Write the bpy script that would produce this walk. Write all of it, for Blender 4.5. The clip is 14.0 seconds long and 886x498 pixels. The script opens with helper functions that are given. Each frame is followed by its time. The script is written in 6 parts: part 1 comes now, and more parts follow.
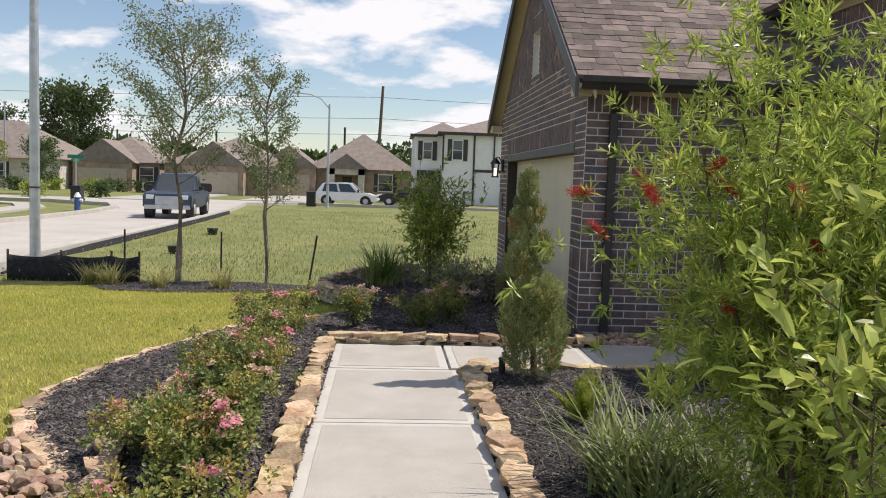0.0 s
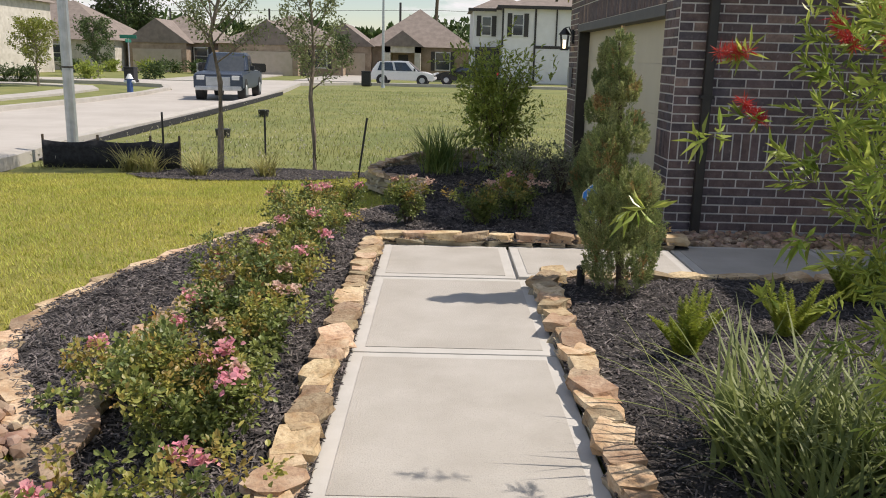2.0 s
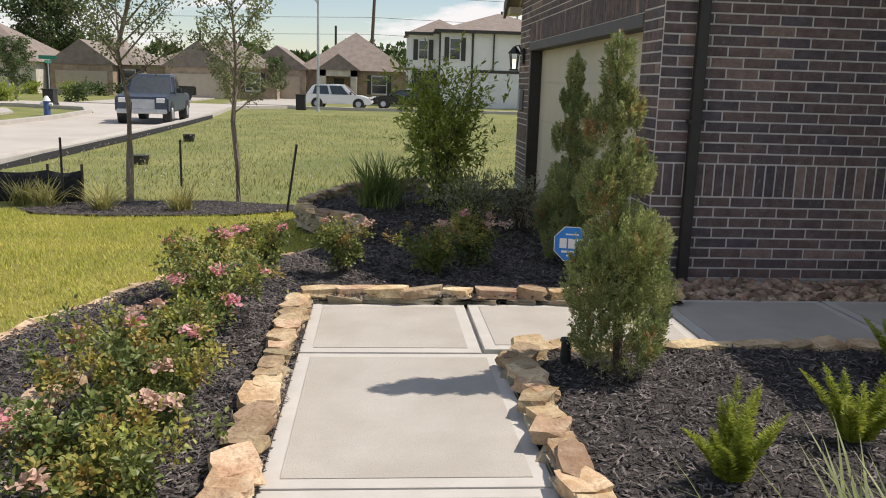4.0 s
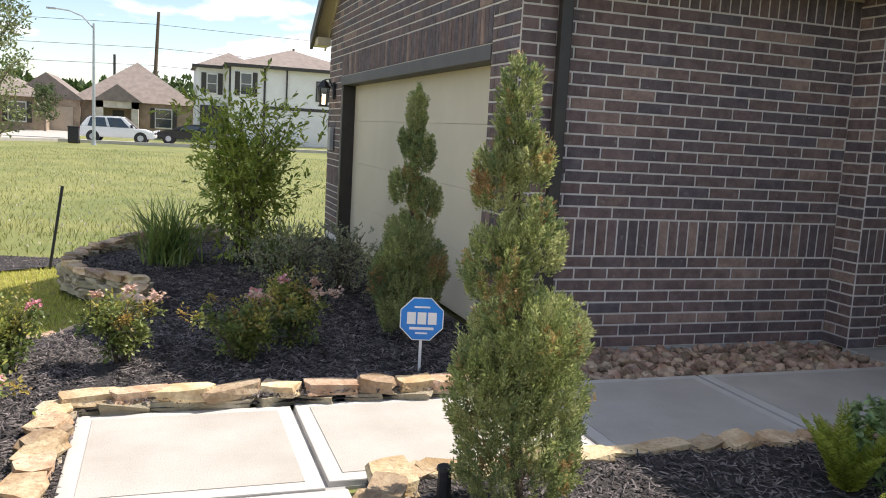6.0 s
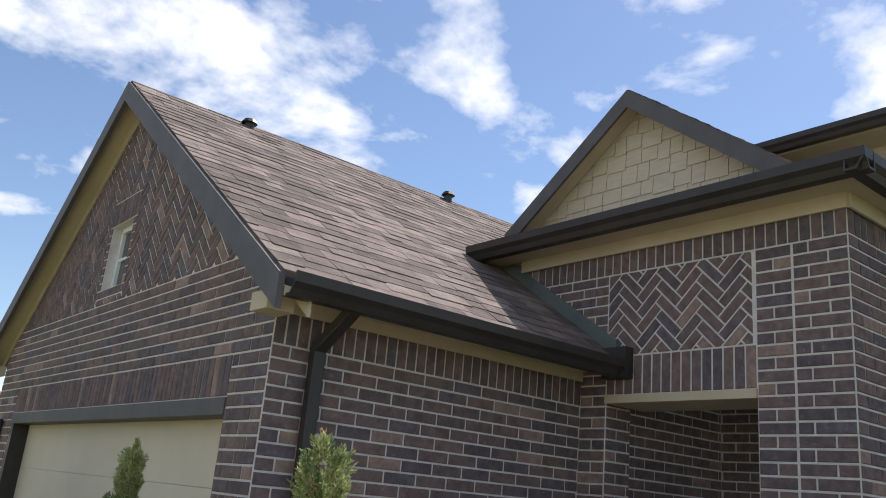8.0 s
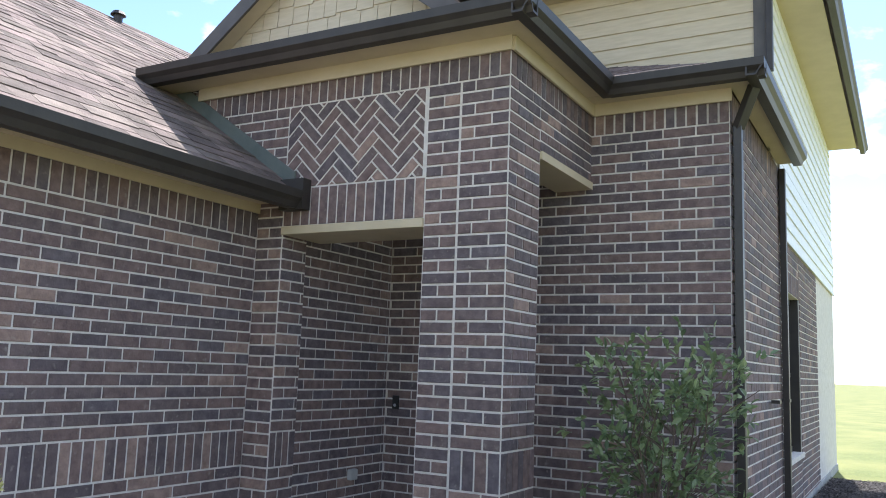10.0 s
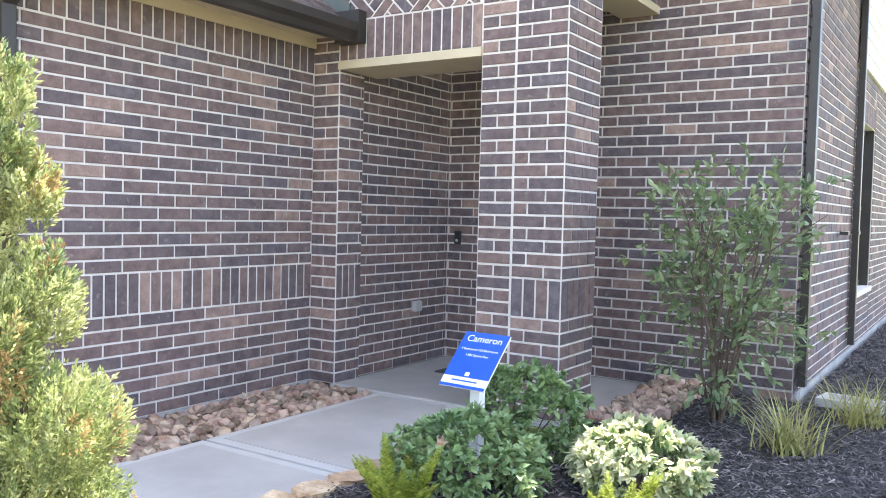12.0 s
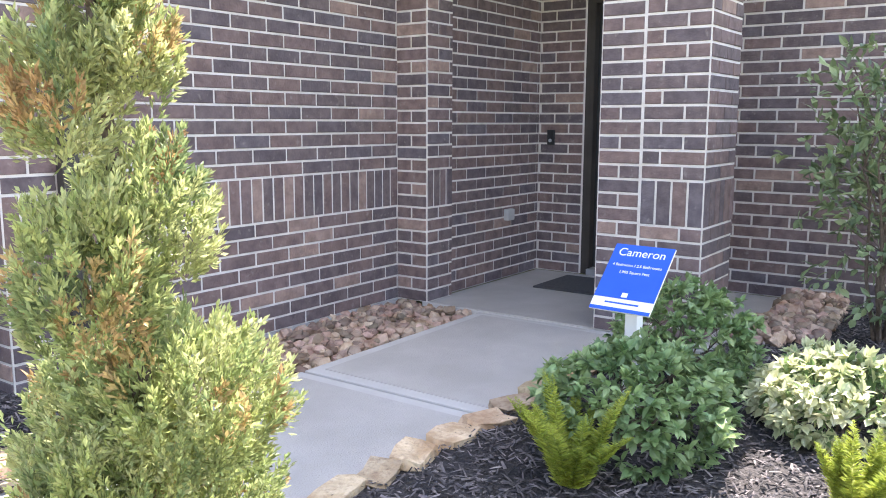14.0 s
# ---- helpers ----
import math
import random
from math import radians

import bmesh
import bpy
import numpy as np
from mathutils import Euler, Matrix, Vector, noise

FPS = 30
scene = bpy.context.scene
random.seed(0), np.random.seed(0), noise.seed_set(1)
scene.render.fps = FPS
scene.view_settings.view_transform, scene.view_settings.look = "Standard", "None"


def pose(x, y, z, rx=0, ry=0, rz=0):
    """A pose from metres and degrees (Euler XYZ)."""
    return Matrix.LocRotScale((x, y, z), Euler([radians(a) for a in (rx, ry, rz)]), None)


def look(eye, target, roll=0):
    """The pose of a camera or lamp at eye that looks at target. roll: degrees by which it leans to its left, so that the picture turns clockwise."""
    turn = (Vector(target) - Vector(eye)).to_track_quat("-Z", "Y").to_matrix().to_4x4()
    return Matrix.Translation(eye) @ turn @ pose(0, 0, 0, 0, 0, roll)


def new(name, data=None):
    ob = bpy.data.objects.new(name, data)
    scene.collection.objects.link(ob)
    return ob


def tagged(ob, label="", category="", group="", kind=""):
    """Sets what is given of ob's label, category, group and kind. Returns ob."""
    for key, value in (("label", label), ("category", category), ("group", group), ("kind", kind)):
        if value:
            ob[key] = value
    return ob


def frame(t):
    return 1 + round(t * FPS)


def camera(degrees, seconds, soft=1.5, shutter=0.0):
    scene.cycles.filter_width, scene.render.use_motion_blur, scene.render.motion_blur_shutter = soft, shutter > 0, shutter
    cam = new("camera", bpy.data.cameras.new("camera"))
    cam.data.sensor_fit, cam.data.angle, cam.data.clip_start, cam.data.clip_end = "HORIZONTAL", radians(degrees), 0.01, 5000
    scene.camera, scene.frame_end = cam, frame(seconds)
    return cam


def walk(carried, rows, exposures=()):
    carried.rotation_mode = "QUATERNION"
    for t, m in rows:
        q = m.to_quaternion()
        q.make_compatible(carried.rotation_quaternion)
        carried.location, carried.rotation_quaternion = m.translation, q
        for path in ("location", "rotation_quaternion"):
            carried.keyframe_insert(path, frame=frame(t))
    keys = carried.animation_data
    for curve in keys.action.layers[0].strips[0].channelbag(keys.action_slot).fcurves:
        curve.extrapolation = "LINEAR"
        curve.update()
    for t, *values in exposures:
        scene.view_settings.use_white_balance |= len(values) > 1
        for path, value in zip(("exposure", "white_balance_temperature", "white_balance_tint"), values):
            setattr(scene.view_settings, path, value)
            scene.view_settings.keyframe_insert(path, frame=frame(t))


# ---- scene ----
cam = camera(56.1, 14.0, soft=1.0)
PATH = [
    (0, (0.24, 0.213, 1.558), (0.382, 2.201, 1.396), 2.0),
    (0.5, (0.238, 0.448, 1.55), (0.404, 2.432, 1.354), 1.7),
    (1, (0.323, 0.74, 1.536), (0.454, 2.718, 1.268), 0.6),
    (1.5, (0.34, 1.057, 1.547), (0.368, 3.029, 1.213), 0.8),
    (2, (0.261, 1.365, 1.498), (0.271, 3.315, 1.05), 1.4),
    (2.5, (0.23, 1.718, 1.445), (0.154, 3.652, 0.942), 0.6),
    (3, (0.219, 2.04, 1.457), (0.174, 3.981, 0.98), 1.2),
    (3.2, (0.208, 2.159, 1.442), (0.266, 4.109, 1.0), 2.3),
    (5.3, (0.272, 3.54, 1.433), (0.461, 5.498, 1.071), 1.5),
    (5.5, (0.257, 3.655, 1.43), (0.454, 5.614, 1.079), 1.6),
    (6, (0.186, 3.926, 1.42), (0.826, 5.8, 1.142), 3.3),
    (6.5, (0.181, 4.183, 1.43), (0.979, 6.011, 1.272), 3.0),
    (7, (0.187, 4.395, 1.44), (1.001, 6.22, 1.534), 3.4),
    (7.5, (0.082, 4.532, 1.489), (1.043, 6.248, 1.851), 3.9),
    (8, (0.079, 4.577, 1.552), (1.27, 6.076, 2.129), 5.3),
    (8.5, (0.107, 4.557, 1.566), (1.51, 5.807, 2.251), 5.1),
    (9, (0.141, 4.572, 1.527), (1.725, 5.616, 2.158), 3.7),
    (9.2, (0.174, 4.576, 1.504), (1.813, 5.573, 2.069), 3.1),
    (11.3, (0.227, 4.56, 1.311), (1.913, 5.635, 1.293), 1.5),
    (11.5, (0.224, 4.561, 1.307), (1.906, 5.642, 1.268), 1.5),
    (12, (0.23, 4.569, 1.303), (1.901, 5.664, 1.218), 1.4),
    (12.5, (0.243, 4.6, 1.296), (1.903, 5.709, 1.179), 1.3),
    (13, (0.34, 4.764, 1.253), (1.963, 5.906, 1.004), 0.6),
    (13.5, (0.505, 5.042, 1.247), (2.112, 6.201, 0.977), 0.5),
    (14, (0.558, 5.362, 1.219), (2.17, 6.507, 0.914), 0.2),
]
walk(cam, [(t, look(eye, target, roll)) for t, eye, target, roll in PATH],
     exposures=[(0, 0.15, 6700, 14), (3, 0.05, 6900, 14), (5.3, 0.36, 6900, 14), (6, 0.72, 6700, 14), (6.5, 1.1, 6600, 13), (7, 1.05, 6500, 13), (8, 0.38, 6400, 13), (9, 0.38, 6000, 11), (9.2, 0.45, 6000, 11), (11.3, 2.55, 6250, 15), (12.5, 2.52, 6350, 16), (14, 2.45, 6450, 18)])

# light: high sun from ahead and right, bright sky with fair-weather clouds
SUN = Vector((0.55, 0.085, 0.83)).normalized()


def nodes(tree):
    tree.nodes.clear()
    return lambda kind, **kw: make_node(tree, kind, kw)


def make_node(tree, kind, kw):
    n = tree.nodes.new(kind)
    for k, v in kw.items():
        n.inputs[k.replace("_", " ")].default_value = v
    return n


def build_world():
    w = bpy.data.worlds.new("sky")
    scene.world = w
    w.use_nodes = True
    t = w.node_tree
    N = nodes(t)
    L = t.links.new
    out, bg, sky = N("ShaderNodeOutputWorld"), N("ShaderNodeBackground"), N("ShaderNodeTexSky")
    sky.sky_type, sky.sun_disc = "NISHITA", False
    sky.sun_elevation, sky.sun_rotation = math.asin(SUN.z), math.atan2(SUN.x, SUN.y)
    sky.air_density, sky.dust_density, sky.ozone_density = 1.0, 0.25, 1.8
    co = N("ShaderNodeTexCoord")
    sep = N("ShaderNodeSeparateXYZ")
    L(co.outputs["Generated"], sep.inputs[0])
    up = N("ShaderNodeMath")
    up.operation = "MAXIMUM"
    L(sep.outputs["Z"], up.inputs[0])
    up.inputs[1].default_value = 0.0
    add = N("ShaderNodeMath")
    add.operation = "ADD"
    add.inputs[1].default_value = 0.28
    L(up.outputs[0], add.inputs[0])
    div = N("ShaderNodeVectorMath")
    div.operation = "DIVIDE"
    comb = N("ShaderNodeCombineXYZ")
    for i in range(3):
        L(add.outputs[0], comb.inputs[i])
    L(co.outputs["Generated"], div.inputs[0])
    L(comb.outputs[0], div.inputs[1])
    mp = N("ShaderNodeMapping")
    mp.inputs["Location"].default_value = (3.1, 1.7, 0)
    mp.inputs["Scale"].default_value = (1.0, 1.0, 1.5)
    L(div.outputs[0], mp.inputs["Vector"])
    no = N("ShaderNodeTexNoise", Scale=3.0, Detail=9.0, Roughness=0.55, Distortion=0.15)
    L(mp.outputs[0], no.inputs["Vector"])
    ramp = N("ShaderNodeValToRGB")
    ramp.color_ramp.elements[0].position, ramp.color_ramp.elements[1].position = 0.50, 0.61
    L(no.outputs["Fac"], ramp.inputs[0])
    mix = N("ShaderNodeMixRGB")
    mix.inputs[2].default_value = (7.6, 7.8, 8.1, 1)
    L(ramp.outputs[0], mix.inputs[0])
    L(sky.outputs[0], mix.inputs[1])
    L(mix.outputs[0], bg.inputs[0])
    bg.inputs[1].default_value = 0.112
    L(bg.outputs[0], out.inputs[0])
    s = new("sun", bpy.data.lights.new("sun", "SUN"))
    s.data.energy, s.data.angle, s.data.color = 4.3, radians(0.6), (1, 0.95, 0.87)
    s.matrix_world = look(SUN * 60, (0, 0, 0))


build_world()


# ---- materials ----
def mat(name, a, b=None, scale=8.0, rough=0.8, metal=0.0, bump=0.0, bscale=60.0, detail=6.0, island=0.0, obj=0.0, thin=0.0, fine=None, spec=0.5, stretch=(1, 1, 1), lo=0.35, hi=0.65):
    m = bpy.data.materials.new(name)
    m.use_nodes = True
    t = m.node_tree
    N = nodes(t)
    L = t.links.new
    out, bs, co, mp = N("ShaderNodeOutputMaterial"), N("ShaderNodeBsdfPrincipled"), N("ShaderNodeTexCoord"), N("ShaderNodeMapping")
    geo = N("ShaderNodeNewGeometry")
    mp.inputs["Scale"].default_value = stretch
    L(geo.outputs["Position"], mp.inputs[0])
    no = N("ShaderNodeTexNoise", Scale=scale, Detail=detail, Roughness=0.6)
    L(mp.outputs[0], no.inputs["Vector"])
    ra = N("ShaderNodeValToRGB")
    ra.color_ramp.elements[0].position, ra.color_ramp.elements[1].position = lo, hi
    ra.color_ramp.elements[0].color, ra.color_ramp.elements[1].color = (*a, 1), (*(b or a), 1)
    L(no.outputs["Fac"], ra.inputs[0])
    col = ra.outputs[0]
    n2 = N("ShaderNodeTexNoise", Scale=bscale, Detail=4.0)
    L(mp.outputs[0], n2.inputs["Vector"])
    if fine:
        mx = N("ShaderNodeMixRGB")
        r2 = N("ShaderNodeValToRGB")
        r2.color_ramp.elements[0].position, r2.color_ramp.elements[1].position = 0.5, 0.72
        L(n2.outputs["Fac"], r2.inputs[0])
        L(r2.outputs[0], mx.inputs[0])
        L(col, mx.inputs[1])
        mx.inputs[2].default_value = (*fine, 1)
        col = mx.outputs[0]
    for amount, src in ((island, "Random Per Island"), (obj, "Random")):
        if amount:
            sock = geo.outputs[src] if src != "Random" else N("ShaderNodeObjectInfo").outputs["Random"]
            mr = N("ShaderNodeMapRange")
            mr.inputs["To Min"].default_value, mr.inputs["To Max"].default_value = 1 - amount, 1 + amount
            L(sock, mr.inputs["Value"])
            hs = N("ShaderNodeHueSaturation")
            h = N("ShaderNodeMapRange")
            h.inputs["To Min"].default_value, h.inputs["To Max"].default_value = 0.5 + 0.035 * amount, 0.5 - 0.035 * amount
            mul = N("ShaderNodeMath")
            mul.operation = "MULTIPLY"
            mul.inputs[1].default_value = 7.31
            fr = N("ShaderNodeMath")
            fr.operation = "FRACT"
            L(sock, mul.inputs[0])
            L(mul.outputs[0], fr.inputs[0])
            L(fr.outputs[0], h.inputs["Value"])
            L(h.outputs[0], hs.inputs["Hue"])
            L(mr.outputs[0], hs.inputs["Value"])
            L(col, hs.inputs["Color"])
            col = hs.outputs[0]
    L(col, bs.inputs["Base Color"])
    bs.inputs["Roughness"].default_value, bs.inputs["Metallic"].default_value = rough, metal
    bs.inputs["Specular IOR Level"].default_value = spec
    if bump:
        bu = N("ShaderNodeBump", Strength=bump, Distance=0.02)
        L(n2.outputs["Fac"], bu.inputs["Height"])
        L(bu.outputs[0], bs.inputs["Normal"])
    if thin:
        tr, ms = N("ShaderNodeBsdfTranslucent"), N("ShaderNodeMixShader", Fac=thin)
        L(col, tr.inputs[0])
        L(bs.outputs[0], ms.inputs[1])
        L(tr.outputs[0], ms.inputs[2])
        L(ms.outputs[0], out.inputs[0])
    else:
        L(bs.outputs[0], out.inputs[0])
    return m


def brick_material(name, source):
    """Dark brown brick with slate-blue, plum and tan-smeared pieces."""
    m = mat(name, (0.126, 0.095, 0.092), (0.208, 0.158, 0.150), scale=14, rough=0.85, bump=0.35, bscale=90)
    t = m.node_tree
    L = t.links.new
    bs = next(n for n in t.nodes if n.type == "BSDF_PRINCIPLED")
    base = bs.inputs["Base Color"].links[0].from_socket
    src = t.nodes.new("ShaderNodeObjectInfo").outputs["Random"] if source == "object" else t.nodes.new("ShaderNodeNewGeometry").outputs["Random Per Island"]
    ra = t.nodes.new("ShaderNodeValToRGB")
    ra.color_ramp.interpolation = "CONSTANT"
    cols = [(0, (0.85, 0.85, 0.88)), (0.25, (1.1, 1.0, 0.95)), (0.45, (1.0, 0.93, 0.92)), (0.6, (0.72, 0.75, 0.83)), (0.75, (1.08, 1.0, 1.0)), (0.86, (0.80, 0.88, 1.0)), (0.94, (1.75, 1.6, 1.4))]
    el = ra.color_ramp.elements
    el[0].position, el[0].color = 0, (*cols[0][1], 1)
    el[1].position, el[1].color = cols[1][0], (*cols[1][1], 1)
    for p, c in cols[2:]:
        e = el.new(p)
        e.color = (*c, 1)
    L(src, ra.inputs[0])
    mx = t.nodes.new("ShaderNodeMixRGB")
    mx.blend_type = "MULTIPLY"
    mx.inputs[0].default_value = 1
    L(base, mx.inputs[1])
    L(ra.outputs[0], mx.inputs[2])
    # pale mortar smears and kiln marks
    no = t.nodes.new("ShaderNodeTexNoise")
    no.inputs["Scale"].default_value, no.inputs["Detail"].default_value = 26, 7
    L(t.nodes.new("ShaderNodeNewGeometry").outputs["Position"], no.inputs["Vector"])
    r2 = t.nodes.new("ShaderNodeValToRGB")
    r2.color_ramp.elements[0].position, r2.color_ramp.elements[1].position = 0.62, 0.80
    r2.color_ramp.elements[1].color = (0.6, 0.6, 0.6, 1)
    L(no.outputs["Fac"], r2.inputs[0])
    m2 = t.nodes.new("ShaderNodeMixRGB")
    m2.inputs[2].default_value = (0.36, 0.32, 0.28, 1)
    L(r2.outputs[0], m2.inputs[0])
    L(mx.outputs[0], m2.inputs[1])
    L(m2.outputs[0], bs.inputs["Base Color"])
    return m


def glass(name):
    m = mat(name, (0.03, 0.04, 0.05), (0.05, 0.06, 0.07), rough=0.06, spec=0.9)
    return m


BRICK, BRICK_J = brick_material("brick", "object"), brick_material("brick_field", "island")
MORTAR = mat("mortar", (0.60, 0.56, 0.515), (0.73, 0.69, 0.645), scale=10, rough=0.95, bump=0.3, bscale=150)
CONCRETE = mat("concrete", (0.40, 0.372, 0.328), (0.485, 0.458, 0.414), scale=2.2, rough=0.9, bump=0.25, bscale=150, fine=(0.37, 0.343, 0.30))
CONCRETE_EDGE = mat("concrete_edge", (0.485, 0.464, 0.424), (0.54, 0.519, 0.48), scale=5, rough=0.8, bump=0.05, bscale=120)
FOUND = mat("foundation", (0.33, 0.33, 0.32), (0.45, 0.44, 0.42), scale=5, rough=0.95, bump=0.2)
ROADM = mat("road_concrete", (0.414, 0.378, 0.333), (0.495, 0.459, 0.414), scale=0.6, rough=0.9, bump=0.1, bscale=40, fine=(0.50, 0.47, 0.42))
STONE = mat("sandstone", (0.36, 0.225, 0.122), (0.60, 0.47, 0.315), scale=7, rough=0.9, bump=0.6, bscale=45, obj=0.42, fine=(0.36, 0.24, 0.15))
STONE_G = mat("grey_sandstone", (0.30, 0.25, 0.17), (0.46, 0.40, 0.29), scale=7, rough=0.9, bump=0.6, bscale=45, obj=0.25)
RIVER = mat("river_rock", (0.27, 0.16, 0.10), (0.44, 0.34, 0.26), scale=9, rough=0.8, bump=0.2, island=0.5)
MULCH = mat("mulch", (0.018, 0.016, 0.016), (0.066, 0.057, 0.054), scale=30, rough=0.95, bump=1.0, bscale=70, fine=(0.05, 0.042, 0.038))
CHIP = mat("mulch_chip", (0.030, 0.026, 0.027), (0.185, 0.160, 0.150), scale=12, rough=0.85, island=0.75, bump=0.3)
LAWN = mat("lawn_soil", (0.230, 0.216, 0.047), (0.338, 0.290, 0.068), scale=1.3, rough=0.95, bump=0.8, bscale=50, fine=(0.13, 0.14, 0.03))
BLADE = mat("lawn_blade", (0.36, 0.40, 0.065), (0.53, 0.50, 0.11), scale=1.1, rough=0.6, island=0.35, thin=0.4)
FIELD = mat("field_ground", (0.13, 0.155, 0.04), (0.24, 0.235, 0.075), scale=0.5, rough=0.95, bump=0.8, bscale=14, fine=(0.19, 0.21, 0.06))
FBLADE = mat("field_blade", (0.165, 0.20, 0.05), (0.31, 0.30, 0.105), scale=0.35, rough=0.6, island=0.45, thin=0.4)
WOOD_DARK = mat("dark_bronze_paint", (0.030, 0.025, 0.022), (0.042, 0.036, 0.031), scale=6, rough=0.45, bump=0.05)
TRIM_GREY = mat("grey_brown_trim", (0.085, 0.078, 0.075), (0.11, 0.10, 0.095), scale=4, rough=0.6, bump=0.05)
CREAM = mat("cream_paint", (0.52, 0.44, 0.30), (0.58, 0.495, 0.345), scale=3, rough=0.7, bump=0.04)
DOORP = mat("garage_door_paint", (0.66, 0.575, 0.43), (0.71, 0.625, 0.475), scale=1.5, rough=0.6, bump=0.05, bscale=200)
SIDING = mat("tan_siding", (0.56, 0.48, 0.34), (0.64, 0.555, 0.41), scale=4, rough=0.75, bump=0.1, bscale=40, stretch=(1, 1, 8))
SHINGLE = mat("roof_shingle", (0.145, 0.112, 0.098), (0.235, 0.183, 0.162), scale=5, rough=0.95, bump=0.5, bscale=160, island=0.42)
SHINGLE_O = mat("roof_shingle_piece", (0.115, 0.095, 0.08), (0.185, 0.155, 0.13), scale=5, rough=0.95, bump=0.5, bscale=160, obj=0.3)
FLASH = mat("green_flashing", (0.10, 0.12, 0.11), (0.14, 0.16, 0.145), scale=5, rough=0.5)
STEEL = mat("galvanised_steel", (0.40, 0.42, 0.44), (0.52, 0.54, 0.56), scale=5, rough=0.45, metal=0.7, bump=0.05)
BLACK = mat("black_plastic", (0.012, 0.012, 0.013), (0.03, 0.03, 0.032), scale=12, rough=0.6, bump=0.1)
FABRIC = mat("silt_fabric", (0.012, 0.012, 0.014), (0.035, 0.035, 0.04), scale=16, rough=0.85, bump=0.5, bscale=60)
# white for painted parts, also the lit look of the south siding
WHITE = mat("white_paint_and_lit_siding", (0.76, 0.76, 0.75), (0.82, 0.82, 0.81), scale=6, rough=0.5)
BLUE = mat("sign_blue", (0.015, 0.085, 0.50), (0.02, 0.10, 0.56), scale=3, rough=0.35)
BLUE_L = mat("octagon_blue", (0.01, 0.20, 0.62), (0.015, 0.23, 0.68), scale=3, rough=0.35)
BARK = mat("bark", (0.17, 0.135, 0.10), (0.30, 0.25, 0.20), scale=30, rough=0.95, bump=0.8, bscale=60, stretch=(1, 1, 0.3))
BARK_D = mat("dark_bark", (0.09, 0.065, 0.045), (0.16, 0.12, 0.09), scale=30, rough=0.95, bump=0.6)
GLASS = glass("window_glass")
ASPHALT = mat("rubber", (0.015, 0.015, 0.016), (0.03, 0.03, 0.03), rough=0.8)
MATM = mat("door_mat", (0.05, 0.05, 0.052), (0.085, 0.085, 0.085), scale=60, rough=0.95, bump=0.6)


def leaf(name, a, b, gloss=0.45, thin=0.35, var=0.35):
    return mat(name, a, b, scale=5, rough=gloss, island=var, thin=thin)


L_ROSE = leaf("rose_leaf", (0.12, 0.17, 0.05), (0.28, 0.31, 0.085))
L_ROSE2 = leaf("rose_young_leaf", (0.34, 0.20, 0.06), (0.36, 0.40, 0.09))
PETAL = leaf("rose_petal", (0.70, 0.24, 0.32), (0.84, 0.48, 0.48), 0.6, 0.3, 0.2)
PETAL_F = leaf("faded_petal", (0.58, 0.36, 0.28), (0.68, 0.50, 0.40), 0.7, 0.3, 0.2)
L_BOTTLE = leaf("bottlebrush_leaf", (0.22, 0.30, 0.055), (0.52, 0.57, 0.14), 0.32, 0.5)
RED = leaf("red_flower", (0.50, 0.035, 0.03), (0.60, 0.09, 0.06), 0.6, 0.3, 0.25)
L_JUN = leaf("juniper_leaf", (0.19, 0.25, 0.11), (0.40, 0.44, 0.16), 0.55, 0.4)
L_JUN_Y = leaf("sunny_juniper_leaf", (0.33, 0.36, 0.15), (0.48, 0.50, 0.23), 0.55, 0.4)
L_JUN_B = leaf("brown_juniper_leaf", (0.40, 0.24, 0.11), (0.48, 0.37, 0.16), 0.7, 0.35)
L_FERN = leaf("fern_leaf", (0.26, 0.32, 0.045), (0.46, 0.5, 0.085), 0.5, 0.4)
L_FLAX = leaf("flax_blade", (0.115, 0.15, 0.05), (0.28, 0.31, 0.10), 0.55, 0.3)
L_GRASS = leaf("clump_blade", (0.12, 0.18, 0.05), (0.29, 0.35, 0.10), 0.45, 0.3)
L_DRY = leaf("dry_blade", (0.286, 0.286, 0.091), (0.442, 0.403, 0.156), 0.6, 0.35)
L_BUSH = leaf("bush_leaf", (0.19, 0.26, 0.05), (0.45, 0.50, 0.11), 0.4, 0.45)
L_GREY = leaf("grey_shrub_leaf", (0.19, 0.22, 0.12), (0.36, 0.35, 0.21), 0.6, 0.3)
L_MOUND = leaf("pittosporum_leaf", (0.14, 0.23, 0.09), (0.32, 0.42, 0.18), 0.35, 0.3, 0.3)
L_VAR = leaf("variegated_leaf", (0.46, 0.50, 0.25), (0.70, 0.69, 0.45), 0.4, 0.3, 0.25)
L_WALL = leaf("wall_shrub_leaf", (0.12, 0.18, 0.085), (0.28, 0.34, 0.16), 0.35, 0.35)
L_TREE = leaf("tree_leaf", (0.13, 0.17, 0.07), (0.29, 0.32, 0.14), 0.5, 0.35)
L_FAR = leaf("far_leaf", (0.049, 0.084, 0.025), (0.105, 0.154, 0.042), 0.6, 0.2)
L_YEL = leaf("yellow_tree_leaf", (0.18, 0.22, 0.03), (0.30, 0.31, 0.06), 0.5, 0.35)


# ---- mesh helpers ----
def raw(name, verts, faces, material, parent=None, label="", smooth=False):
    me = bpy.data.meshes.new(name)
    me.from_pydata([tuple(v) for v in verts], [], faces)
    if smooth:
        me.shade_smooth()
    me.materials.append(material)
    ob = new(name, me)
    ob.parent = parent
    if label:
        tagged(ob, label)
    return ob


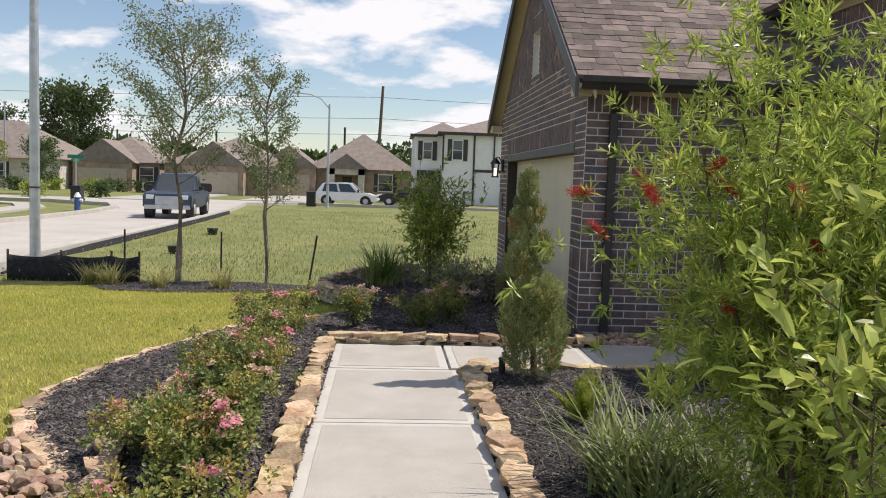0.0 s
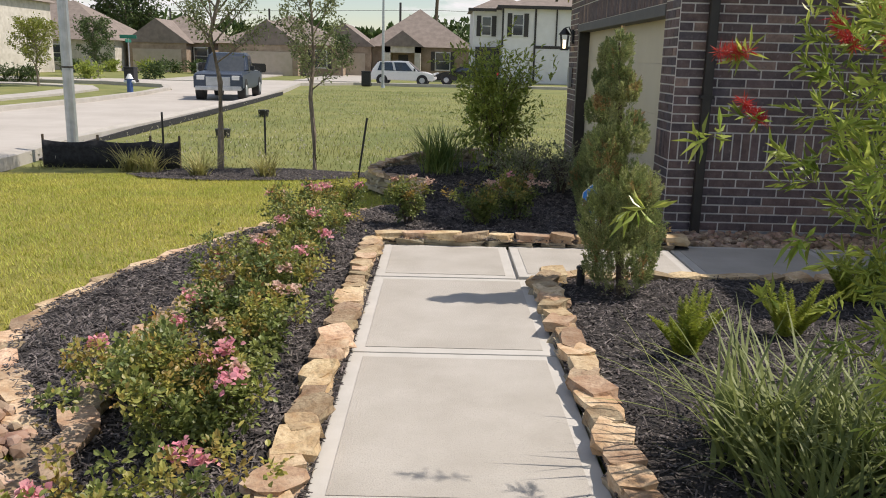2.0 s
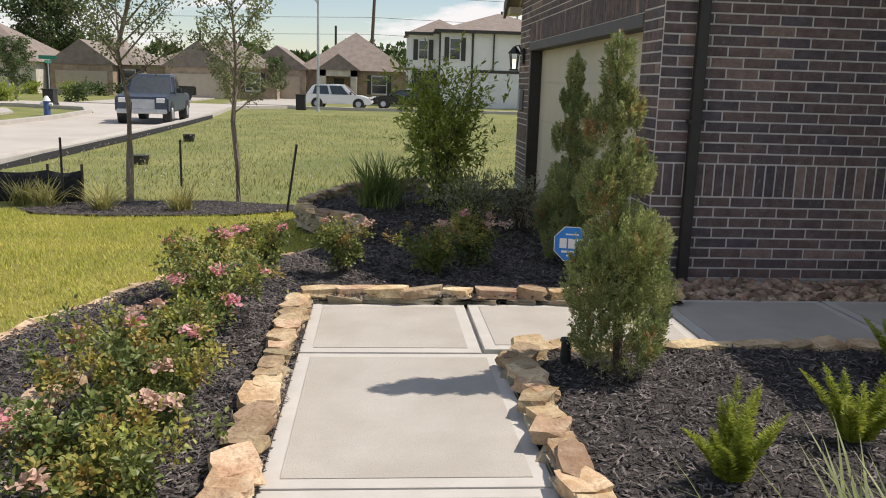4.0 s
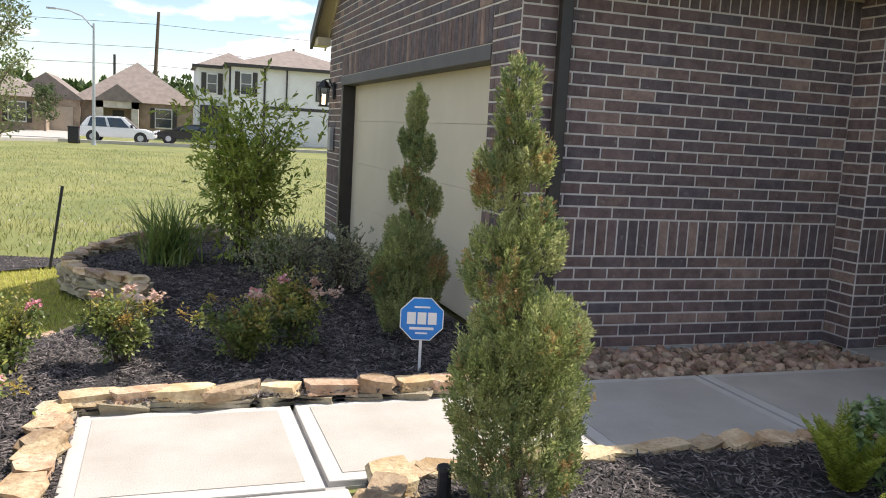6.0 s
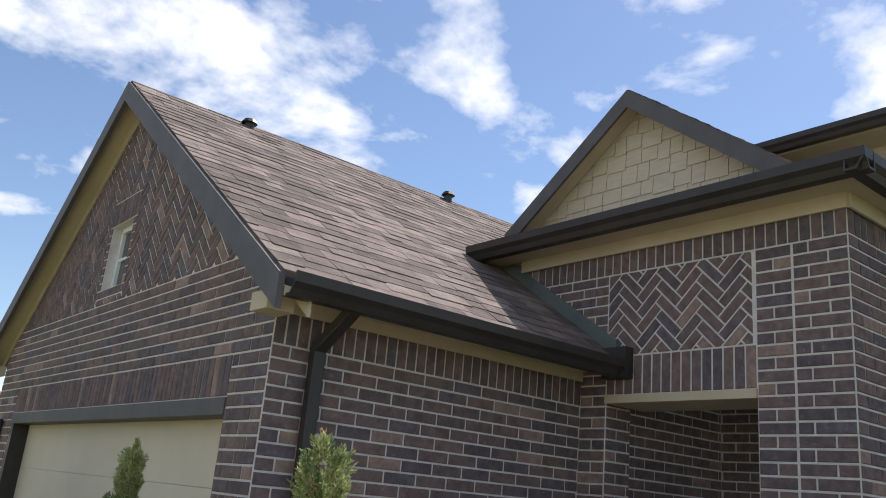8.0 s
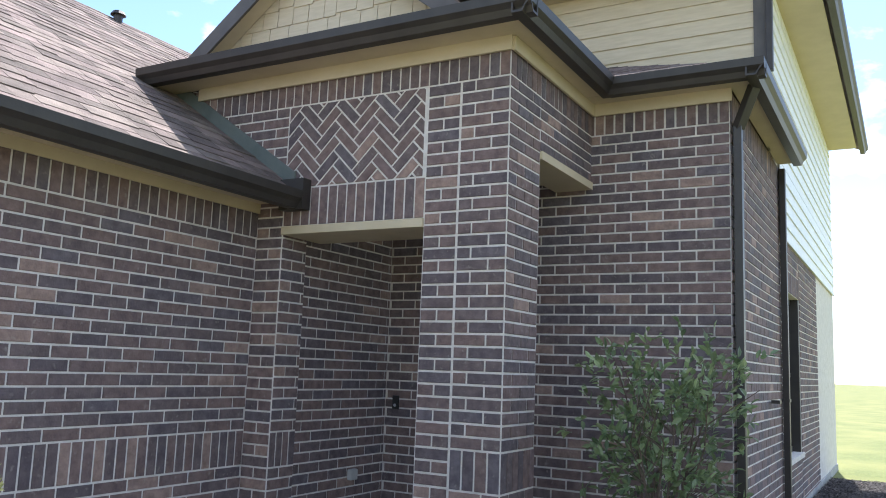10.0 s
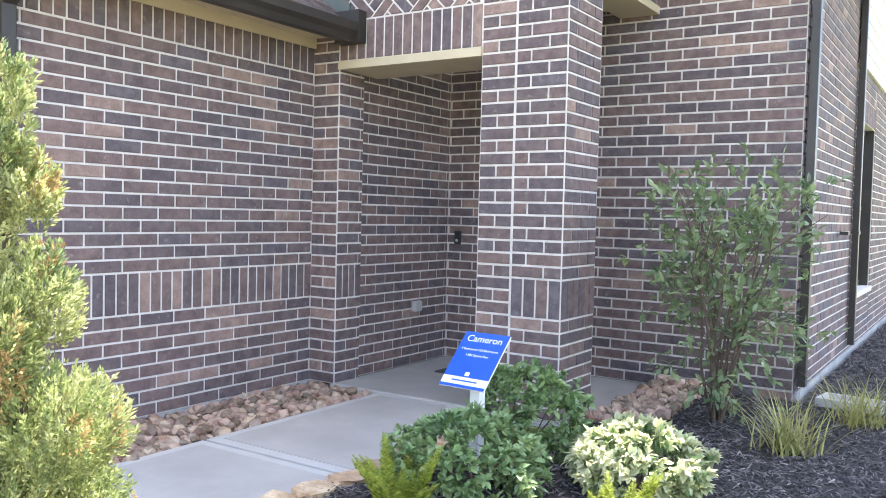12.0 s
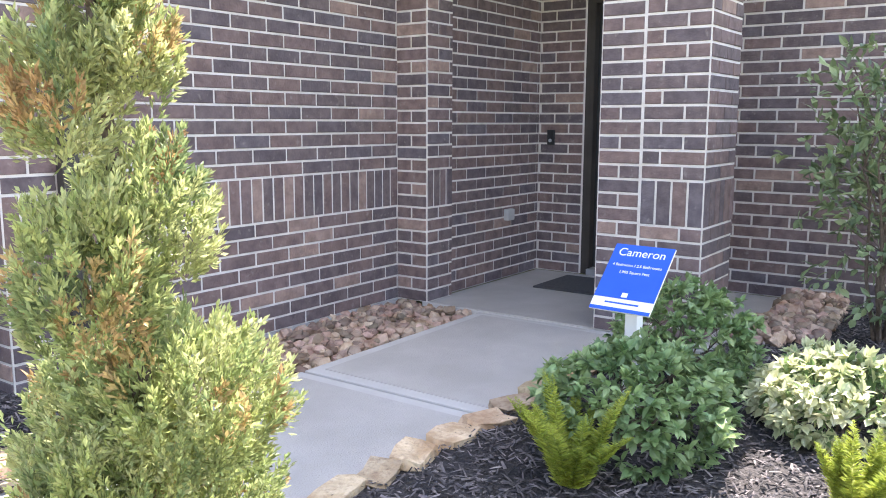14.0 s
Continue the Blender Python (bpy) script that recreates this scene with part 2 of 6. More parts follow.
def part(name, bm, material, parent=None, label=""):
    me = bpy.data.meshes.new(name)
    bm.to_mesh(me)
    bm.free()
    me.materials.append(material)
    ob = new(name, me)
    ob.parent = parent
    if label:
        tagged(ob, label)
    return ob


def empty(name, x, y, z, label, category, group="", kind="", rz=0):
    e = new(name)
    e.empty_display_size = 0.1
    e.matrix_basis = pose(x, y, z, 0, 0, rz)
    return tagged(e, label, category, group, kind)


def box(bm, x0, x1, y0, y1, z0, z1, bevel=0.0, m=None):
    r = bmesh.ops.create_cube(bm, size=1)
    mm = Matrix.Translation(((x0 + x1) / 2, (y0 + y1) / 2, (z0 + z1) / 2)) @ Matrix.Diagonal((abs(x1 - x0), abs(y1 - y0), abs(z1 - z0), 1))
    if m is not None:
        mm = m @ mm
    bmesh.ops.transform(bm, matrix=mm, verts=r["verts"])
    if bevel:
        es = list({e for v in r["verts"] for e in v.link_edges})
        bmesh.ops.bevel(bm, geom=es, offset=bevel, segments=2, affect="EDGES", profile=0.6)
    return bm


def boxes(*items, bevel=0.0):
    bm = bmesh.new()
    for it in items:
        box(bm, *it, bevel=bevel)
    return bm


def cyl(bm, p, q, r0, r1=None, n=10):
    p, q = Vector(p), Vector(q)
    d = q - p
    r = bmesh.ops.create_cone(bm, cap_ends=True, segments=n, radius1=r0, radius2=r0 if r1 is None else r1, depth=d.length)
    bmesh.ops.transform(bm, matrix=Matrix.Translation((p + q) / 2) @ d.to_track_quat("Z", "Y").to_matrix().to_4x4(), verts=r["verts"])
    return bm


def tube(points, r, n=8):
    """A round tube along a list of points; r is one radius or one a point."""
    bm = bmesh.new()
    pts = [Vector(p) for p in points]
    rings = []
    for i, p in enumerate(pts):
        d = (pts[min(i + 1, len(pts) - 1)] - pts[max(i - 1, 0)]).normalized()
        q = d.to_track_quat("Z", "Y")
        rr = r[i] if isinstance(r, (list, tuple)) else r
        rings.append([bm.verts.new(p + q @ Vector((math.cos(a) * rr, math.sin(a) * rr, 0))) for a in (2 * math.pi * k / n for k in range(n))])
    for a, b in zip(rings, rings[1:]):
        for k in range(n):
            bm.faces.new((a[k], a[(k + 1) % n], b[(k + 1) % n], b[k]))
    bm.faces.new(rings[0][::-1])
    bm.faces.new(rings[-1])
    return bm


def prism(points, z0, z1):
    """An upright prism over a plan outline."""
    bm = bmesh.new()
    lo = [bm.verts.new((x, y, z0)) for x, y in points]
    hi = [bm.verts.new((x, y, z1)) for x, y in points]
    n = len(points)
    for i in range(n):
        bm.faces.new((lo[i], lo[(i + 1) % n], hi[(i + 1) % n], hi[i]))
    bm.faces.new(hi)
    bm.faces.new(lo[::-1])
    bmesh.ops.recalc_face_normals(bm, faces=bm.faces)
    return bm


def loft(profile, axis, a, b):
    """A profile of (horizontal, z) points swept along x or y from a to b."""
    bm = bmesh.new()
    f = (lambda h, z, s: (s, h, z)) if axis == "x" else (lambda h, z, s: (h, s, z))
    v0 = [bm.verts.new(f(h, z, a)) for h, z in profile]
    v1 = [bm.verts.new(f(h, z, b)) for h, z in profile]
    n = len(profile)
    for i in range(n):
        bm.faces.new((v0[i], v0[(i + 1) % n], v1[(i + 1) % n], v1[i]))
    bm.faces.new(v0[::-1])
    bm.faces.new(v1)
    bmesh.ops.recalc_face_normals(bm, faces=bm.faces)
    return bm


RNG = np.random.default_rng(7)


def leaves(P, D, length, width, droop=0.15):
    """Folded diamond leaves at points P along directions D."""
    P, D = np.asarray(P, float), np.asarray(D, float)
    n = len(P)
    D = D / (np.linalg.norm(D, axis=1, keepdims=True) + 1e-9)
    R = RNG.normal(size=(n, 3))
    S = np.cross(D, R)
    S /= np.linalg.norm(S, axis=1, keepdims=True) + 1e-9
    U = np.cross(S, D)
    l = length * RNG.uniform(0.65, 1.25, (n, 1))
    w = width * RNG.uniform(0.7, 1.2, (n, 1)) / 2
    mid = P + D * l * 0.5
    V = np.empty((n, 4, 3))
    V[:, 0] = P
    V[:, 1] = mid + S * w + U * w * 0.3
    V[:, 2] = P + D * l - U * l * droop
    V[:, 3] = mid - S * w + U * w * 0.3
    V = V.reshape(-1, 3)
    i = np.arange(n) * 4
    F = np.concatenate([np.stack([i, i + 1, i + 2], 1), np.stack([i, i + 2, i + 3], 1)])
    return V, F


def ovals(P, D, length, width, droop=0.2):
    """Broad pointed leaves, folded on the midrib and arched."""
    P, D = np.asarray(P, float), np.asarray(D, float)
    n = len(P)
    D = D / (np.linalg.norm(D, axis=1, keepdims=True) + 1e-9)
    S = np.cross(D, RNG.normal(size=(n, 3)) * 0.45 + (0, 0, 1))
    S /= np.linalg.norm(S, axis=1, keepdims=True) + 1e-9
    U = np.cross(S, D)
    l = length * RNG.uniform(0.6, 1.2, (n, 1))
    w = width * RNG.uniform(0.75, 1.2, (n, 1)) / 2
    V = np.empty((n, 8, 3))
    V[:, 0] = P
    for k, (a, b) in enumerate(((0.30, 0.85), (0.62, 0.95))):
        c = P + D * l * a - U * l * droop * a * a
        V[:, 1 + 3 * k], V[:, 2 + 3 * k], V[:, 3 + 3 * k] = c - S * w * b + U * w * 0.3, c, c + S * w * b + U * w * 0.3
    V[:, 7] = P + D * l - U * l * droop
    i = (np.arange(n) * 8)[:, None]
    tri = np.array([(0, 2, 1), (0, 3, 2), (4, 5, 7), (5, 6, 7), (1, 2, 5), (1, 5, 4), (2, 3, 6), (2, 6, 5)])
    return V.reshape(-1, 3), (i[:, :, None] + tri[None]).reshape(-1, 3)


def leaf_part(name, P, D, length, width, material, parent, label="", droop=0.15, broad=False):
    V, F = (ovals if broad else leaves)(P, D, length, width, droop)
    ob = raw(name, V, F.tolist(), material, parent, label)
    return tagged(ob, kind="stuff") if parent is not None else ob


def blades(P, H, W, lean, bend=0.5, segs=3, heading=None):
    """Curved strap blades from the points P."""
    P = np.asarray(P, float)
    n = len(P)
    a = RNG.uniform(0, 2 * np.pi, n) if heading is None else heading
    out = np.stack([np.cos(a), np.sin(a), np.zeros(n)], 1)
    side = np.stack([-np.sin(a), np.cos(a), np.zeros(n)], 1)
    h = H * RNG.uniform(0.6, 1.15, (n, 1))
    ln = lean * RNG.uniform(0.3, 1.2, (n, 1))
    V = np.empty((n, 2 * segs + 1, 3))
    for k in range(segs + 1):
        s = k / segs
        c = P + np.array([0, 0, 1]) * h * (s - bend * ln * s * s * 0.6) + out * h * ln * (s * 0.6 + bend * s * s)
        w = W * (1 - s ** 2) / 2 + 0.0
        if k < segs:
            V[:, 2 * k], V[:, 2 * k + 1] = c - side * w, c + side * w
        else:
            V[:, 2 * segs] = c
    m = 2 * segs + 1
    i = np.arange(n) * m
    F = []
    for k in range(segs - 1):
        q = np.stack([i + 2 * k, i + 2 * k + 1, i + 2 * k + 3, i + 2 * k + 2], 1)
        F += q.tolist()
    F += np.stack([i + 2 * segs - 2, i + 2 * segs - 1, i + 2 * segs], 1).tolist()
    return V.reshape(-1, 3), F


def in_poly(x, y, poly):
    c = np.zeros(len(x), bool)
    n = len(poly)
    for i in range(n):
        x0, y0 = poly[i]
        x1, y1 = poly[(i + 1) % n]
        hit = ((y0 > y) != (y1 > y)) & (x < (x1 - x0) * (y - y0) / (y1 - y0 + 1e-12) + x0)
        c ^= hit
    return c


def scatter(poly, n):
    p = np.array(poly)
    lo, hi = p.min(0), p.max(0)
    q = RNG.uniform(lo, hi, (n, 2))
    return q[in_poly(q[:, 0], q[:, 1], poly)]


def ground_z(x, y):
    """The lie of the land: level by the house, falling to the street."""
    y, x = np.asarray(y, float), np.asarray(x, float)
    d = np.maximum(y - 8.5, np.maximum((-x - 1.5) * 0.9, 0))
    return -0.03 - 0.30 * np.clip(d / 5.5, 0, 1) ** 1.3 - 0.17 * np.clip((d - 5.5) / 8, 0, 1)


# ---- plan outlines ----
LEFT_BED = [(-0.18, 1.5), (-0.18, 8.03), (0.0, 8.03), (-0.1, 10.2), (-0.82, 9.34), (-1.35, 8.43), (-1.86, 7.12), (-2.05, 6.2), (-2.01, 5.57), (-1.75, 5.0), (-1.3, 4.4), (-1.05, 3.6), (-1.0, 1.5)]
FAR_BED = [(-0.0, 8.03), (2.32, 8.03), (2.32, 15.0), (0.9, 14.6), (-0.1, 13.6), (-0.5, 12.6), (-0.62, 11.9), (-0.40, 11.3), (0.02, 10.95), (-0.1, 10.2)]
RIGHT_BED = [(0.90, -1.0), (0.90, 6.75), (0.98, 7.02), (1.2, 7.10), (4.35, 7.10), (4.6, 6.7), (6.55, 6.55), (6.55, 5.64), (14.0, 5.64), (14.0, 4.6), (9.0, 4.2), (9.0, -1.0)]
TREE_BED = [(-3.9, 13.0), (-3.0, 12.85), (-1.6, 13.25), (-0.75, 14.2), (-0.9, 14.6), (-2.2, 15.0), (-3.9, 14.6), (-4.4, 13.6)]
LAWN_AREA = [(-12, -2), (-1.0, -2), (-1.05, 3.6), (-1.35, 4.4), (-1.8, 5.0), (-2.08, 5.6), (-2.1, 6.2), (-1.92, 7.12), (-1.4, 8.43), (-0.87, 9.34), (-0.15, 10.2), (0.0, 10.9), (-0.45, 11.3), (-0.68, 11.9), (-0.6, 12.6), (-0.8, 14.0), (-1.6, 13.2), (-3.0, 12.8), (-4.0, 13.0), (-4.4, 13.8), (-6.0, 13.7), (-12, 11)]


# ---- setting: ground, road, walks ----
def axis_steps(lo, hi, near_lo, near_hi, fine, coarse):
    a = [lo]
    while a[-1] < hi:
        s = fine if near_lo <= a[-1] <= near_hi else coarse if abs(a[-1]) < 120 else 60
        a.append(a[-1] + s)
    return a


def build_ground():
    xs, ys = axis_steps(-900, 900, -16, 14, 0.5, 6), axis_steps(-300, 1500, -3, 22, 0.5, 6)
    X, Y = np.meshgrid(xs, ys)
    bumps = np.array([[noise.noise(Vector((x * 0.25, y * 0.25, 0))) * 0.05 if y > 14 and abs(x) < 60 and y < 60 else 0 for x in xs] for y in ys])
    Z = ground_z(X, Y) + np.clip(bumps, -0.03, 0.05) - 0.015
    V = np.stack([X, Y, Z], -1).reshape(-1, 3)
    w = len(xs)
    F = [(j * w + i, j * w + i + 1, (j + 1) * w + i + 1, (j + 1) * w + i) for j in range(len(ys) - 1) for i in range(w - 1)]
    tagged(raw("ground", V, F, FIELD, smooth=True), "rough green field grass with pale seed heads", "ground", kind="structure")


build_ground()


def sheet(name, poly, material, lift, label, category, step=0.25):
    """A thin sheet that follows the land over a plan outline."""
    bm = bmesh.new()
    top = [bm.verts.new((x, y, 0)) for x, y in poly]
    f = bm.faces.new(top)
    lo = np.array(poly).min(0)
    hi = np.array(poly).max(0)
    for ax in (0, 1):
        s = lo[ax] + step
        while s < hi[ax]:
            co, no = [0, 0, 0], [0, 0, 0]
            co[ax], no[ax] = s, 1
            bmesh.ops.bisect_plane(bm, geom=bm.verts[:] + bm.edges[:] + bm.faces[:], plane_co=co, plane_no=no)
            s += step
    for v in bm.verts:
        v.co.z = float(ground_z(v.co.x, v.co.y)) + (lift(v.co.x, v.co.y) if callable(lift) else lift)
    bmesh.ops.recalc_face_normals(bm, faces=bm.faces)
    if bm.faces[0].normal.z < 0:
        bmesh.ops.reverse_faces(bm, faces=bm.faces)
    return tagged(part(name, bm, material), label, category, kind="structure")


sheet("lawn", LAWN_AREA, LAWN, 0.0, "clipped yellow-green lawn", "lawn", 0.6)
ROAD = [(-6.0, -30), (-6.2, 8), (-6.3, 12.6), (-6.75, 14.5), (-7.4, 18), (-7.7, 24), (-7.7, 30), (-7.9, 38), (-8.6, 48), (-9.6, 58), (-6.0, 61), (14, 62), (14, 67), (-6, 66.5), (-14, 66.0), (-18, 62), (-42, 60), (-42, 53.5), (-20, 52.5), (-15.5, 50), (-14.0, 46), (-13.3, 40), (-13.2, 34), (-13.6, 28), (-14.0, 20), (-14, -30)]
sheet("road", ROAD, ROADM, 0.03, "pale concrete residential street", "road", 6)


def ribbon(pts, w):
    P = [Vector((*p, 0)) for p in pts]
    l, r = [], []
    for i, p in enumerate(P):
        d = (P[min(i + 1, len(P) - 1)] - P[max(i - 1, 0)]).normalized()
        n = Vector((-d.y, d.x, 0)) * w / 2
        l.append((p + n).to_2d()[:])
        r.append((p - n).to_2d()[:])
    return [tuple(a) for a in l + r[::-1]]


def strip(name, pts, w, h, material, label, category):
    bm = prism(ribbon(pts, w), 0, h)
    for v in bm.verts:
        v.co.z += float(ground_z(v.co.x, v.co.y)) - 0.02
    return tagged(part(name, bm, material), label, category, kind="structure")


strip("kerb", [(-13.75, 10), (-13.75, 28), (-13.35, 34), (-13.45, 40), (-14.1, 45.5), (-15.6, 49.6), (-20, 52.2), (-42, 53.2)], 0.35, 0.2, CONCRETE, "pale concrete kerb along the street", "kerb")
strip("kerb_near", [(-6.05, -10), (-6.1, 8), (-6.2, 12.6), (-6.6, 14.5), (-7.25, 18), (-7.55, 24), (-7.55, 30), (-7.75, 38), (-8.4, 48), (-9.2, 57), (-6.0, 60.6), (14, 61.6)], 0.3, 0.2, CONCRETE, "pale concrete kerb along the field", "kerb")
strip("pavement", [(-17.6, 10), (-17.4, 30), (-17.2, 38), (-17.8, 44), (-19.5, 47.5), (-23, 49), (-42, 50)], 1.4, 0.1, CONCRETE, "pale concrete pavement across the street", "pavement")
strip("driveway", [(-17.2, 60), (-17.5, 82)], 5.2, 0.1, CONCRETE, "pale concrete driveway", "driveway")
strip("driveway_2", [(-8.6, 66), (-8.4, 87)], 5.0, 0.1, CONCRETE, "pale concrete driveway", "driveway")


def build_walk():
    """Broom-finished slabs with smooth tooled margins and open joints."""
    walk_ob = tagged(part("walkway", boxes((-0.20, 0.90, -2.0, 8.03, -0.20, -0.030), (0.90, 4.99, 7.08, 8.20, -0.20, -0.030), (4.99, 6.60, 6.62, 8.70, -0.20, -0.030), (6.0, 6.60, 5.9, 6.62, -0.2, -0.03)), FOUND), "pale concrete garden walk of jointed slabs", "walkway", kind="structure")
    slabs = [(-0.19, 0.90, y, y + 1.535) for y in (-2.22, -0.67, 0.83, 2.38, 3.93, 5.47)]
    slabs += [(-0.19, 0.815, 7.02, 8.03), (0.83, 2.15, 7.08, 8.06), (2.165, 3.38, 7.08, 8.22), (3.395, 4.985, 7.08, 8.22), (5.0, 6.60, 6.62, 8.70)]
    for x0, x1, y0, y1 in slabs:
        bm = boxes((x0 + 0.004, x1 - 0.004, y0 + 0.004, y1 - 0.004, -0.05, -0.003), bevel=0.006)
        s = part("slab", bm, CONCRETE_EDGE, walk_ob)
        m = 0.075 if x1 < 5 else 0.02
        part("broomed_panel", boxes((x0 + m, x1 - m, y0 + m, y1 - m, -0.02, 0.0005)), CONCRETE, s)


build_walk()


def chips(poly, n, lift):
    q = scatter(poly, n)
    k = len(q)
    a = RNG.uniform(0, np.pi, k)
    tilt = RNG.normal(0, 0.35, (k, 2))
    l, w = RNG.uniform(0.008, 0.028, k), RNG.uniform(0.002, 0.006, k)
    d = np.stack([np.cos(a), np.sin(a), tilt[:, 0]], 1)
    s = np.stack([-np.sin(a), np.cos(a), tilt[:, 1]], 1)
    c = np.stack([q[:, 0], q[:, 1], ground_z(q[:, 0], q[:, 1]) + np.array([lift(x, y) for x, y in q]) + RNG.uniform(0.0, 0.016, k)], 1)
    t = np.array([0, 0, 0.004])
    V = np.stack([c - d * l[:, None] - s * w[:, None], c + d * l[:, None] * 0.9 - s * w[:, None] * 0.5, c + d * l[:, None] + s * w[:, None], c - d * l[:, None] * 0.8 + s * w[:, None], c + t], 1).reshape(-1, 3)
    i = np.arange(k) * 5
    F = np.concatenate([np.stack([i + a_, i + (a_ + 1) % 4, i + 4], 1) for a_ in range(4)])
    return V, F.tolist()


def bed_lift(x, y):
    b = 0.045 + 0.015 * noise.noise(Vector((x * 2, y * 2, 3)))
    if y > 12.7 and x < -0.6:
        return 0.02
    if y > 10 and x > -0.7:
        b += 0.22 * min(1, (y - 10) / 2.0)
    elif y > 8.03 and x > -0.05:
        b += 0.03
    return b


for nm, poly, n in (("mulch_bed", LEFT_BED, 60000), ("mulch_bed_2", FAR_BED, 60000), ("mulch_bed_3", RIGHT_BED, 210000), ("mulch_bed_4", TREE_BED, 6000)):
    sheet(nm, poly, MULCH, bed_lift, "bed of shredded black mulch", "mulch bed", 0.3)
    V, F = chips(poly, n, bed_lift)
    tagged(raw("mulch_chips", V, F, CHIP), "loose shredded black bark mulch", "mulch", kind="stuff")


# ---- stones ----
def rough_block(seed, l, w, h):
    rnd = random.Random(seed)
    bm = bmesh.new()
    box(bm, -l / 2, l / 2, -w / 2, w / 2, 0, h)
    bmesh.ops.subdivide_edges(bm, edges=bm.edges[:], cuts=1, use_grid_fill=True)
    for v in bm.verts:
        corner = (abs(v.co.x) > l * 0.4) + (abs(v.co.y) > w * 0.4)
        f = 1 - 0.10 * (corner == 2)
        v.co = Vector((v.co.x * f * rnd.uniform(0.78, 1.1), v.co.y * f * rnd.uniform(0.78, 1.12), v.co.z * rnd.uniform(0.8, 1.08)))
    me = bpy.data.meshes.new("stone")
    bm.to_mesh(me)
    bm.free()
    return me


STONES = [rough_block(k, 0.24 + 0.05 * (k % 4), 0.15 + 0.02 * (k % 3), 0.062 + 0.008 * (k % 3)) for k in range(10)]
for me in STONES:
    me.materials.append(STONE)
STONES_G = []
for me in STONES:
    g = me.copy()
    g.materials[0] = STONE_G
    STONES_G.append(g)


def stone_row(name, pts, layers, label, z0=None, set_=STONES, size=1.0, gap=0.25):
    top = tagged(new(name), label, "stone edging", kind="structure")
    rnd = random.Random(len(name) * 7 + int(pts[0][0] * 100))
    P = [Vector((*p, 0)) for p in pts]
    for lay in range(layers):
        carry = rnd.uniform(0, 0.2)
        for a, b in zip(P, P[1:]):
            d = b - a
            s = carry
            while s < d.length:
                p = a + d.normalized() * s
                z = (float(ground_z(p.x, p.y)) if z0 is None else z0) + lay * 0.066 * size
                o = new("stone", (STONES_G if (layers > 1 and lay < layers - 1) else set_)[rnd.randrange(10)])
                o.parent = top
                o.matrix_basis = pose(p.x + rnd.uniform(-0.015, 0.015), p.y + rnd.uniform(-0.015, 0.015), z, rnd.uniform(-4, 4), rnd.uniform(-4, 4), math.degrees(math.atan2(d.y, d.x)) + rnd.uniform(-26, 26) + rnd.choice((0, 180))) @ Matrix.Diagonal((size, size * rnd.uniform(0.9, 1.15), size, 1))
                s += gap * size * rnd.uniform(0.85, 1.15)
            carry = s - d.length
    return top


stone_row("stone_edging_walk", [(-0.27, 1.8), (-0.27, 8.0)], 2, "tan sandstone edging stones along the walk", -0.03, size=0.8, gap=0.2)
stone_row("stone_edging_bed", [(-0.25, 8.10), (2.3, 8.10)], 2, "stacked tan and grey sandstone bed edging", -0.02, size=0.88, gap=0.265)
stone_row("stone_edging_lawn", [(-0.2, 10.1), (-0.82, 9.34), (-1.35, 8.43), (-1.86, 7.12), (-2.05, 6.2), (-2.01, 5.57), (-1.75, 5.0), (-1.3, 4.4), (-1.05, 3.6), (-1.02, 2.0)], 1, "flat tan sandstone edging between lawn and bed", size=0.8, gap=0.27)
stone_row("stone_wall_curved", [(0.0, 10.2), (0.02, 10.95), (-0.40, 11.3), (-0.62, 11.9), (-0.5, 12.6), (-0.1, 13.6), (0.9, 14.6)], 5, "low curved wall of stacked sandstone", -0.12, size=0.75, gap=0.26)
stone_row("stone_edging_right", [(0.97, 0.5), (0.97, 6.7), (1.08, 7.02)], 2, "tan sandstone edging stones beside the mulch", -0.03, size=0.8, gap=0.2)
stone_row("stone_edging_cross", [(1.08, 7.02), (2.4, 7.10), (4.3, 7.06)], 1, "flat tan sandstone edging beside the cross walk", -0.015, size=0.85)
stone_row("stone_row_inner", [(-1.05, 3.9), (-1.28, 5.1), (-1.22, 6.2), (-1.0, 7.1), (-0.95, 7.6)], 1, "row of sandstone between roses and mulch", 0.02, size=0.75, gap=0.24)


def pebbles(poly, n, r, z, label):
    q = scatter(poly, n)
    ico = bmesh.new()
    bmesh.ops.create_icosphere(ico, subdivisions=1, radius=1)
    bv = np.array([v.co[:] for v in ico.verts])
    bf = np.array([[v.index for v in f.verts] for f in ico.faces])
    ico.free()
    V, F = [], []
    for i, (x, y) in enumerate(q):
        s = r * RNG.uniform(0.6, 1.35) * np.array([1, RNG.uniform(0.6, 0.95), RNG.uniform(0.45, 0.75)])
        R = np.array(Euler(RNG.uniform(-0.6, 0.6, 2).tolist() + [RNG.uniform(0, 6.3)]).to_matrix())
        v = (bv * (1 + RNG.normal(0, 0.10, (len(bv), 1))) * s) @ R.T + (x, y, z + RNG.uniform(0, r * 1.3))
        F.append(bf + len(V) * len(bv))
        V.append(v)
    return tagged(raw("river_rocks", np.concatenate(V), np.concatenate(F).tolist(), RIVER), label, "rocks", kind="stuff")


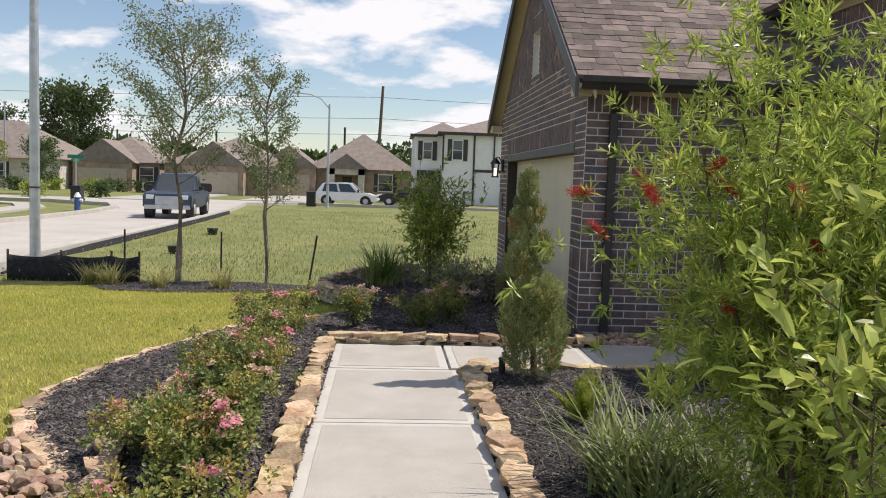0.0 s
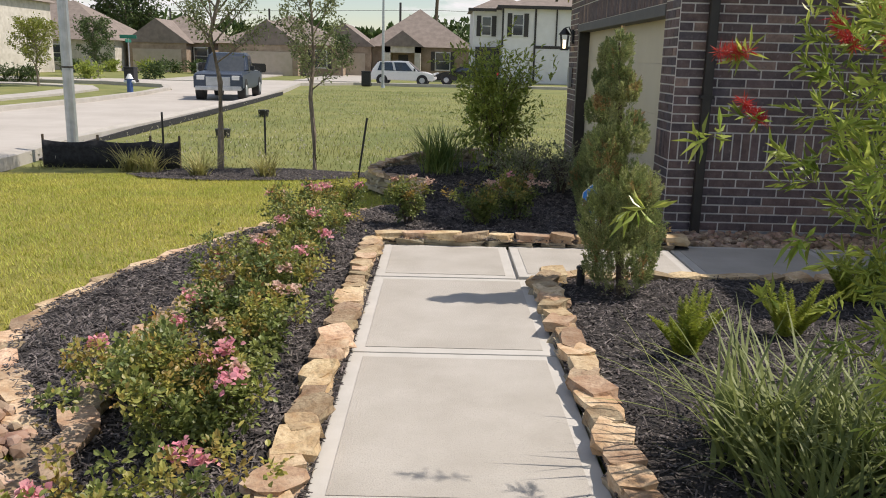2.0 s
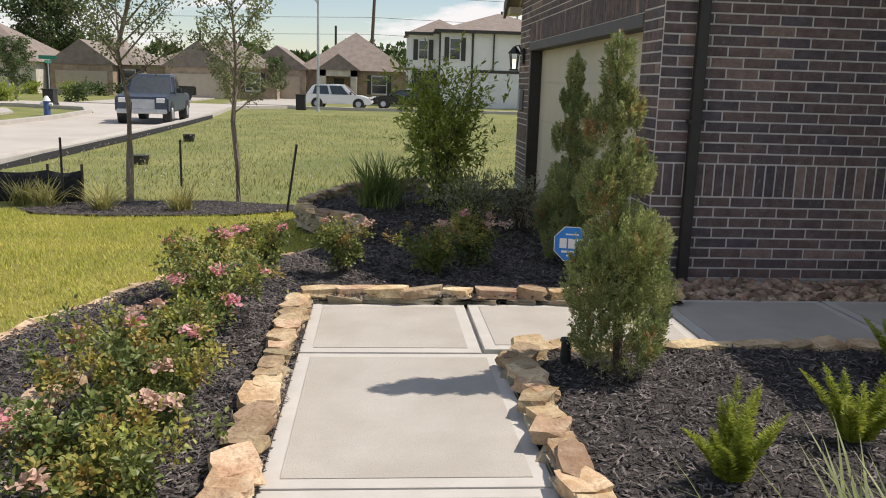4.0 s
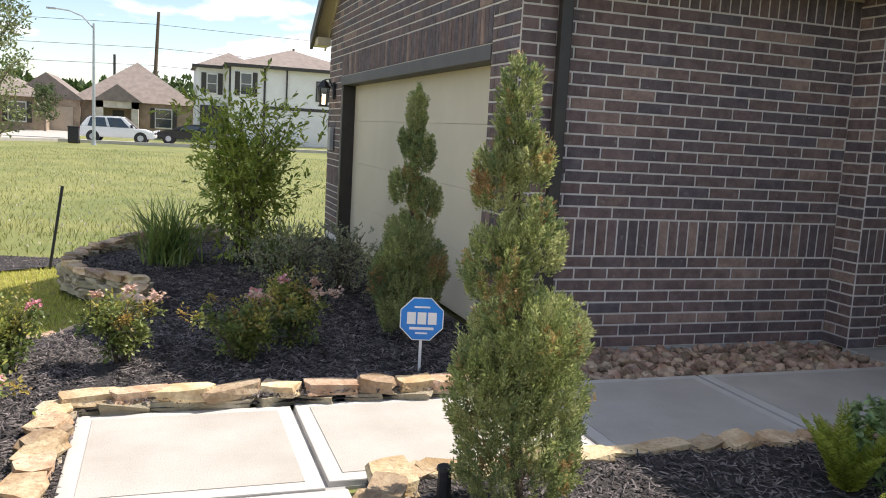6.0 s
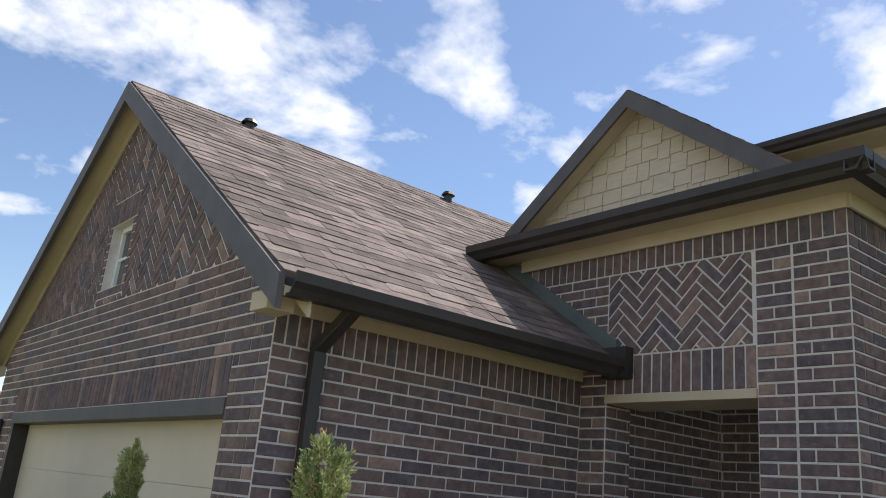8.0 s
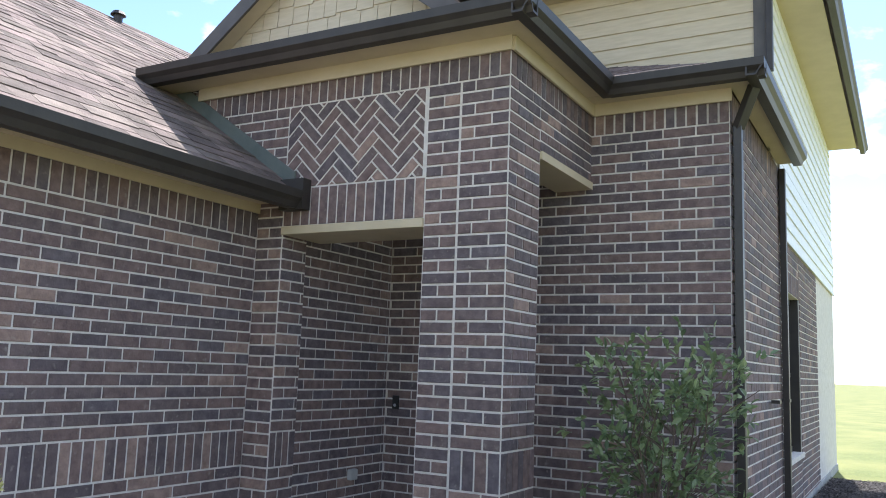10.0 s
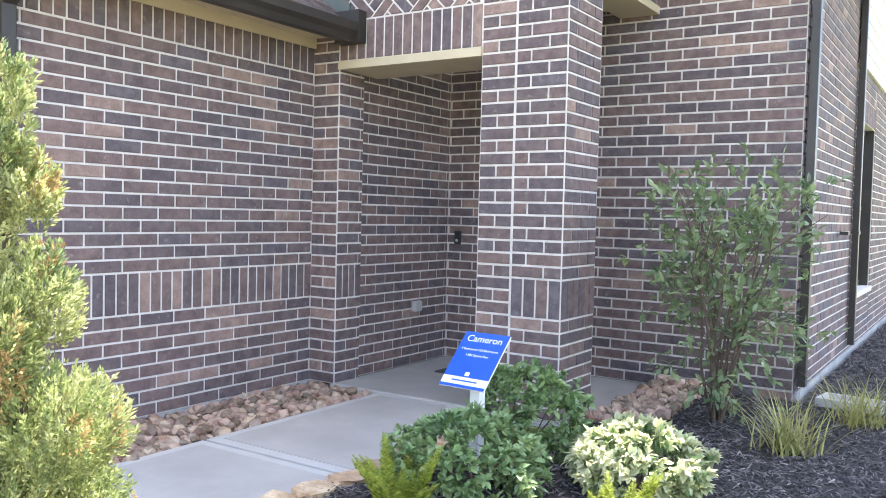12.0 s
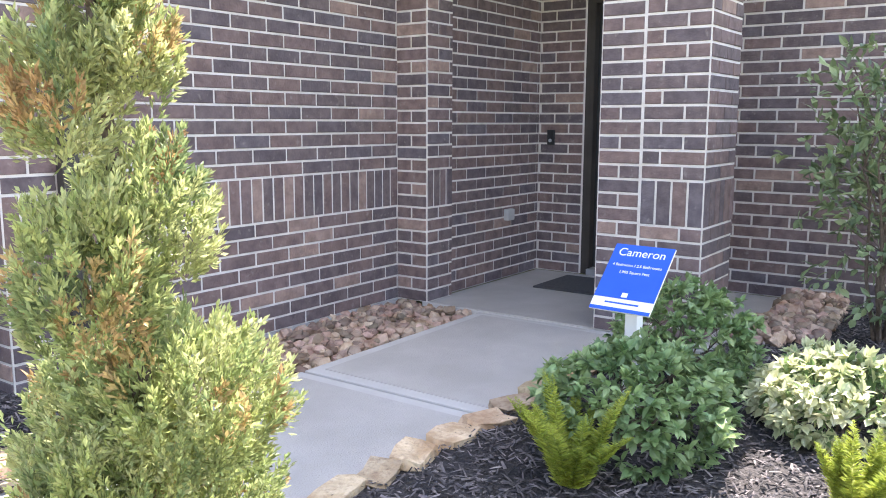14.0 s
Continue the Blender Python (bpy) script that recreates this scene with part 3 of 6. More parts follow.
ROCKS = [(2.35, 8.22), (4.98, 8.26), (4.98, 8.88), (2.35, 8.88)]
tagged(part("rock_bed", prism(ROCKS, -0.2, -0.06), MULCH), "soil under the river rock strip", "soil", kind="structure")
pebbles(ROCKS, 1500, 0.042, -0.06, "reddish river rocks along the foundation")
pebbles([(5.35, 6.2), (6.55, 6.3), (6.55, 6.62), (5.0, 6.62)], 420, 0.045, 0.02, "reddish river rocks beside the porch slab")
pebbles([(-2.3, 3.2), (-1.1, 3.2), (-1.3, 4.4), (-1.75, 4.95), (-2.3, 5.0)], 900, 0.05, -0.03, "tan river rocks at the end of the bed")


# ---- brickwork ----
COURSE, LONG, JOINT = 0.0805, 0.254, 0.014


def clip_poly(poly, region):
    """A polygon cut to a convex outline that runs anticlockwise."""
    out = poly
    n = len(region)
    for i in range(n):
        (ax, ay), (bx, by) = region[i], region[(i + 1) % n]
        src, out = out, []
        for j in range(len(src)):
            p, q = src[j], src[(j + 1) % len(src)]
            dp = (bx - ax) * (p[1] - ay) - (by - ay) * (p[0] - ax)
            dq = (bx - ax) * (q[1] - ay) - (by - ay) * (q[0] - ax)
            if dp >= 0:
                out.append(p)
            if dp * dq < 0:
                t = dp / (dp - dq)
                out.append((p[0] + (q[0] - p[0]) * t, p[1] + (q[1] - p[1]) * t))
        if len(out) < 3:
            return []
    return out


def area(p):
    return abs(sum(p[i][0] * p[(i + 1) % len(p)][1] - p[(i + 1) % len(p)][0] * p[i][1] for i in range(len(p)))) / 2


def running(u0, u1, v0, v1, shift=0):
    out = []
    k = max(1, round((v1 - v0) / COURSE))
    h = (v1 - v0) / k
    for j in range(k):
        s = u0 - (LONG / 2 if (j + shift) % 2 else 0)
        while s < u1 - 0.01:
            a, b = max(s, u0), min(s + LONG, u1)
            if b - a > 0.03:
                out.append([(a, v0 + j * h), (b, v0 + j * h), (b, v0 + (j + 1) * h), (a, v0 + (j + 1) * h)])
            s += LONG
    return out


def soldier(u0, u1, v0, v1):
    k = max(1, round((u1 - u0) / COURSE))
    w = (u1 - u0) / k
    return [[(u0 + i * w, v0), (u0 + (i + 1) * w, v0), (u0 + (i + 1) * w, v1), (u0 + i * w, v1)] for i in range(k)]


def herring(region):
    """45-degree herringbone laid over a convex outline and cut to it."""
    us, vs = [p[0] for p in region], [p[1] for p in region]
    cu, cv = (min(us) + max(us)) / 2, (min(vs) + max(vs)) / 2
    W = COURSE
    n = 3
    R = max(max(us) - min(us), max(vs) - min(vs))
    k = int(R / W) + 4
    out = []
    c = math.sqrt(0.5)
    for i in range(-k, k):
        for j in range(-k, k):
            kind = (i - j) % (2 * n)
            rect = None
            if kind == 0:
                rect = (i * W, j * W, (i + n) * W, (j + 1) * W)
            elif kind == 2 * n - 1:
                rect = (i * W, j * W, (i + 1) * W, (j + n) * W)
            if rect:
                a, b, d, e = rect
                q = [(cu + (x - y) * c, cv + (x + y) * c) for x, y in ((a, b), (d, b), (d, e), (a, e))]
                out.append(q)
    return out


BRICK_MESH = {}


def brick_mesh(l, h, d=0.007):
    key = (round(l, 2), round(h, 3))
    if key not in BRICK_MESH:
        V, F = brick_solid([(-l / 2, -h / 2), (l / 2, -h / 2), (l / 2, h / 2), (-l / 2, h / 2)], d)
        me = bpy.data.meshes.new("brick")
        me.from_pydata(V, [], F)
        me.materials.append(BRICK)
        BRICK_MESH[key] = me
    return BRICK_MESH[key]


def brick_solid(p, d):
    """One brick face: outline p in the wall's plane, standing d proud, arrises chamfered. Local y is outward-negative."""
    n = len(p)
    if sum(p[i][0] * p[(i + 1) % n][1] - p[(i + 1) % n][0] * p[i][1] for i in range(n)) < 0:
        p = p[::-1]

    def inset(e):
        """The outline drawn in by e on every side."""
        out = []
        for i in range(n):
            a, b, c = Vector(p[i - 1]), Vector(p[i]), Vector(p[(i + 1) % n])
            d0, d1 = (b - a), (c - b)
            if d0.length < 1e-5 or d1.length < 1e-5:
                out.append(tuple(b))
                continue
            d0.normalize(), d1.normalize()
            n0, n1 = Vector((-d0.y, d0.x)), Vector((-d1.y, d1.x))
            k = max(0.3, 1 + n0.dot(n1))
            out.append(tuple(b + (n0 + n1) * (e / k)))
        return out
    a, b = inset(JOINT / 2), inset(JOINT / 2 + 0.003)
    V = [(u, 0.004, v) for u, v in a] + [(u, -d + 0.003, v) for u, v in a] + [(u, -d, v) for u, v in b]
    F = []
    for k in range(2):
        o = k * n
        F += [(o + i, o + (i + 1) % n, o + n + (i + 1) % n, o + n + i) for i in range(n)]
    F.append(tuple(range(2 * n, 3 * n)))
    return V, F


def lay(parent, polys, m, region=None, single=True, limit=300):
    """Lay brick outlines in the plane of m (local x along the wall, z up, -y outward). Whole ones are pieces, the rest one mesh."""
    count = 0
    V, F = [], []
    for p in polys:
        if region is not None:
            p = clip_poly(p, region)
            if len(p) < 3 or area(p) < 0.0012:
                continue
        us, vs = [q[0] for q in p], [q[1] for q in p]
        if single and count < limit and len(p) == 4 and abs((max(us) - min(us)) * (max(vs) - min(vs)) - area(p)) < 1e-5:
            o = new("brick", brick_mesh(max(us) - min(us), max(vs) - min(vs)))
            o.parent = parent
            o.matrix_basis = m @ pose((min(us) + max(us)) / 2, random.uniform(-0.0015, 0.0015), (min(vs) + max(vs)) / 2)
            count += 1
        else:
            v, f = brick_solid(p, 0.007 + random.uniform(-0.0015, 0.0015))
            o = len(V)
            V += [(m @ Vector(q))[:] for q in v]
            F += [tuple(i + o for i in q) for q in f]
    if V:
        tagged(raw("brick_field", V, F, BRICK_J, parent), kind="stuff")


def banded(u0, u1, top, cap=True, z0=0.0, shift=0):
    """The house's wall pattern: eight courses, a soldier band, running bond, a soldier frieze."""
    out = running(u0, u1, z0, 0.644, shift) + soldier(u0, u1, 0.644, 0.900) + running(u0, u1, 0.900, 0.9805, shift)
    t = top - 0.256 if cap else top
    out += running(u0, u1, 0.9805, t, shift + 1)
    if cap:
        out += soldier(u0, u1, t, top)
    return out


def wall(name, bm, label="dark brown brick wall with pale mortar"):
    return tagged(part(name, bm, MORTAR), label, "wall", kind="structure")


SOUTH = lambda y: pose(0, y, 0)                      # faces -y, u = x


def west(x):
    """A plane facing -x in which u runs along +y."""
    return Matrix(((0, 1, 0, x), (1, 0, 0, 0), (0, 0, 1, 0), (0, 0, 0, 1)))


# garage
GX, GY, GY2, RIDGE_Y, RIDGE_Z, EAVE_Z = 2.32, 8.90, 15.30, 12.10, 5.08, 2.66
D0, D1, DTOP = 9.37, 14.50, 2.04
slope = (RIDGE_Z - EAVE_Z) / (RIDGE_Y - 8.50)


def gable_z(y):
    return RIDGE_Z - 0.12 - abs(y - RIDGE_Y) * slope


w_front = wall("wall_garage_front", boxes((GX, GX + 0.2, GY, D0, -0.3, 2.3), (GX, GX + 0.2, D1, GY2, -0.3, 2.3), (GX, GX + 0.2, D0, D1, DTOP, 2.3)))


def gable_prism(x0, x1, pts):
    b = bmesh.new()
    f = [b.verts.new((x0, y, z)) for y, z in pts]
    g = [b.verts.new((x1, y, z)) for y, z in pts]
    n = len(pts)
    for i in range(n):
        b.faces.new((f[i], f[(i + 1) % n], g[(i + 1) % n], g[i]))
    b.faces.new(f)
    b.faces.new(g[::-1])
    bmesh.ops.recalc_face_normals(b, faces=b.faces)
    return b


WY0, WY1, WZ0, WZ1 = 11.82, 12.36, 3.10, 3.72
GPTS = [(GY, 2.3), (GY2, 2.3), (GY2, gable_z(GY2)), (RIDGE_Y, gable_z(RIDGE_Y)), (GY, gable_z(GY))]
half_l = [(GY, 2.3), (WY0, 2.3), (WY0, gable_z(WY0)), (GY, gable_z(GY))]
half_r = [(WY1, 2.3), (GY2, 2.3), (GY2, gable_z(GY2)), (WY1, gable_z(WY1))]
w_gable = wall("wall_garage_gable", gable_prism(GX, GX + 0.2, half_l), "brick gable with a herringbone field")
part("gable_side", gable_prism(GX, GX + 0.2, half_r), MORTAR, w_gable)
part("gable_below_window", gable_prism(GX, GX + 0.2, [(WY0, 2.3), (WY1, 2.3), (WY1, WZ0), (WY0, WZ0)]), MORTAR, w_gable)
part("gable_above_window", gable_prism(GX, GX + 0.2, [(WY0, WZ1), (WY1, WZ1), (WY1, gable_z(WY1)), (RIDGE_Y, gable_z(RIDGE_Y)), (WY0, gable_z(WY0))]), MORTAR, w_gable)
w_side = wall("wall_garage_side", boxes((GX + 0.2, 5.0, GY, GY + 0.2, 0.0, 2.64)))
tagged(part("foundation", boxes((GX - 0.01, 5.0, GY - 0.03, GY, -0.3, 0.0), (GX - 0.02, GX, GY - 0.03, D0, -0.3, 0.0)), FOUND), "grey concrete foundation edge", "foundation", kind="structure")

# porch front, column and the wall to the right
PX, PY0, PY1, OP0, OP1, BEAM, PTOP = 5.0, 6.80, 8.90, 7.42, 8.65, 2.41, 3.60
RX, SY = 6.60, 5.70
w_porch = wall("wall_porch_front", boxes((PX, PX + 0.45, OP0, OP1, BEAM, PTOP), (PX, PX + 0.29, OP1, 10.6, 0.0, PTOP)), "dark brick porch front with herringbone panel")
w_col = wall("porch_column", boxes((PX, PX + 0.52, PY0, OP0, 0.0, PTOP)), "square dark brick porch column")
w_in = wall("wall_porch_left", boxes((PX + 0.29, RX, OP1 + 0.05, 8.9, 0.0, PTOP)))
w_back = wall("wall_porch_back", boxes((RX, RX + 0.2, SY, 7.35, 0.0, PTOP), (RX, RX + 0.2, 8.30, 8.9, 0.0, PTOP), (RX, RX + 0.2, 7.35, 8.30, 2.2, PTOP)))
w_south = wall("wall_south", boxes((RX, 9.6, SY, SY + 0.2, 0.0, PTOP), (10.9, 16, SY, SY + 0.2, 0.0, PTOP), (9.6, 10.9, SY, SY + 0.2, 0.0, 0.6), (9.6, 10.9, SY, SY + 0.2, 2.36, PTOP)))
w_beam = wall("porch_side_beam", boxes((PX + 0.52, RX, PY0, PY0 + 0.3, 2.95, PTOP)), "brick-faced beam over the porch side")
tagged(part("foundation_right", boxes((RX - 0.02, RX, SY, 6.62, -0.2, 0.0), (RX, 16, SY - 0.02, SY, -0.2, 0.06)), FOUND), "grey concrete foundation edge", "foundation", kind="structure")
tagged(part("porch_ceiling", boxes((PX + 0.02, RX, 7.1, 8.72, 2.96, 3.02)), CREAM), "cream painted porch ceiling", "ceiling", kind="structure")
tagged(part("beam_soffit", boxes((PX - 0.02, PX + 0.46, OP0, OP1, BEAM - 0.06, BEAM)), CREAM), "cream board under the porch beam", "soffit", kind="structure")
tagged(part("side_beam_soffit", boxes((PX + 0.52, RX, PY0 - 0.02, PY0 + 0.3, 2.89, 2.95)), CREAM), "cream board under the side beam", "soffit", kind="structure")
# house shell behind
shell = tagged(part("wall_shell", boxes((5.3, 16, 10.4, 10.6, 0, 3.6), (15.8, 16, 5.9, 15.3, 0, 3.6), (2.55, 16, 15.1, 15.3, -0.3, 2.6), (7.4, 7.6, 5.9, 10.4, 0, 3.0)), MORTAR), "plain rear walls of the house", "wall", kind="structure")


# garage door
gd = empty("garage_door", GX + 0.16, D0, -0.05, "beige sectional garage door, closed", "garage door")
for k in range(4):
    z0 = 0.0 + k * 0.515
    p = part("panel", boxes((0, 0.04, 0.0, D1 - D0, z0 + 0.0008, z0 + 0.5142), bevel=0.003), DOORP, gd)
tr = empty("garage_door_trim", GX, D0, 0, "dark bronze trim round the garage door", "door trim")
part("jamb", boxes((0.0, 0.17, D1 - D0 - 0.10, D1 - D0 - 0.002, -0.2, DTOP - 0.11), bevel=0.004), WOOD_DARK, tr)
part("jamb", boxes((0.02, 0.17, 0.002, 0.05, -0.2, DTOP - 0.11), bevel=0.004), WOOD_DARK, tr)
part("head", boxes((-0.012, 0.17, 0.002, D1 - D0 - 0.002, DTOP - 0.11, DTOP - 0.002), bevel=0.004), TRIM_GREY, tr)

# gable vent window
gw = tagged(new("window_1"), "small gable window with white grille", "window", kind="structure")
part("pane", boxes((GX + 0.11, GX + 0.12, WY0, WY1, WZ0, WZ1)), GLASS, gw)
part("window_frame", boxes((GX + 0.08, GX + 0.125, WY0, WY0 + 0.05, WZ0, WZ1), (GX + 0.08, GX + 0.125, WY1 - 0.05, WY1, WZ0, WZ1), (GX + 0.08, GX + 0.125, WY0 + 0.05, WY1 - 0.05, WZ0, WZ0 + 0.05), (GX + 0.08, GX + 0.125, WY0 + 0.05, WY1 - 0.05, WZ1 - 0.05, WZ1)), WHITE, gw)
part("grille", boxes((GX + 0.09, GX + 0.11, (WY0 + WY1) / 2 - 0.012, (WY0 + WY1) / 2 + 0.012, WZ0 + 0.05, WZ1 - 0.05), (GX + 0.088, GX + 0.108, WY0 + 0.05, WY1 - 0.05, (WZ0 + WZ1) / 2 - 0.012, (WZ0 + WZ1) / 2 + 0.012)), WHITE, gw)


# ---- roofs ----
def slope_roof(name, a, b, c, d, label, thick=0.06, pieces=True):
    """A roof plane a-b (eave) to d-c (ridge) with courses of shingles."""
    a, b, c, d = (Vector(p) for p in (a, b, c, d))
    n = (b - a).cross(d - a).normalized()
    bm = bmesh.new()
    lo = [bm.verts.new(p - n * thick) for p in (a, b, c, d)]
    hi = [bm.verts.new(p) for p in (a, b, c, d)]
    bm.faces.new(hi)
    bm.faces.new(lo[::-1])
    for i in range(4):
        bm.faces.new((lo[i], lo[(i + 1) % 4], hi[(i + 1) % 4], hi[i]))
    bmesh.ops.recalc_face_normals(bm, faces=bm.faces)
    roof = tagged(part(name, bm, SHINGLE), label, "roof", kind="structure")
    u = (b - a).normalized()
    v = n.cross(u)
    P2 = [((p - a).dot(u), (p - a).dot(v)) for p in (a, b, c, d)]
    rows = int(max(p[1] for p in P2) / 0.143) + 1
    lo_u, hi_u = min(p[0] for p in P2), max(p[0] for p in P2)
    V, F = [], []
    M = Matrix((u, v, n)).transposed()
    for r in range(rows):
        s = lo_u - random.uniform(0, 0.3)
        while s < hi_u:
            w = random.choice((0.16, 0.22, 0.3, 0.36))
            drop = random.choice((0, 0.012, 0.03))
            q = clip_poly([(s + 0.002, r * 0.143 - drop), (s + w - 0.002, r * 0.143 - drop), (s + w - 0.002, (r + 1) * 0.143), (s + 0.002, (r + 1) * 0.143)], P2)
            if len(q) > 2 and area(q) > 0.002:
                hgt = random.choice((0.003, 0.005, 0.008))
                k = len(V)
                m = len(q)
                tops = [a + M @ Vector((x, y, 0.004 + hgt * (1 - (y - r * 0.143 + 0.02) / 0.163))) for x, y in q]
                V += [(a + M @ Vector((x, y, -0.002)))[:] for x, y in q] + [t[:] for t in tops]
                F += [tuple(k + m + i for i in range(m))] + [(k + i, k + (i + 1) % m, k + m + (i + 1) % m, k + m + i) for i in range(m)]
            s += w
    tagged(raw("shingles", V, F, SHINGLE, roof), kind="stuff")
    return roof


RX0, RX1 = 2.12, 12.0
slope_roof("roof_garage_south", (RX0, 8.50, EAVE_Z), (RX1, 8.50, EAVE_Z), (RX1, RIDGE_Y, RIDGE_Z), (RX0, RIDGE_Y, RIDGE_Z), "brown-grey asphalt shingle roof slope")
nr = 8.50 + 2 * (RIDGE_Y - 8.50)
slope_roof("roof_garage_north", (RX1, nr, EAVE_Z), (RX0, nr, EAVE_Z), (RX0, RIDGE_Y, RIDGE_Z), (RX1, RIDGE_Y, RIDGE_Z), "brown-grey asphalt shingle roof slope")


def rake(x, y_e, z_e, y_r, z_r, w, d, material, name, label, drop=0.0):
    """A board under a roof's sloping edge, from eave to ridge."""
    b = bmesh.new()
    q = [(y_e, z_e - drop), (y_r, z_r - drop), (y_r, z_r - w - drop), (y_e, z_e - w - drop)]
    f = [b.verts.new((x, yy, zz)) for yy, zz in q]
    g = [b.verts.new((x + d, yy, zz)) for yy, zz in q]
    for i in range(4):
        b.faces.new((f[i], f[(i + 1) % 4], g[(i + 1) % 4], g[i]))
    b.faces.new(f)
    b.faces.new(g[::-1])
    bmesh.ops.recalc_face_normals(b, faces=b.faces)
    return tagged(part(name, b, material), label, "trim", kind="structure")


for ye in (8.50, nr):
    rake(RX0 - 0.025, ye, EAVE_Z - 0.0, RIDGE_Y, RIDGE_Z - 0.0, 0.20, 0.04, TRIM_GREY, "trim_rake", "grey-brown rake board on the gable edge", 0.012)
    rake(RX0 + 0.02, ye, EAVE_Z, RIDGE_Y, RIDGE_Z, 0.05, GX - RX0 - 0.02, CREAM, "trim_rake_soffit", "cream soffit under the gable edge", 0.085)
    rake(GX - 0.022, ye, EAVE_Z, RIDGE_Y, RIDGE_Z, 0.09, 0.02, CREAM, "trim_frieze", "cream frieze board under the gable", 0.13)
# boxed eave returns
for y0, y1 in ((8.68, 8.88), (15.32, nr - 0.02)):
    tagged(part("trim_eave_return", boxes((RX0 + 0.02, GX - 0.002, y0, y1, EAVE_Z - 0.18, EAVE_Z - 0.07), bevel=0.004), CREAM), "cream boxed eave return", "trim", kind="structure")
tagged(part("trim_soffit_side", boxes((GX, 4.98, 8.52, 8.885, 2.595, 2.62), (GX, 4.98, 8.865, 8.88, 2.52, 2.60)), CREAM), "cream soffit and frieze under the eave", "trim", kind="structure")


def gutter(name, axis, h, z, a, b, out):
    """An ogee gutter along an eave; out is the side it opens away from the wall."""
    s = 1 if out > 0 else -1
    prof = [(h, z), (h, z - 0.13), (h + s * 0.075, z - 0.13), (h + s * 0.095, z - 0.09), (h + s * 0.125, z - 0.06), (h + s * 0.13, z - 0.002), (h + s * 0.115, z - 0.002), (h + s * 0.110, z - 0.05), (h + s * 0.07, z - 0.115), (h + s * 0.012, z - 0.115), (h + s * 0.012, z)]
    return tagged(part(name, loft(prof, axis, a, b), WOOD_DARK), "dark bronze metal rain gutter", "gutter", kind="structure")


gutter("gutter_garage", "x", 8.53, 2.655, RX0 + 0.03, 4.9, -1)


def downspout(name, pts, label="dark bronze metal downspout on the brick wall"):
    th = empty(name, pts[0][0], pts[0][1], 0, label, "downspout")
    o = Vector((pts[0][0], pts[0][1], 0))
    b = bmesh.new()
    for p, q in zip(pts, pts[1:]):
        p, q = Vector(p) - o, Vector(q) - o
        d = q - p
        box(b, -0.04, 0.04, -0.03, 0.03, 0, d.length + 0.015, bevel=0.006, m=Matrix.Translation(p) @ d.to_track_quat("Z", "Y").to_matrix().to_4x4())
    part("pipe", b, WOOD_DARK, th)
    b = boxes((-0.06, 0.06, -0.036, 0.036, 1.2, 1.23))
    part("strap", b, WOOD_DARK, th)
    return th


downspout("downspout", [(2.60, 8.845, -0.02), (2.60, 8.845, 2.34), (2.62, 8.52, 2.56)])

# porch roof
PE = 3.72
slope_roof("roof_porch_west", (4.72, 10.6, PE), (4.72, 6.62, PE), (6.72, 8.62, PE + 0.93), (6.72, 10.6, PE + 0.93), "brown asphalt shingle porch roof")
slope_roof("roof_porch_south", (4.72, 6.62, PE), (6.36, 6.62, PE), (7.64, 7.9, PE + 0.595), (6.0, 7.9, PE + 0.595), "brown asphalt shingle porch roof")
slope_roof("roof_hip_west", (6.36, 6.8, PE - 0.01), (6.36, 5.52, PE - 0.01), (7.9, 7.06, PE + 0.70), (7.9, 8.2, PE + 0.70), "brown asphalt shingle roof")
slope_roof("roof_hip_south", (6.36, 5.52, PE - 0.01), (9.12, 5.52, PE - 0.01), (9.12, 6.1, PE + 0.25), (6.94, 6.1, PE + 0.25), "brown asphalt shingle roof")
gutter("gutter_porch_west", "y", 4.73, PE - 0.01, 6.50, 9.95, -1)
gutter("gutter_porch_south", "x", 6.63, PE - 0.012, 4.61, 6.38, -1)
gutter("gutter_hip_west", "y", 6.37, PE - 0.02, 5.40, 6.56, -1)
gutter("gutter_hip_south", "x", 5.53, PE - 0.022, 6.25, 9.12, -1)
tagged(part("trim_porch_soffit", boxes((4.74, 4.985, 6.64, 9.9, PTOP + 0.0, PTOP + 0.03), (4.985, 6.37, 6.64, 6.785, PTOP + 0.0, PTOP + 0.03), (6.38, 6.585, 5.54, 6.785, PTOP - 0.0, PTOP + 0.028), (6.585, 9.12, 5.54, 5.685, PTOP, PTOP + 0.028), (4.96, 4.982, 6.78, 9.6, PTOP - 0.10, PTOP), (4.982, 6.58, 6.762, 6.782, PTOP - 0.10, PTOP), (6.562, 6.582, 5.68, 6.76, PTOP - 0.10, PTOP)), CREAM), "cream soffit and frieze of the porch eave", "trim", kind="structure")
tagged(part("trim_flashing", boxes((4.90, 4.99, 8.40, 8.62, 2.52, 2.75)), WOOD_DARK), "dark gutter end box at the porch wall", "trim", kind="structure")
tagged(part("step_flashing", loft([(8.55, 2.70), (10.1, 2.70 + 1.55 * slope), (10.1, 2.82 + 1.55 * slope), (8.55, 2.82)], "x", 4.975, 4.998), FLASH), "grey-green step flashing on the porch wall", "flashing", kind="structure")

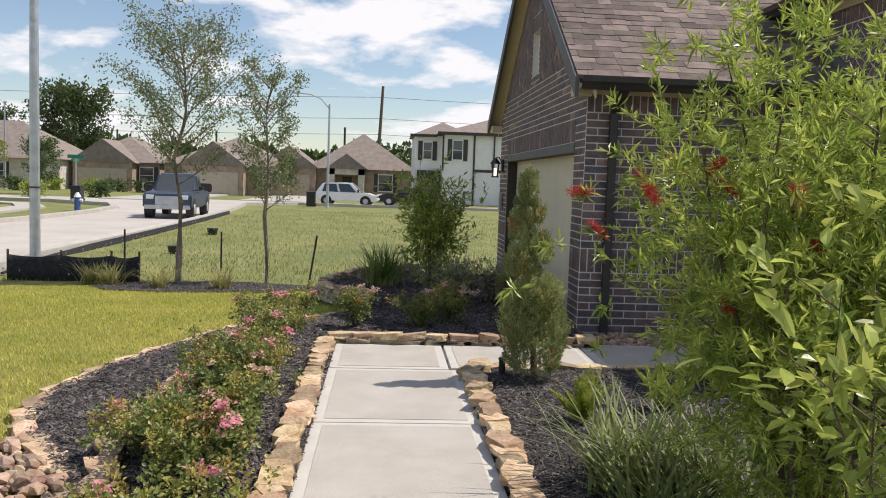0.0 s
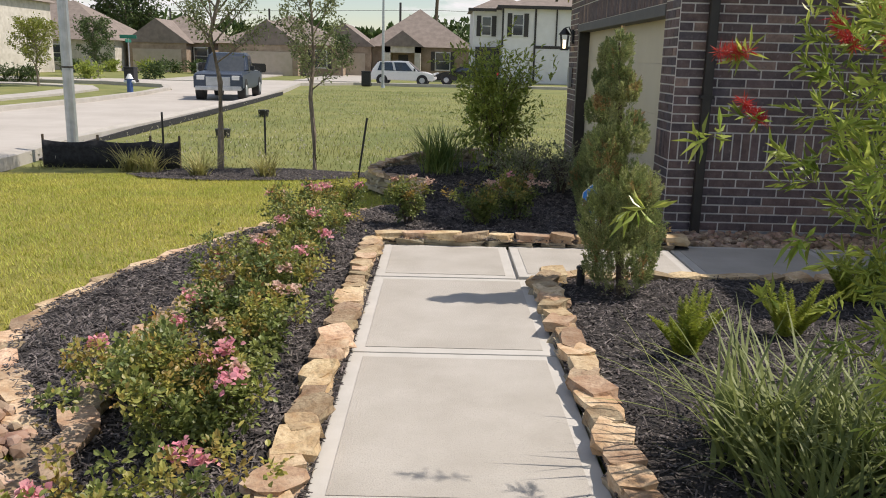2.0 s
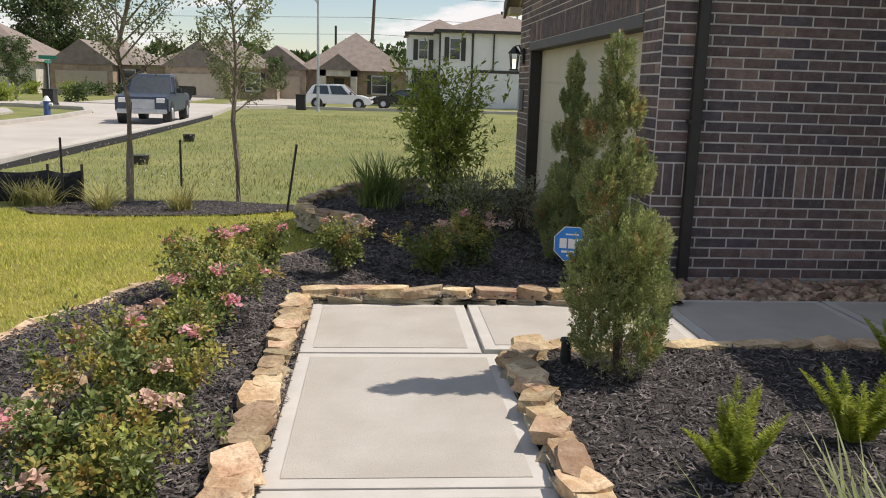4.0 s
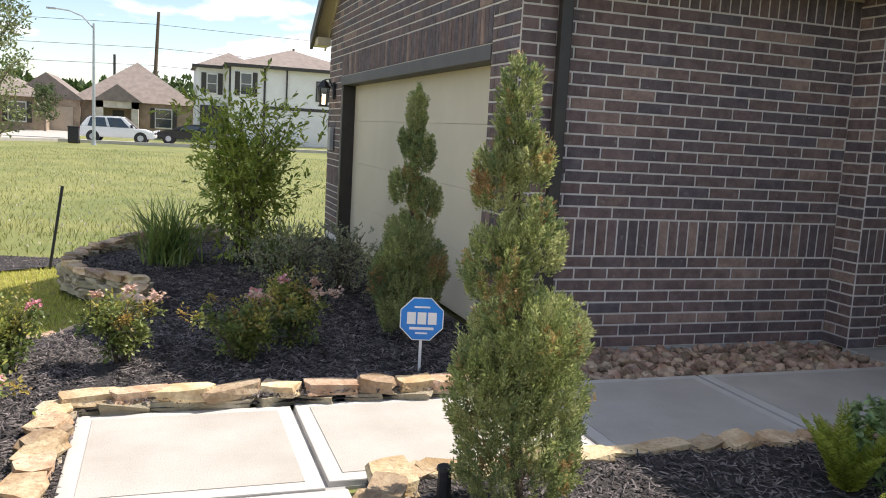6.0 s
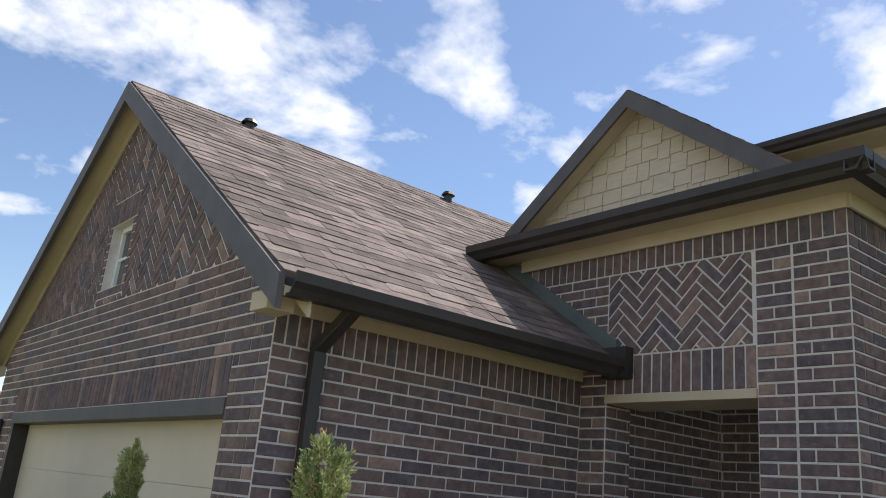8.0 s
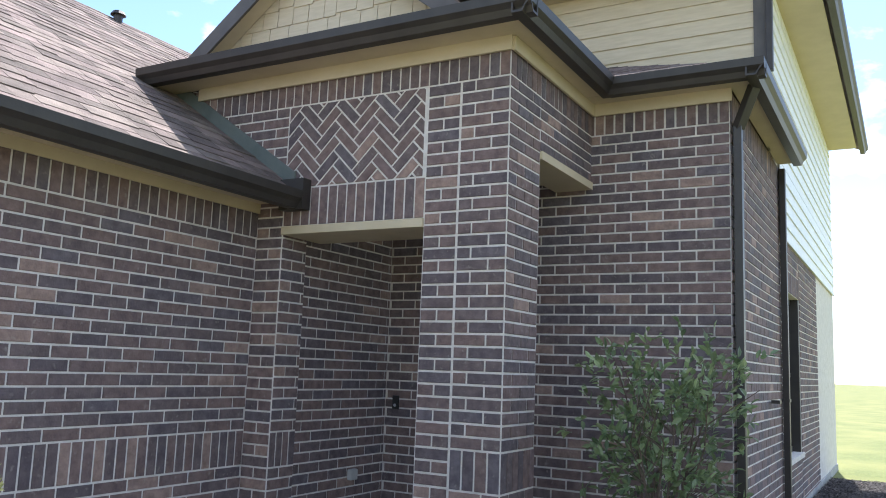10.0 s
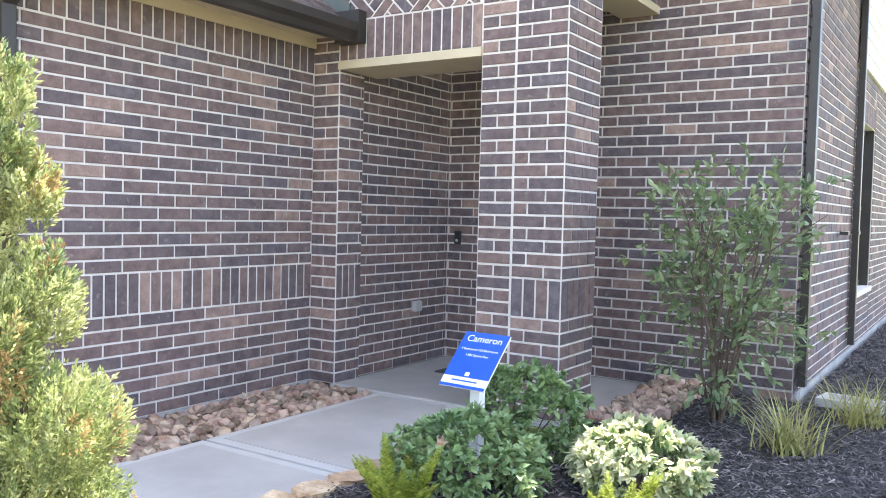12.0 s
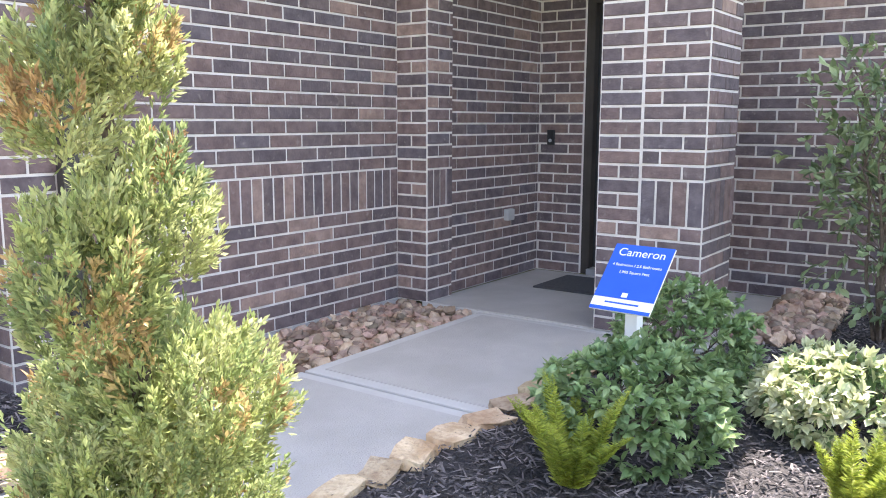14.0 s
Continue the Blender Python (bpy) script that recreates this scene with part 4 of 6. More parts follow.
# upper gable with shingle siding, and the upper storey
UX = 6.55
AY, AZ, GS = 9.56, 5.81, 0.74
up_wall = tagged(part("wall_upper_gable", gable_prism(UX, UX + 0.15, [(AY - 2.0, AZ - 0.12 - 2.0 * GS), (AY + 2.0, AZ - 0.12 - 2.0 * GS), (AY, AZ - 0.12)]), SIDING), "tan gable clad with staggered shingle siding", "wall", kind="structure")
V, F = [], []
for r in range(9):
    s = AY - 2.1 - (r % 2) * 0.1
    z0 = AZ - 1.65 + r * 0.18
    while s < AY + 2.1:
        w = random.choice((0.15, 0.2, 0.25))
        dz = random.choice((0, 0.025))
        q = clip_poly([(s, z0 - dz), (s + w - 0.008, z0 - dz), (s + w - 0.008, z0 + 0.18), (s, z0 + 0.18)], [(AY - 2.0, AZ - 0.12 - 2.0 * GS), (AY + 2.0, AZ - 0.12 - 2.0 * GS), (AY, AZ - 0.12)])
        if len(q) > 2 and area(q) > 0.001:
            k, m = len(V), len(q)
            V += [(UX, y, z) for y, z in q] + [(UX - 0.018 + 0.012 * (z - z0) / 0.18, y, z) for y, z in q]
            F += [tuple(k + m + i for i in range(m))] + [(k + i, k + (i + 1) % m, k + m + (i + 1) % m, k + m + i) for i in range(m)]
        s += w
tagged(raw("siding_shingles", V, F, SIDING, up_wall), kind="stuff")
for sgn, nm in ((-1, "roof_upper_south"), (1, "roof_upper_north")):
    e, rdg = (UX - 0.25, AY + sgn * 2.3, AZ - 2.3 * GS), (UX - 0.25, AY, AZ)
    pts = [e, (13, e[1], e[2]), (13, AY, AZ), rdg]
    if sgn > 0:
        pts = [pts[1], pts[0], pts[3], pts[2]]
    slope_roof(nm, *pts, "brown asphalt shingle upper roof")
    rake(UX - 0.275, AY + sgn * 2.3, AZ - 2.3 * GS, AY, AZ, 0.20, 0.03, TRIM_GREY, "trim_upper_rake", "grey-brown rake board on the upper gable", 0.012)
    rake(UX - 0.24, AY + sgn * 2.3, AZ - 2.3 * GS, AY, AZ, 0.04, 0.22, CREAM, "trim_upper_soffit", "cream soffit under the upper gable", 0.10)
HX, HZ = 8.45, 5.50
us = tagged(part("wall_upper_storey", boxes((HX, 16, SY, 9.7, 3.6, HZ)), SIDING), "tan lap-sided upper storey, south boards whitened as if lit", "wall", kind="structure")
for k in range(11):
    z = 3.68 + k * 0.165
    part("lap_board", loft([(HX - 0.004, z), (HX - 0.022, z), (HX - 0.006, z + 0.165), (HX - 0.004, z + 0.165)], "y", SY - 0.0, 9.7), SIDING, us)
    # same tan siding; the south side's brightness is put in as white
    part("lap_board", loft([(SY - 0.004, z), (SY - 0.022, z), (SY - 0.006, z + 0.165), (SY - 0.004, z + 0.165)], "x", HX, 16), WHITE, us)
tagged(part("trim_corner", boxes((HX - 0.035, HX + 0.09, SY - 0.035, SY + 0.09, 3.6, HZ)), TRIM_GREY), "grey-brown corner board", "trim", kind="structure")
slope_roof("roof_main_west", (HX - 0.45, 12, HZ + 0.12), (HX - 0.45, 5.2, HZ + 0.12), (11.5, 7.5, HZ + 1.0), (11.5, 12, HZ + 1.0), "brown asphalt shingle main roof")
slope_roof("roof_main_south", (HX - 0.45, 5.2, HZ + 0.12), (16.5, 5.2, HZ + 0.12), (16.5, 7.5, HZ + 1.0), (11.5, 7.5, HZ + 1.0), "brown asphalt shingle main roof")
gutter("gutter_main_west", "y", HX - 0.44, HZ + 0.11, 5.08, 9.9, -1)
gutter("gutter_main_south", "x", 5.21, HZ + 0.108, HX - 0.56, 16.5, -1)
tagged(part("trim_main_soffit", boxes((HX - 0.42, HX, 5.25, 9.7, HZ - 0.03, HZ), (HX, 16, 5.25, SY, HZ - 0.032, HZ - 0.002)), CREAM), "cream soffit of the main eave", "trim", kind="structure")
downspout("downspout", [(HX - 0.06, SY - 0.06, 4.35), (HX - 0.06, SY - 0.06, 5.2), (HX - 0.3, SY - 0.38, 5.48)], "dark downspout on the upper storey corner")
downspout("downspout", [(RX + 0.05, SY - 0.05, 0.12), (RX + 0.05, SY - 0.05, 3.3), (RX - 0.05, SY - 0.20, 3.62)])
downspout("downspout", [(9.2, SY - 0.05, 0.12), (9.2, SY - 0.05, 3.55)])
# roof vents
for x, y, z in ((3.3, RIDGE_Y - 0.12, RIDGE_Z - 0.17), (5.98, RIDGE_Y - 0.1, RIDGE_Z - 0.12)):
    rv = empty("roof_vent", x, y, z, "small dark pipe vent on the roof ridge", "roof vent")
    part("pipe", cyl(bmesh.new(), (0, 0, -0.05), (0, 0, 0.13), 0.05), WOOD_DARK, rv)
    part("cap", cyl(bmesh.new(), (0, 0, 0.13), (0, 0, 0.17), 0.085, 0.06), WOOD_DARK, rv)

# front door in the porch back wall
dr = tagged(new("door_1"), "dark front door in the brick porch", "door", kind="structure")
part("door_leaf", boxes((RX + 0.09, RX + 0.13, 7.42, 8.23, 0.05, 2.12), bevel=0.004), mat("door_paint", (0.018, 0.02, 0.022), (0.03, 0.033, 0.036), rough=0.35), dr)
part("door_frame", boxes((RX + 0.02, RX + 0.14, 8.23, 8.30, 0.0, 2.2), (RX + 0.02, RX + 0.14, 7.35, 7.42, 0.0, 2.2), (RX + 0.02, RX + 0.14, 7.42, 8.23, 2.12, 2.2)), WOOD_DARK, dr)
part("threshold", boxes((RX - 0.03, RX + 0.14, 7.42, 8.23, 0.0, 0.05), bevel=0.006), STEEL, dr)
part("door_handle", cyl(bmesh.new(), (RX + 0.03, 8.15, 1.0), (RX + 0.03, 8.15, 1.18), 0.012), STEEL, dr)
dm = empty("door_mat", 6.15, 7.9, 0.0, "dark grey ribbed door mat on the slab", "door mat")
part("mat", boxes((-0.28, 0.28, -0.42, 0.42, 0.001, 0.014), bevel=0.004), MATM, dm)
bell = empty("doorbell", RX - 0.016, 8.57, 1.09, "small black doorbell box on brick", "doorbell")
part("case", boxes((-0.025, 0, -0.03, 0.03, -0.06, 0.06), bevel=0.006), BLACK, bell)
part("button", cyl(bmesh.new(), (-0.03, 0, -0.025), (-0.02, 0, -0.025), 0.014), STEEL, bell)
ot = empty("outlet_cover", 6.1, OP1 + 0.03, 0.50, "grey weatherproof outlet cover on brick", "outlet")
part("cover", boxes((-0.05, 0.05, -0.035, 0.01, -0.045, 0.045), bevel=0.012), FOUND, ot)
sb = empty("splash_block", RX + 0.02, SY - 0.3, 0.02, "pale concrete splash block under the downspout", "splash block", rz=-8)
part("trough", boxes((-0.13, 0.13, -0.30, 0.12, 0, 0.025), (-0.13, -0.10, -0.30, 0.12, 0.025, 0.06), (0.10, 0.13, -0.30, 0.12, 0.025, 0.06), (-0.10, 0.10, 0.09, 0.12, 0.025, 0.06)), CONCRETE_EDGE, sb)
# side window
sw = tagged(new("window_2"), "dark window in the brick side wall", "window", kind="structure")
part("pane", boxes((9.66, 10.84, SY + 0.12, SY + 0.126, 0.66, 2.3)), GLASS, sw)
part("window_frame", boxes((9.6, 9.66, SY + 0.09, SY + 0.14, 0.6, 2.36), (10.84, 10.9, SY + 0.006, SY + 0.14, 0.6, 2.36), (9.66, 10.84, SY + 0.09, SY + 0.14, 0.6, 0.66), (9.66, 10.84, SY + 0.09, SY + 0.14, 2.3, 2.36), (9.66, 10.84, SY + 0.1, SY + 0.135, 1.45, 1.5)), WOOD_DARK, sw)
part("window_sill", boxes((9.56, 10.94, SY - 0.03, SY + 0.09, 0.54, 0.598), bevel=0.006), MORTAR, sw)
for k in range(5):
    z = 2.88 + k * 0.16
    # south boards again coloured white for the lit side of the siding
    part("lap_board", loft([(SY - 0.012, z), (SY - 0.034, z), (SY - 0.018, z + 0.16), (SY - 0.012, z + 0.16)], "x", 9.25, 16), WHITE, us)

# coach lamp and meter box on the far garage pier
cl = empty("coach_lamp", GX - 0.016, 14.88, 1.78, "black coach lamp with seeded glass, lit", "wall lamp")
part("back_plate", boxes((-0.03, 0, -0.05, 0.05, -0.02, 0.20), bevel=0.006), BLACK, cl)
part("arm", tube([(-0.02, 0, 0.12), (-0.08, 0, 0.24), (-0.14, 0, 0.22)], 0.01), BLACK, cl)
part("roof_cap", cyl(bmesh.new(), (-0.14, 0, 0.12), (-0.14, 0, 0.22), 0.10, 0.02, 4), BLACK, cl)
b = bmesh.new()
for a in range(4):
    an = math.pi / 4 + a * math.pi / 2
    cyl(b, (-0.14 + 0.055 * math.cos(an), 0.055 * math.sin(an), -0.10), (-0.14 + 0.085 * math.cos(an), 0.085 * math.sin(an), 0.12), 0.008, None, 6)
part("cage", b, BLACK, cl)
part("base", boxes((-0.20, -0.08, -0.06, 0.06, -0.12, -0.10)), BLACK, cl)
glow = bpy.data.materials.new("lamp_bulb")
glow.use_nodes = True
gb = next(n for n in glow.node_tree.nodes if n.type == "BSDF_PRINCIPLED")
gb.inputs["Emission Color"].default_value, gb.inputs["Emission Strength"].default_value = (1, 0.75, 0.45, 1), 3.0
part("bulb", cyl(bmesh.new(), (-0.14, 0, -0.09), (-0.14, 0, 0.04), 0.022), glow, cl)
mb = empty("meter_box", GX - 0.016, 14.9, 1.25, "small grey utility box on brick pier", "meter box")
part("case", boxes((-0.05, 0, -0.08, 0.08, -0.15, 0.15), bevel=0.006), FOUND, mb)
# ---- plants ----
def bed_z(x, y):
    return float(ground_z(x, y)) + bed_lift(x, y)


def blob(n, rx, ry, rz, shell=0.55):
    """Points in an uneven ellipsoid, denser near its skin."""
    d = RNG.normal(size=(n, 3))
    d /= np.linalg.norm(d, axis=1, keepdims=True)
    r = RNG.uniform(shell, 1, (n, 1)) ** 0.7
    k = np.array([1 + 0.22 * noise.noise(Vector(v) * 2.1) for v in d])[:, None]
    return d * r * k * (rx, ry, rz), d


def stems(n, h, spread, r, seed, curl=0.12, parent=None):
    """Branching upright stems from one base, each a part of its own. Returns the points along the twigs."""
    rnd = random.Random(seed)
    tips = []
    for i in range(n):
        a = rnd.uniform(0, 6.28)
        e = spread * rnd.uniform(0.3, 1)
        hh = h * rnd.uniform(0.65, 1)
        pts = [Vector((0.03 * math.cos(a), 0.03 * math.sin(a), -0.03))]
        for k in range(1, 5):
            s = k / 4
            pts.append(Vector((e * math.cos(a) * s + rnd.uniform(-curl, curl) * s * 0.5, e * math.sin(a) * s + rnd.uniform(-curl, curl) * s * 0.5, hh * s)))
        bm = tube(pts, [r * (1 - 0.75 * k / 4) for k in range(5)], 5)
        tips += pts[1:]
        for q in range(4):
            s = rnd.uniform(0.3, 0.95)
            k = min(3, int(s * 4))
            p = pts[k].lerp(pts[k + 1], s * 4 - k)
            b2 = rnd.uniform(0, 6.28)
            q1 = p + Vector((math.cos(b2), math.sin(b2), 0.7)) * h * rnd.uniform(0.1, 0.22)
            cyl(bm, p, q1, r * 0.4, r * 0.15, 4)
            tips += [q1, p.lerp(q1, 0.5)]
        part("stem", bm, BARK_D, parent)
    return tips


def rose(x, y, r, h, n, seed, flowers=6):
    """A low rose: canes with sprays of small leaves, bronze shoots and flower heads."""
    th = empty("rose_bush", x, y, bed_z(x, y), "low rose bush with pink blooms in black mulch", "rose bush", "roses in the beds")
    tips = np.array([t[:] for t in stems(11, h, r * 0.85, 0.006, seed, 0.12, th) if t.z > h * 0.15])
    k = int(n / 21)
    C = tips[RNG.integers(0, len(tips), k)] + RNG.normal(0, 1, (k, 3)) * (r * 0.16, r * 0.16, h * 0.10)
    C = C[C[:, 2] > 0.03]
    young = (C[:, 2] > h * 0.62) & (RNG.uniform(0, 1, len(C)) < 0.5)
    for nm, sel, ma, lb, ln in (("foliage", ~young, L_ROSE, "", 0.028), ("young_foliage", young, L_ROSE2, "bronze and lime young rose leaves", 0.025)):
        c = np.repeat(C[sel], 34, 0)
        d = RNG.normal(0, 1, c.shape) + (0, 0, 0.45)
        leaf_part(nm, c + d * RNG.uniform(0.005, 0.03, (len(c), 1)), d, ln, ln * 0.68, ma, th, lb, broad=True)
    rnd = random.Random(seed)
    for j in range((flowers + 2) // 2):
        a, e = rnd.uniform(0, 6.28), rnd.uniform(0.3, 0.95)
        c0 = np.array((r * e * math.cos(a), r * e * math.sin(a), h * (1.0 - 0.35 * e * e) + 0.02))
        m = 46
        d = RNG.normal(size=(m, 3))
        d[:, 2] = np.abs(d[:, 2]) * 0.8
        d /= np.linalg.norm(d, axis=1, keepdims=True)
        size = rnd.uniform(0.6, 1.25)
        leaf_part("bloom", c0 + d * 0.012 + RNG.normal(0, 0.019 * size, (m, 3)) * (1, 1, 0.6), d + RNG.normal(0, 0.5, (m, 3)), 0.024, 0.026, PETAL if rnd.random() < 0.6 else PETAL_F, th, "cluster of pink rose petals", broad=True)
    return th


for i, (x, y, r, h, f) in enumerate(((-0.62, 2.6, 0.42, 0.34, 3), (-0.60, 3.35, 0.44, 0.34, 5), (-0.62, 4.25, 0.44, 0.36, 5), (-0.98, 4.75, 0.34, 0.32, 5), (-0.66, 5.25, 0.38, 0.36, 6), (-0.78, 5.95, 0.42, 0.40, 7), (-0.80, 6.75, 0.40, 0.36, 4), (-0.72, 7.45, 0.36, 0.36, 5), (-0.92, 8.05, 0.36, 0.42, 8), (-0.62, 8.75, 0.30, 0.36, 5), (-0.02, 8.78, 0.28, 0.40, 5), (0.62, 8.72, 0.33, 0.36, 5), (0.98, 9.05, 0.32, 0.40, 9))):
    rose(x, y, r, h, int(3000 * r * r / 0.16), 20 + i, f)


# clipped tiers of a spiral juniper: offset x and y, height, half width, half height
TIERS = ((0.0, 0.0, 0.23, 0.225, 0.24), (0.14, 0.03, 0.40, 0.14, 0.19), (-0.12, -0.03, 0.47, 0.145, 0.20), (0.05, -0.06, 0.69, 0.165, 0.15), (-0.02, 0.09, 0.62, 0.15, 0.17),
         (-0.09, -0.02, 0.93, 0.11, 0.14), (0.055, 0.01, 1.02, 0.11, 0.14), (-0.065, 0.02, 1.23, 0.085, 0.13), (0.035, -0.01, 1.30, 0.075, 0.11), (0.0, 0.0, 1.49, 0.062, 0.17))


def juniper(x, y, h, r, seed, label, tip=0.0, brown_at=0.75, turn=0.0):
    """A juniper clipped to a rising spiral: tiers of upright feathery sprigs with open gaps between."""
    th = empty("spiral_juniper", x, y, bed_z(x, y), label, "topiary", "spiral junipers")
    part("trunk", tube([(0, 0, -0.05), (-tip * 0.5, 0, h * 0.5), (-tip, 0.01, h * 0.95)], [0.028, 0.018, 0.006]), BARK_D, th)
    P, D, T = [], [], []
    for cx, cy, cz, rx, rz in TIERS:
        n = int(11000 * rx * rz) + 60
        d = RNG.normal(size=(n, 3))
        d /= np.linalg.norm(d, axis=1, keepdims=True)
        d = d[d[:, 2] > -0.72]
        c, q = math.cos(turn), math.sin(turn)
        t = cz / 1.68
        o = np.array(((cx * c - cy * q) * r - tip * t, (cx * q + cy * c) * r, cz * h / 1.68))
        lump = np.array([1 + 0.25 * noise.noise(Vector(v) * 2.3 + Vector((seed, cz * 7, 0))) for v in d])
        k = np.where(RNG.uniform(0, 1, len(d)) < 0.85, RNG.uniform(0.84, 1.0, len(d)), RNG.uniform(0.4, 0.8, len(d))) * lump
        P.append(o + d * k[:, None] * (rx * r, rx * r, rz * h / 1.68))
        D.append(d * (0.62, 0.62, 0.25) + (0, 0, 0.75) + RNG.normal(0, 0.16, d.shape))
        T.append(np.full(len(d), t))
    P, D, t = np.concatenate(P), np.concatenate(D), np.concatenate(T)
    D /= np.linalg.norm(D, axis=1, keepdims=True)
    P[:, 2] = np.maximum(P[:, 2], 0.02)
    n = len(P)
    tone = np.array([noise.noise(Vector(p) * 5 + Vector((seed, 0, 0))) for p in P]) + RNG.normal(0, 0.2, n)
    brown = tone + 0.40 * np.exp(-((t - brown_at) / 0.12) ** 2) > 0.50
    sunny = ~brown & (tone < -0.10)
    m = 38
    size = RNG.uniform(0.55, 1.3, (n, 1)) * np.interp(t, (0, 0.8, 1), (1.05, 0.75, 0.7))[:, None]
    for nm, msk, ma, lb in (("foliage", ~brown & ~sunny, L_JUN, ""), ("sunny_foliage", sunny, L_JUN_Y, "yellow-green juniper shoots"), ("brown_foliage", brown, L_JUN_B, "browned juniper foliage")):
        p, d, z = np.repeat(P[msk], m, 0), np.repeat(D[msk], m, 0), np.repeat(size[msk], m, 0)
        s = RNG.uniform(0, 1, (len(p), 1))
        side = RNG.normal(0, 1, p.shape)
        p = p + d * (s - 0.4) * 0.07 * z + side * 0.0085 * z * (1.05 - s) ** 0.7 + np.array((0, 0, 0.016)) * s * s * z
        leaf_part(nm, p, d + side * 0.4, 0.018, 0.0068, ma, th, lb, 0.0)


juniper(1.46, 6.62, 1.68, 1.0, 2.0, "tall spiral-cut juniper with browning tips in mulch", 0.12)
juniper(1.74, 9.15, 1.66, 0.90, 4.45, "spiral-cut green juniper before the garage door", 0.0, 3.0, 2.4)


def grass_clump(x, y, h, n, lean, width, material, label, seed=0, base=0.07, name="grass_clump"):
    th = empty(name, x, y, bed_z(x, y) - 0.02, label, "grass clump")
    q = RNG.normal(0, base, (n, 2))
    V, F = blades(np.column_stack([q, np.zeros(n)]), h, width, lean, 0.55, 5)
    if name == "flax_lily":
        V = V.reshape(n, -1, 3)
        one = [(2 * k, 2 * k + 1, 2 * k + 3, 2 * k + 2) for k in range(4)] + [(8, 9, 10)]
        for v in V:
            raw("blade", v, one, material, th)
    else:
        tagged(raw("foliage", V, F, material, th), kind="stuff")
    return th


grass_clump(1.54, 4.3, 0.58, 180, 0.95, 0.020, L_FLAX, "spiky variegated flax lily clump", base=0.12, name="flax_lily")
grass_clump(1.92, 4.15, 0.58, 120, 0.95, 0.020, L_FLAX, "spiky variegated flax lily clump", base=0.10, name="flax_lily")
grass_clump(1.54, 3.75, 0.50, 80, 0.95, 0.018, L_FLAX, "spiky variegated flax lily clump", base=0.08, name="flax_lily")
grass_clump(0.25, 12.0, 0.72, 260, 0.75, 0.016, L_GRASS, "dark green fountain grass in the raised bed", base=0.10)
grass_clump(1.25, 11.7, 0.60, 200, 0.75, 0.014, L_GRASS, "dark green fountain grass in the raised bed", base=0.10)
grass_clump(5.15, 5.45, 0.42, 120, 0.9, 0.010, L_DRY, "fine green grass clump near the house corner")
grass_clump(6.1, 5.2, 0.40, 120, 0.9, 0.010, L_DRY, "fine green grass clump near the house corner")
for x, y in ((-4.15, 14.0), (-3.3, 13.6), (-2.35, 13.75), (-4.6, 14.3)):
    grass_clump(x, y, 0.48, 110, 1.0, 0.016, L_DRY, "pale arching grass in the tree bed", base=0.06)


def foxtail(x, y, n, h, seed):
    """A foxtail fern: upright bottle-brush plumes of fine needles."""
    th = empty("foxtail_fern", x, y, bed_z(x, y), "bright green foxtail fern with upright plumes", "fern", "foxtail ferns")
    rnd = random.Random(seed)
    for k in range(n):
        a, e, hh = rnd.uniform(0, 6.28), rnd.uniform(0.08, 0.75), h * rnd.uniform(0.55, 1.05)
        m = 620
        s = RNG.uniform(0.05, 1, m)
        ax = np.stack([math.cos(a) * (0.03 + hh * e * s ** 1.2), math.sin(a) * (0.03 + hh * e * s ** 1.2), hh * s * (1 - 0.25 * e * s)], 1)
        an = RNG.uniform(0, 6.28, m)
        out = np.stack([np.cos(an), np.sin(an), np.full(m, 0.55)], 1)
        w = 0.036 * (1 - s ** 3) + 0.007
        V, F = leaves(ax, out, 1.0, 0.16, 0.0)
        V = V.reshape(-1, 4, 3)
        V = ax[:, None] + (V - ax[:, None]) * w[:, None, None]
        raw("plume", V.reshape(-1, 3), F.tolist(), L_FERN, th)


foxtail(1.55, 5.45, 15, 0.40, 1)
foxtail(2.22, 5.78, 14, 0.40, 2)
foxtail(2.92, 6.52, 16, 0.40, 3)
foxtail(3.25, 5.72, 13, 0.34, 4)
foxtail(2.55, 4.9, 10, 0.3, 5)


def mound(x, y, r, h, material, n, label, seed, dead=0):
    th = empty("mounded_shrub", x, y, bed_z(x, y), label, "shrub", "mounded shrubs")
    stems(8, h * 0.8, r * 0.7, 0.007, seed, 0.12, th)
    # leaves stand in whorls
    P, D = blob(n, r, r, h * 0.62, 0.72)
    P[:, 2] += h * 0.42
    k = P[:, 2] > 0.0
    P, D = P[k], D[k] + (0, 0, 0.35)
    V = []
    m = 8
    PP = np.repeat(P, m, 0)
    DD = np.repeat(D / np.linalg.norm(D, axis=1, keepdims=True), m, 0) * 0.55 + RNG.normal(0, 0.6, (len(PP), 3))
    leaf_part("foliage", PP, DD, 0.052, 0.028, material, th, droop=0.2, broad=True)
    if material is L_VAR:
        leaf_part("inner_foliage", PP[::3] * (0.92, 0.92, 0.9), DD[::3], 0.06, 0.03, L_MOUND, th, "darker green inner leaves")


mound(3.38, 6.50, 0.36, 0.38, L_MOUND, 420, "rounded glossy green shrub in black mulch", 1)
mound(4.22, 6.62, 0.34, 0.46, L_MOUND, 400, "rounded glossy green shrub beside the porch column", 2)
mound(4.0, 5.90, 0.32, 0.31, L_VAR, 420, "rounded cream-variegated shrub in black mulch", 3)


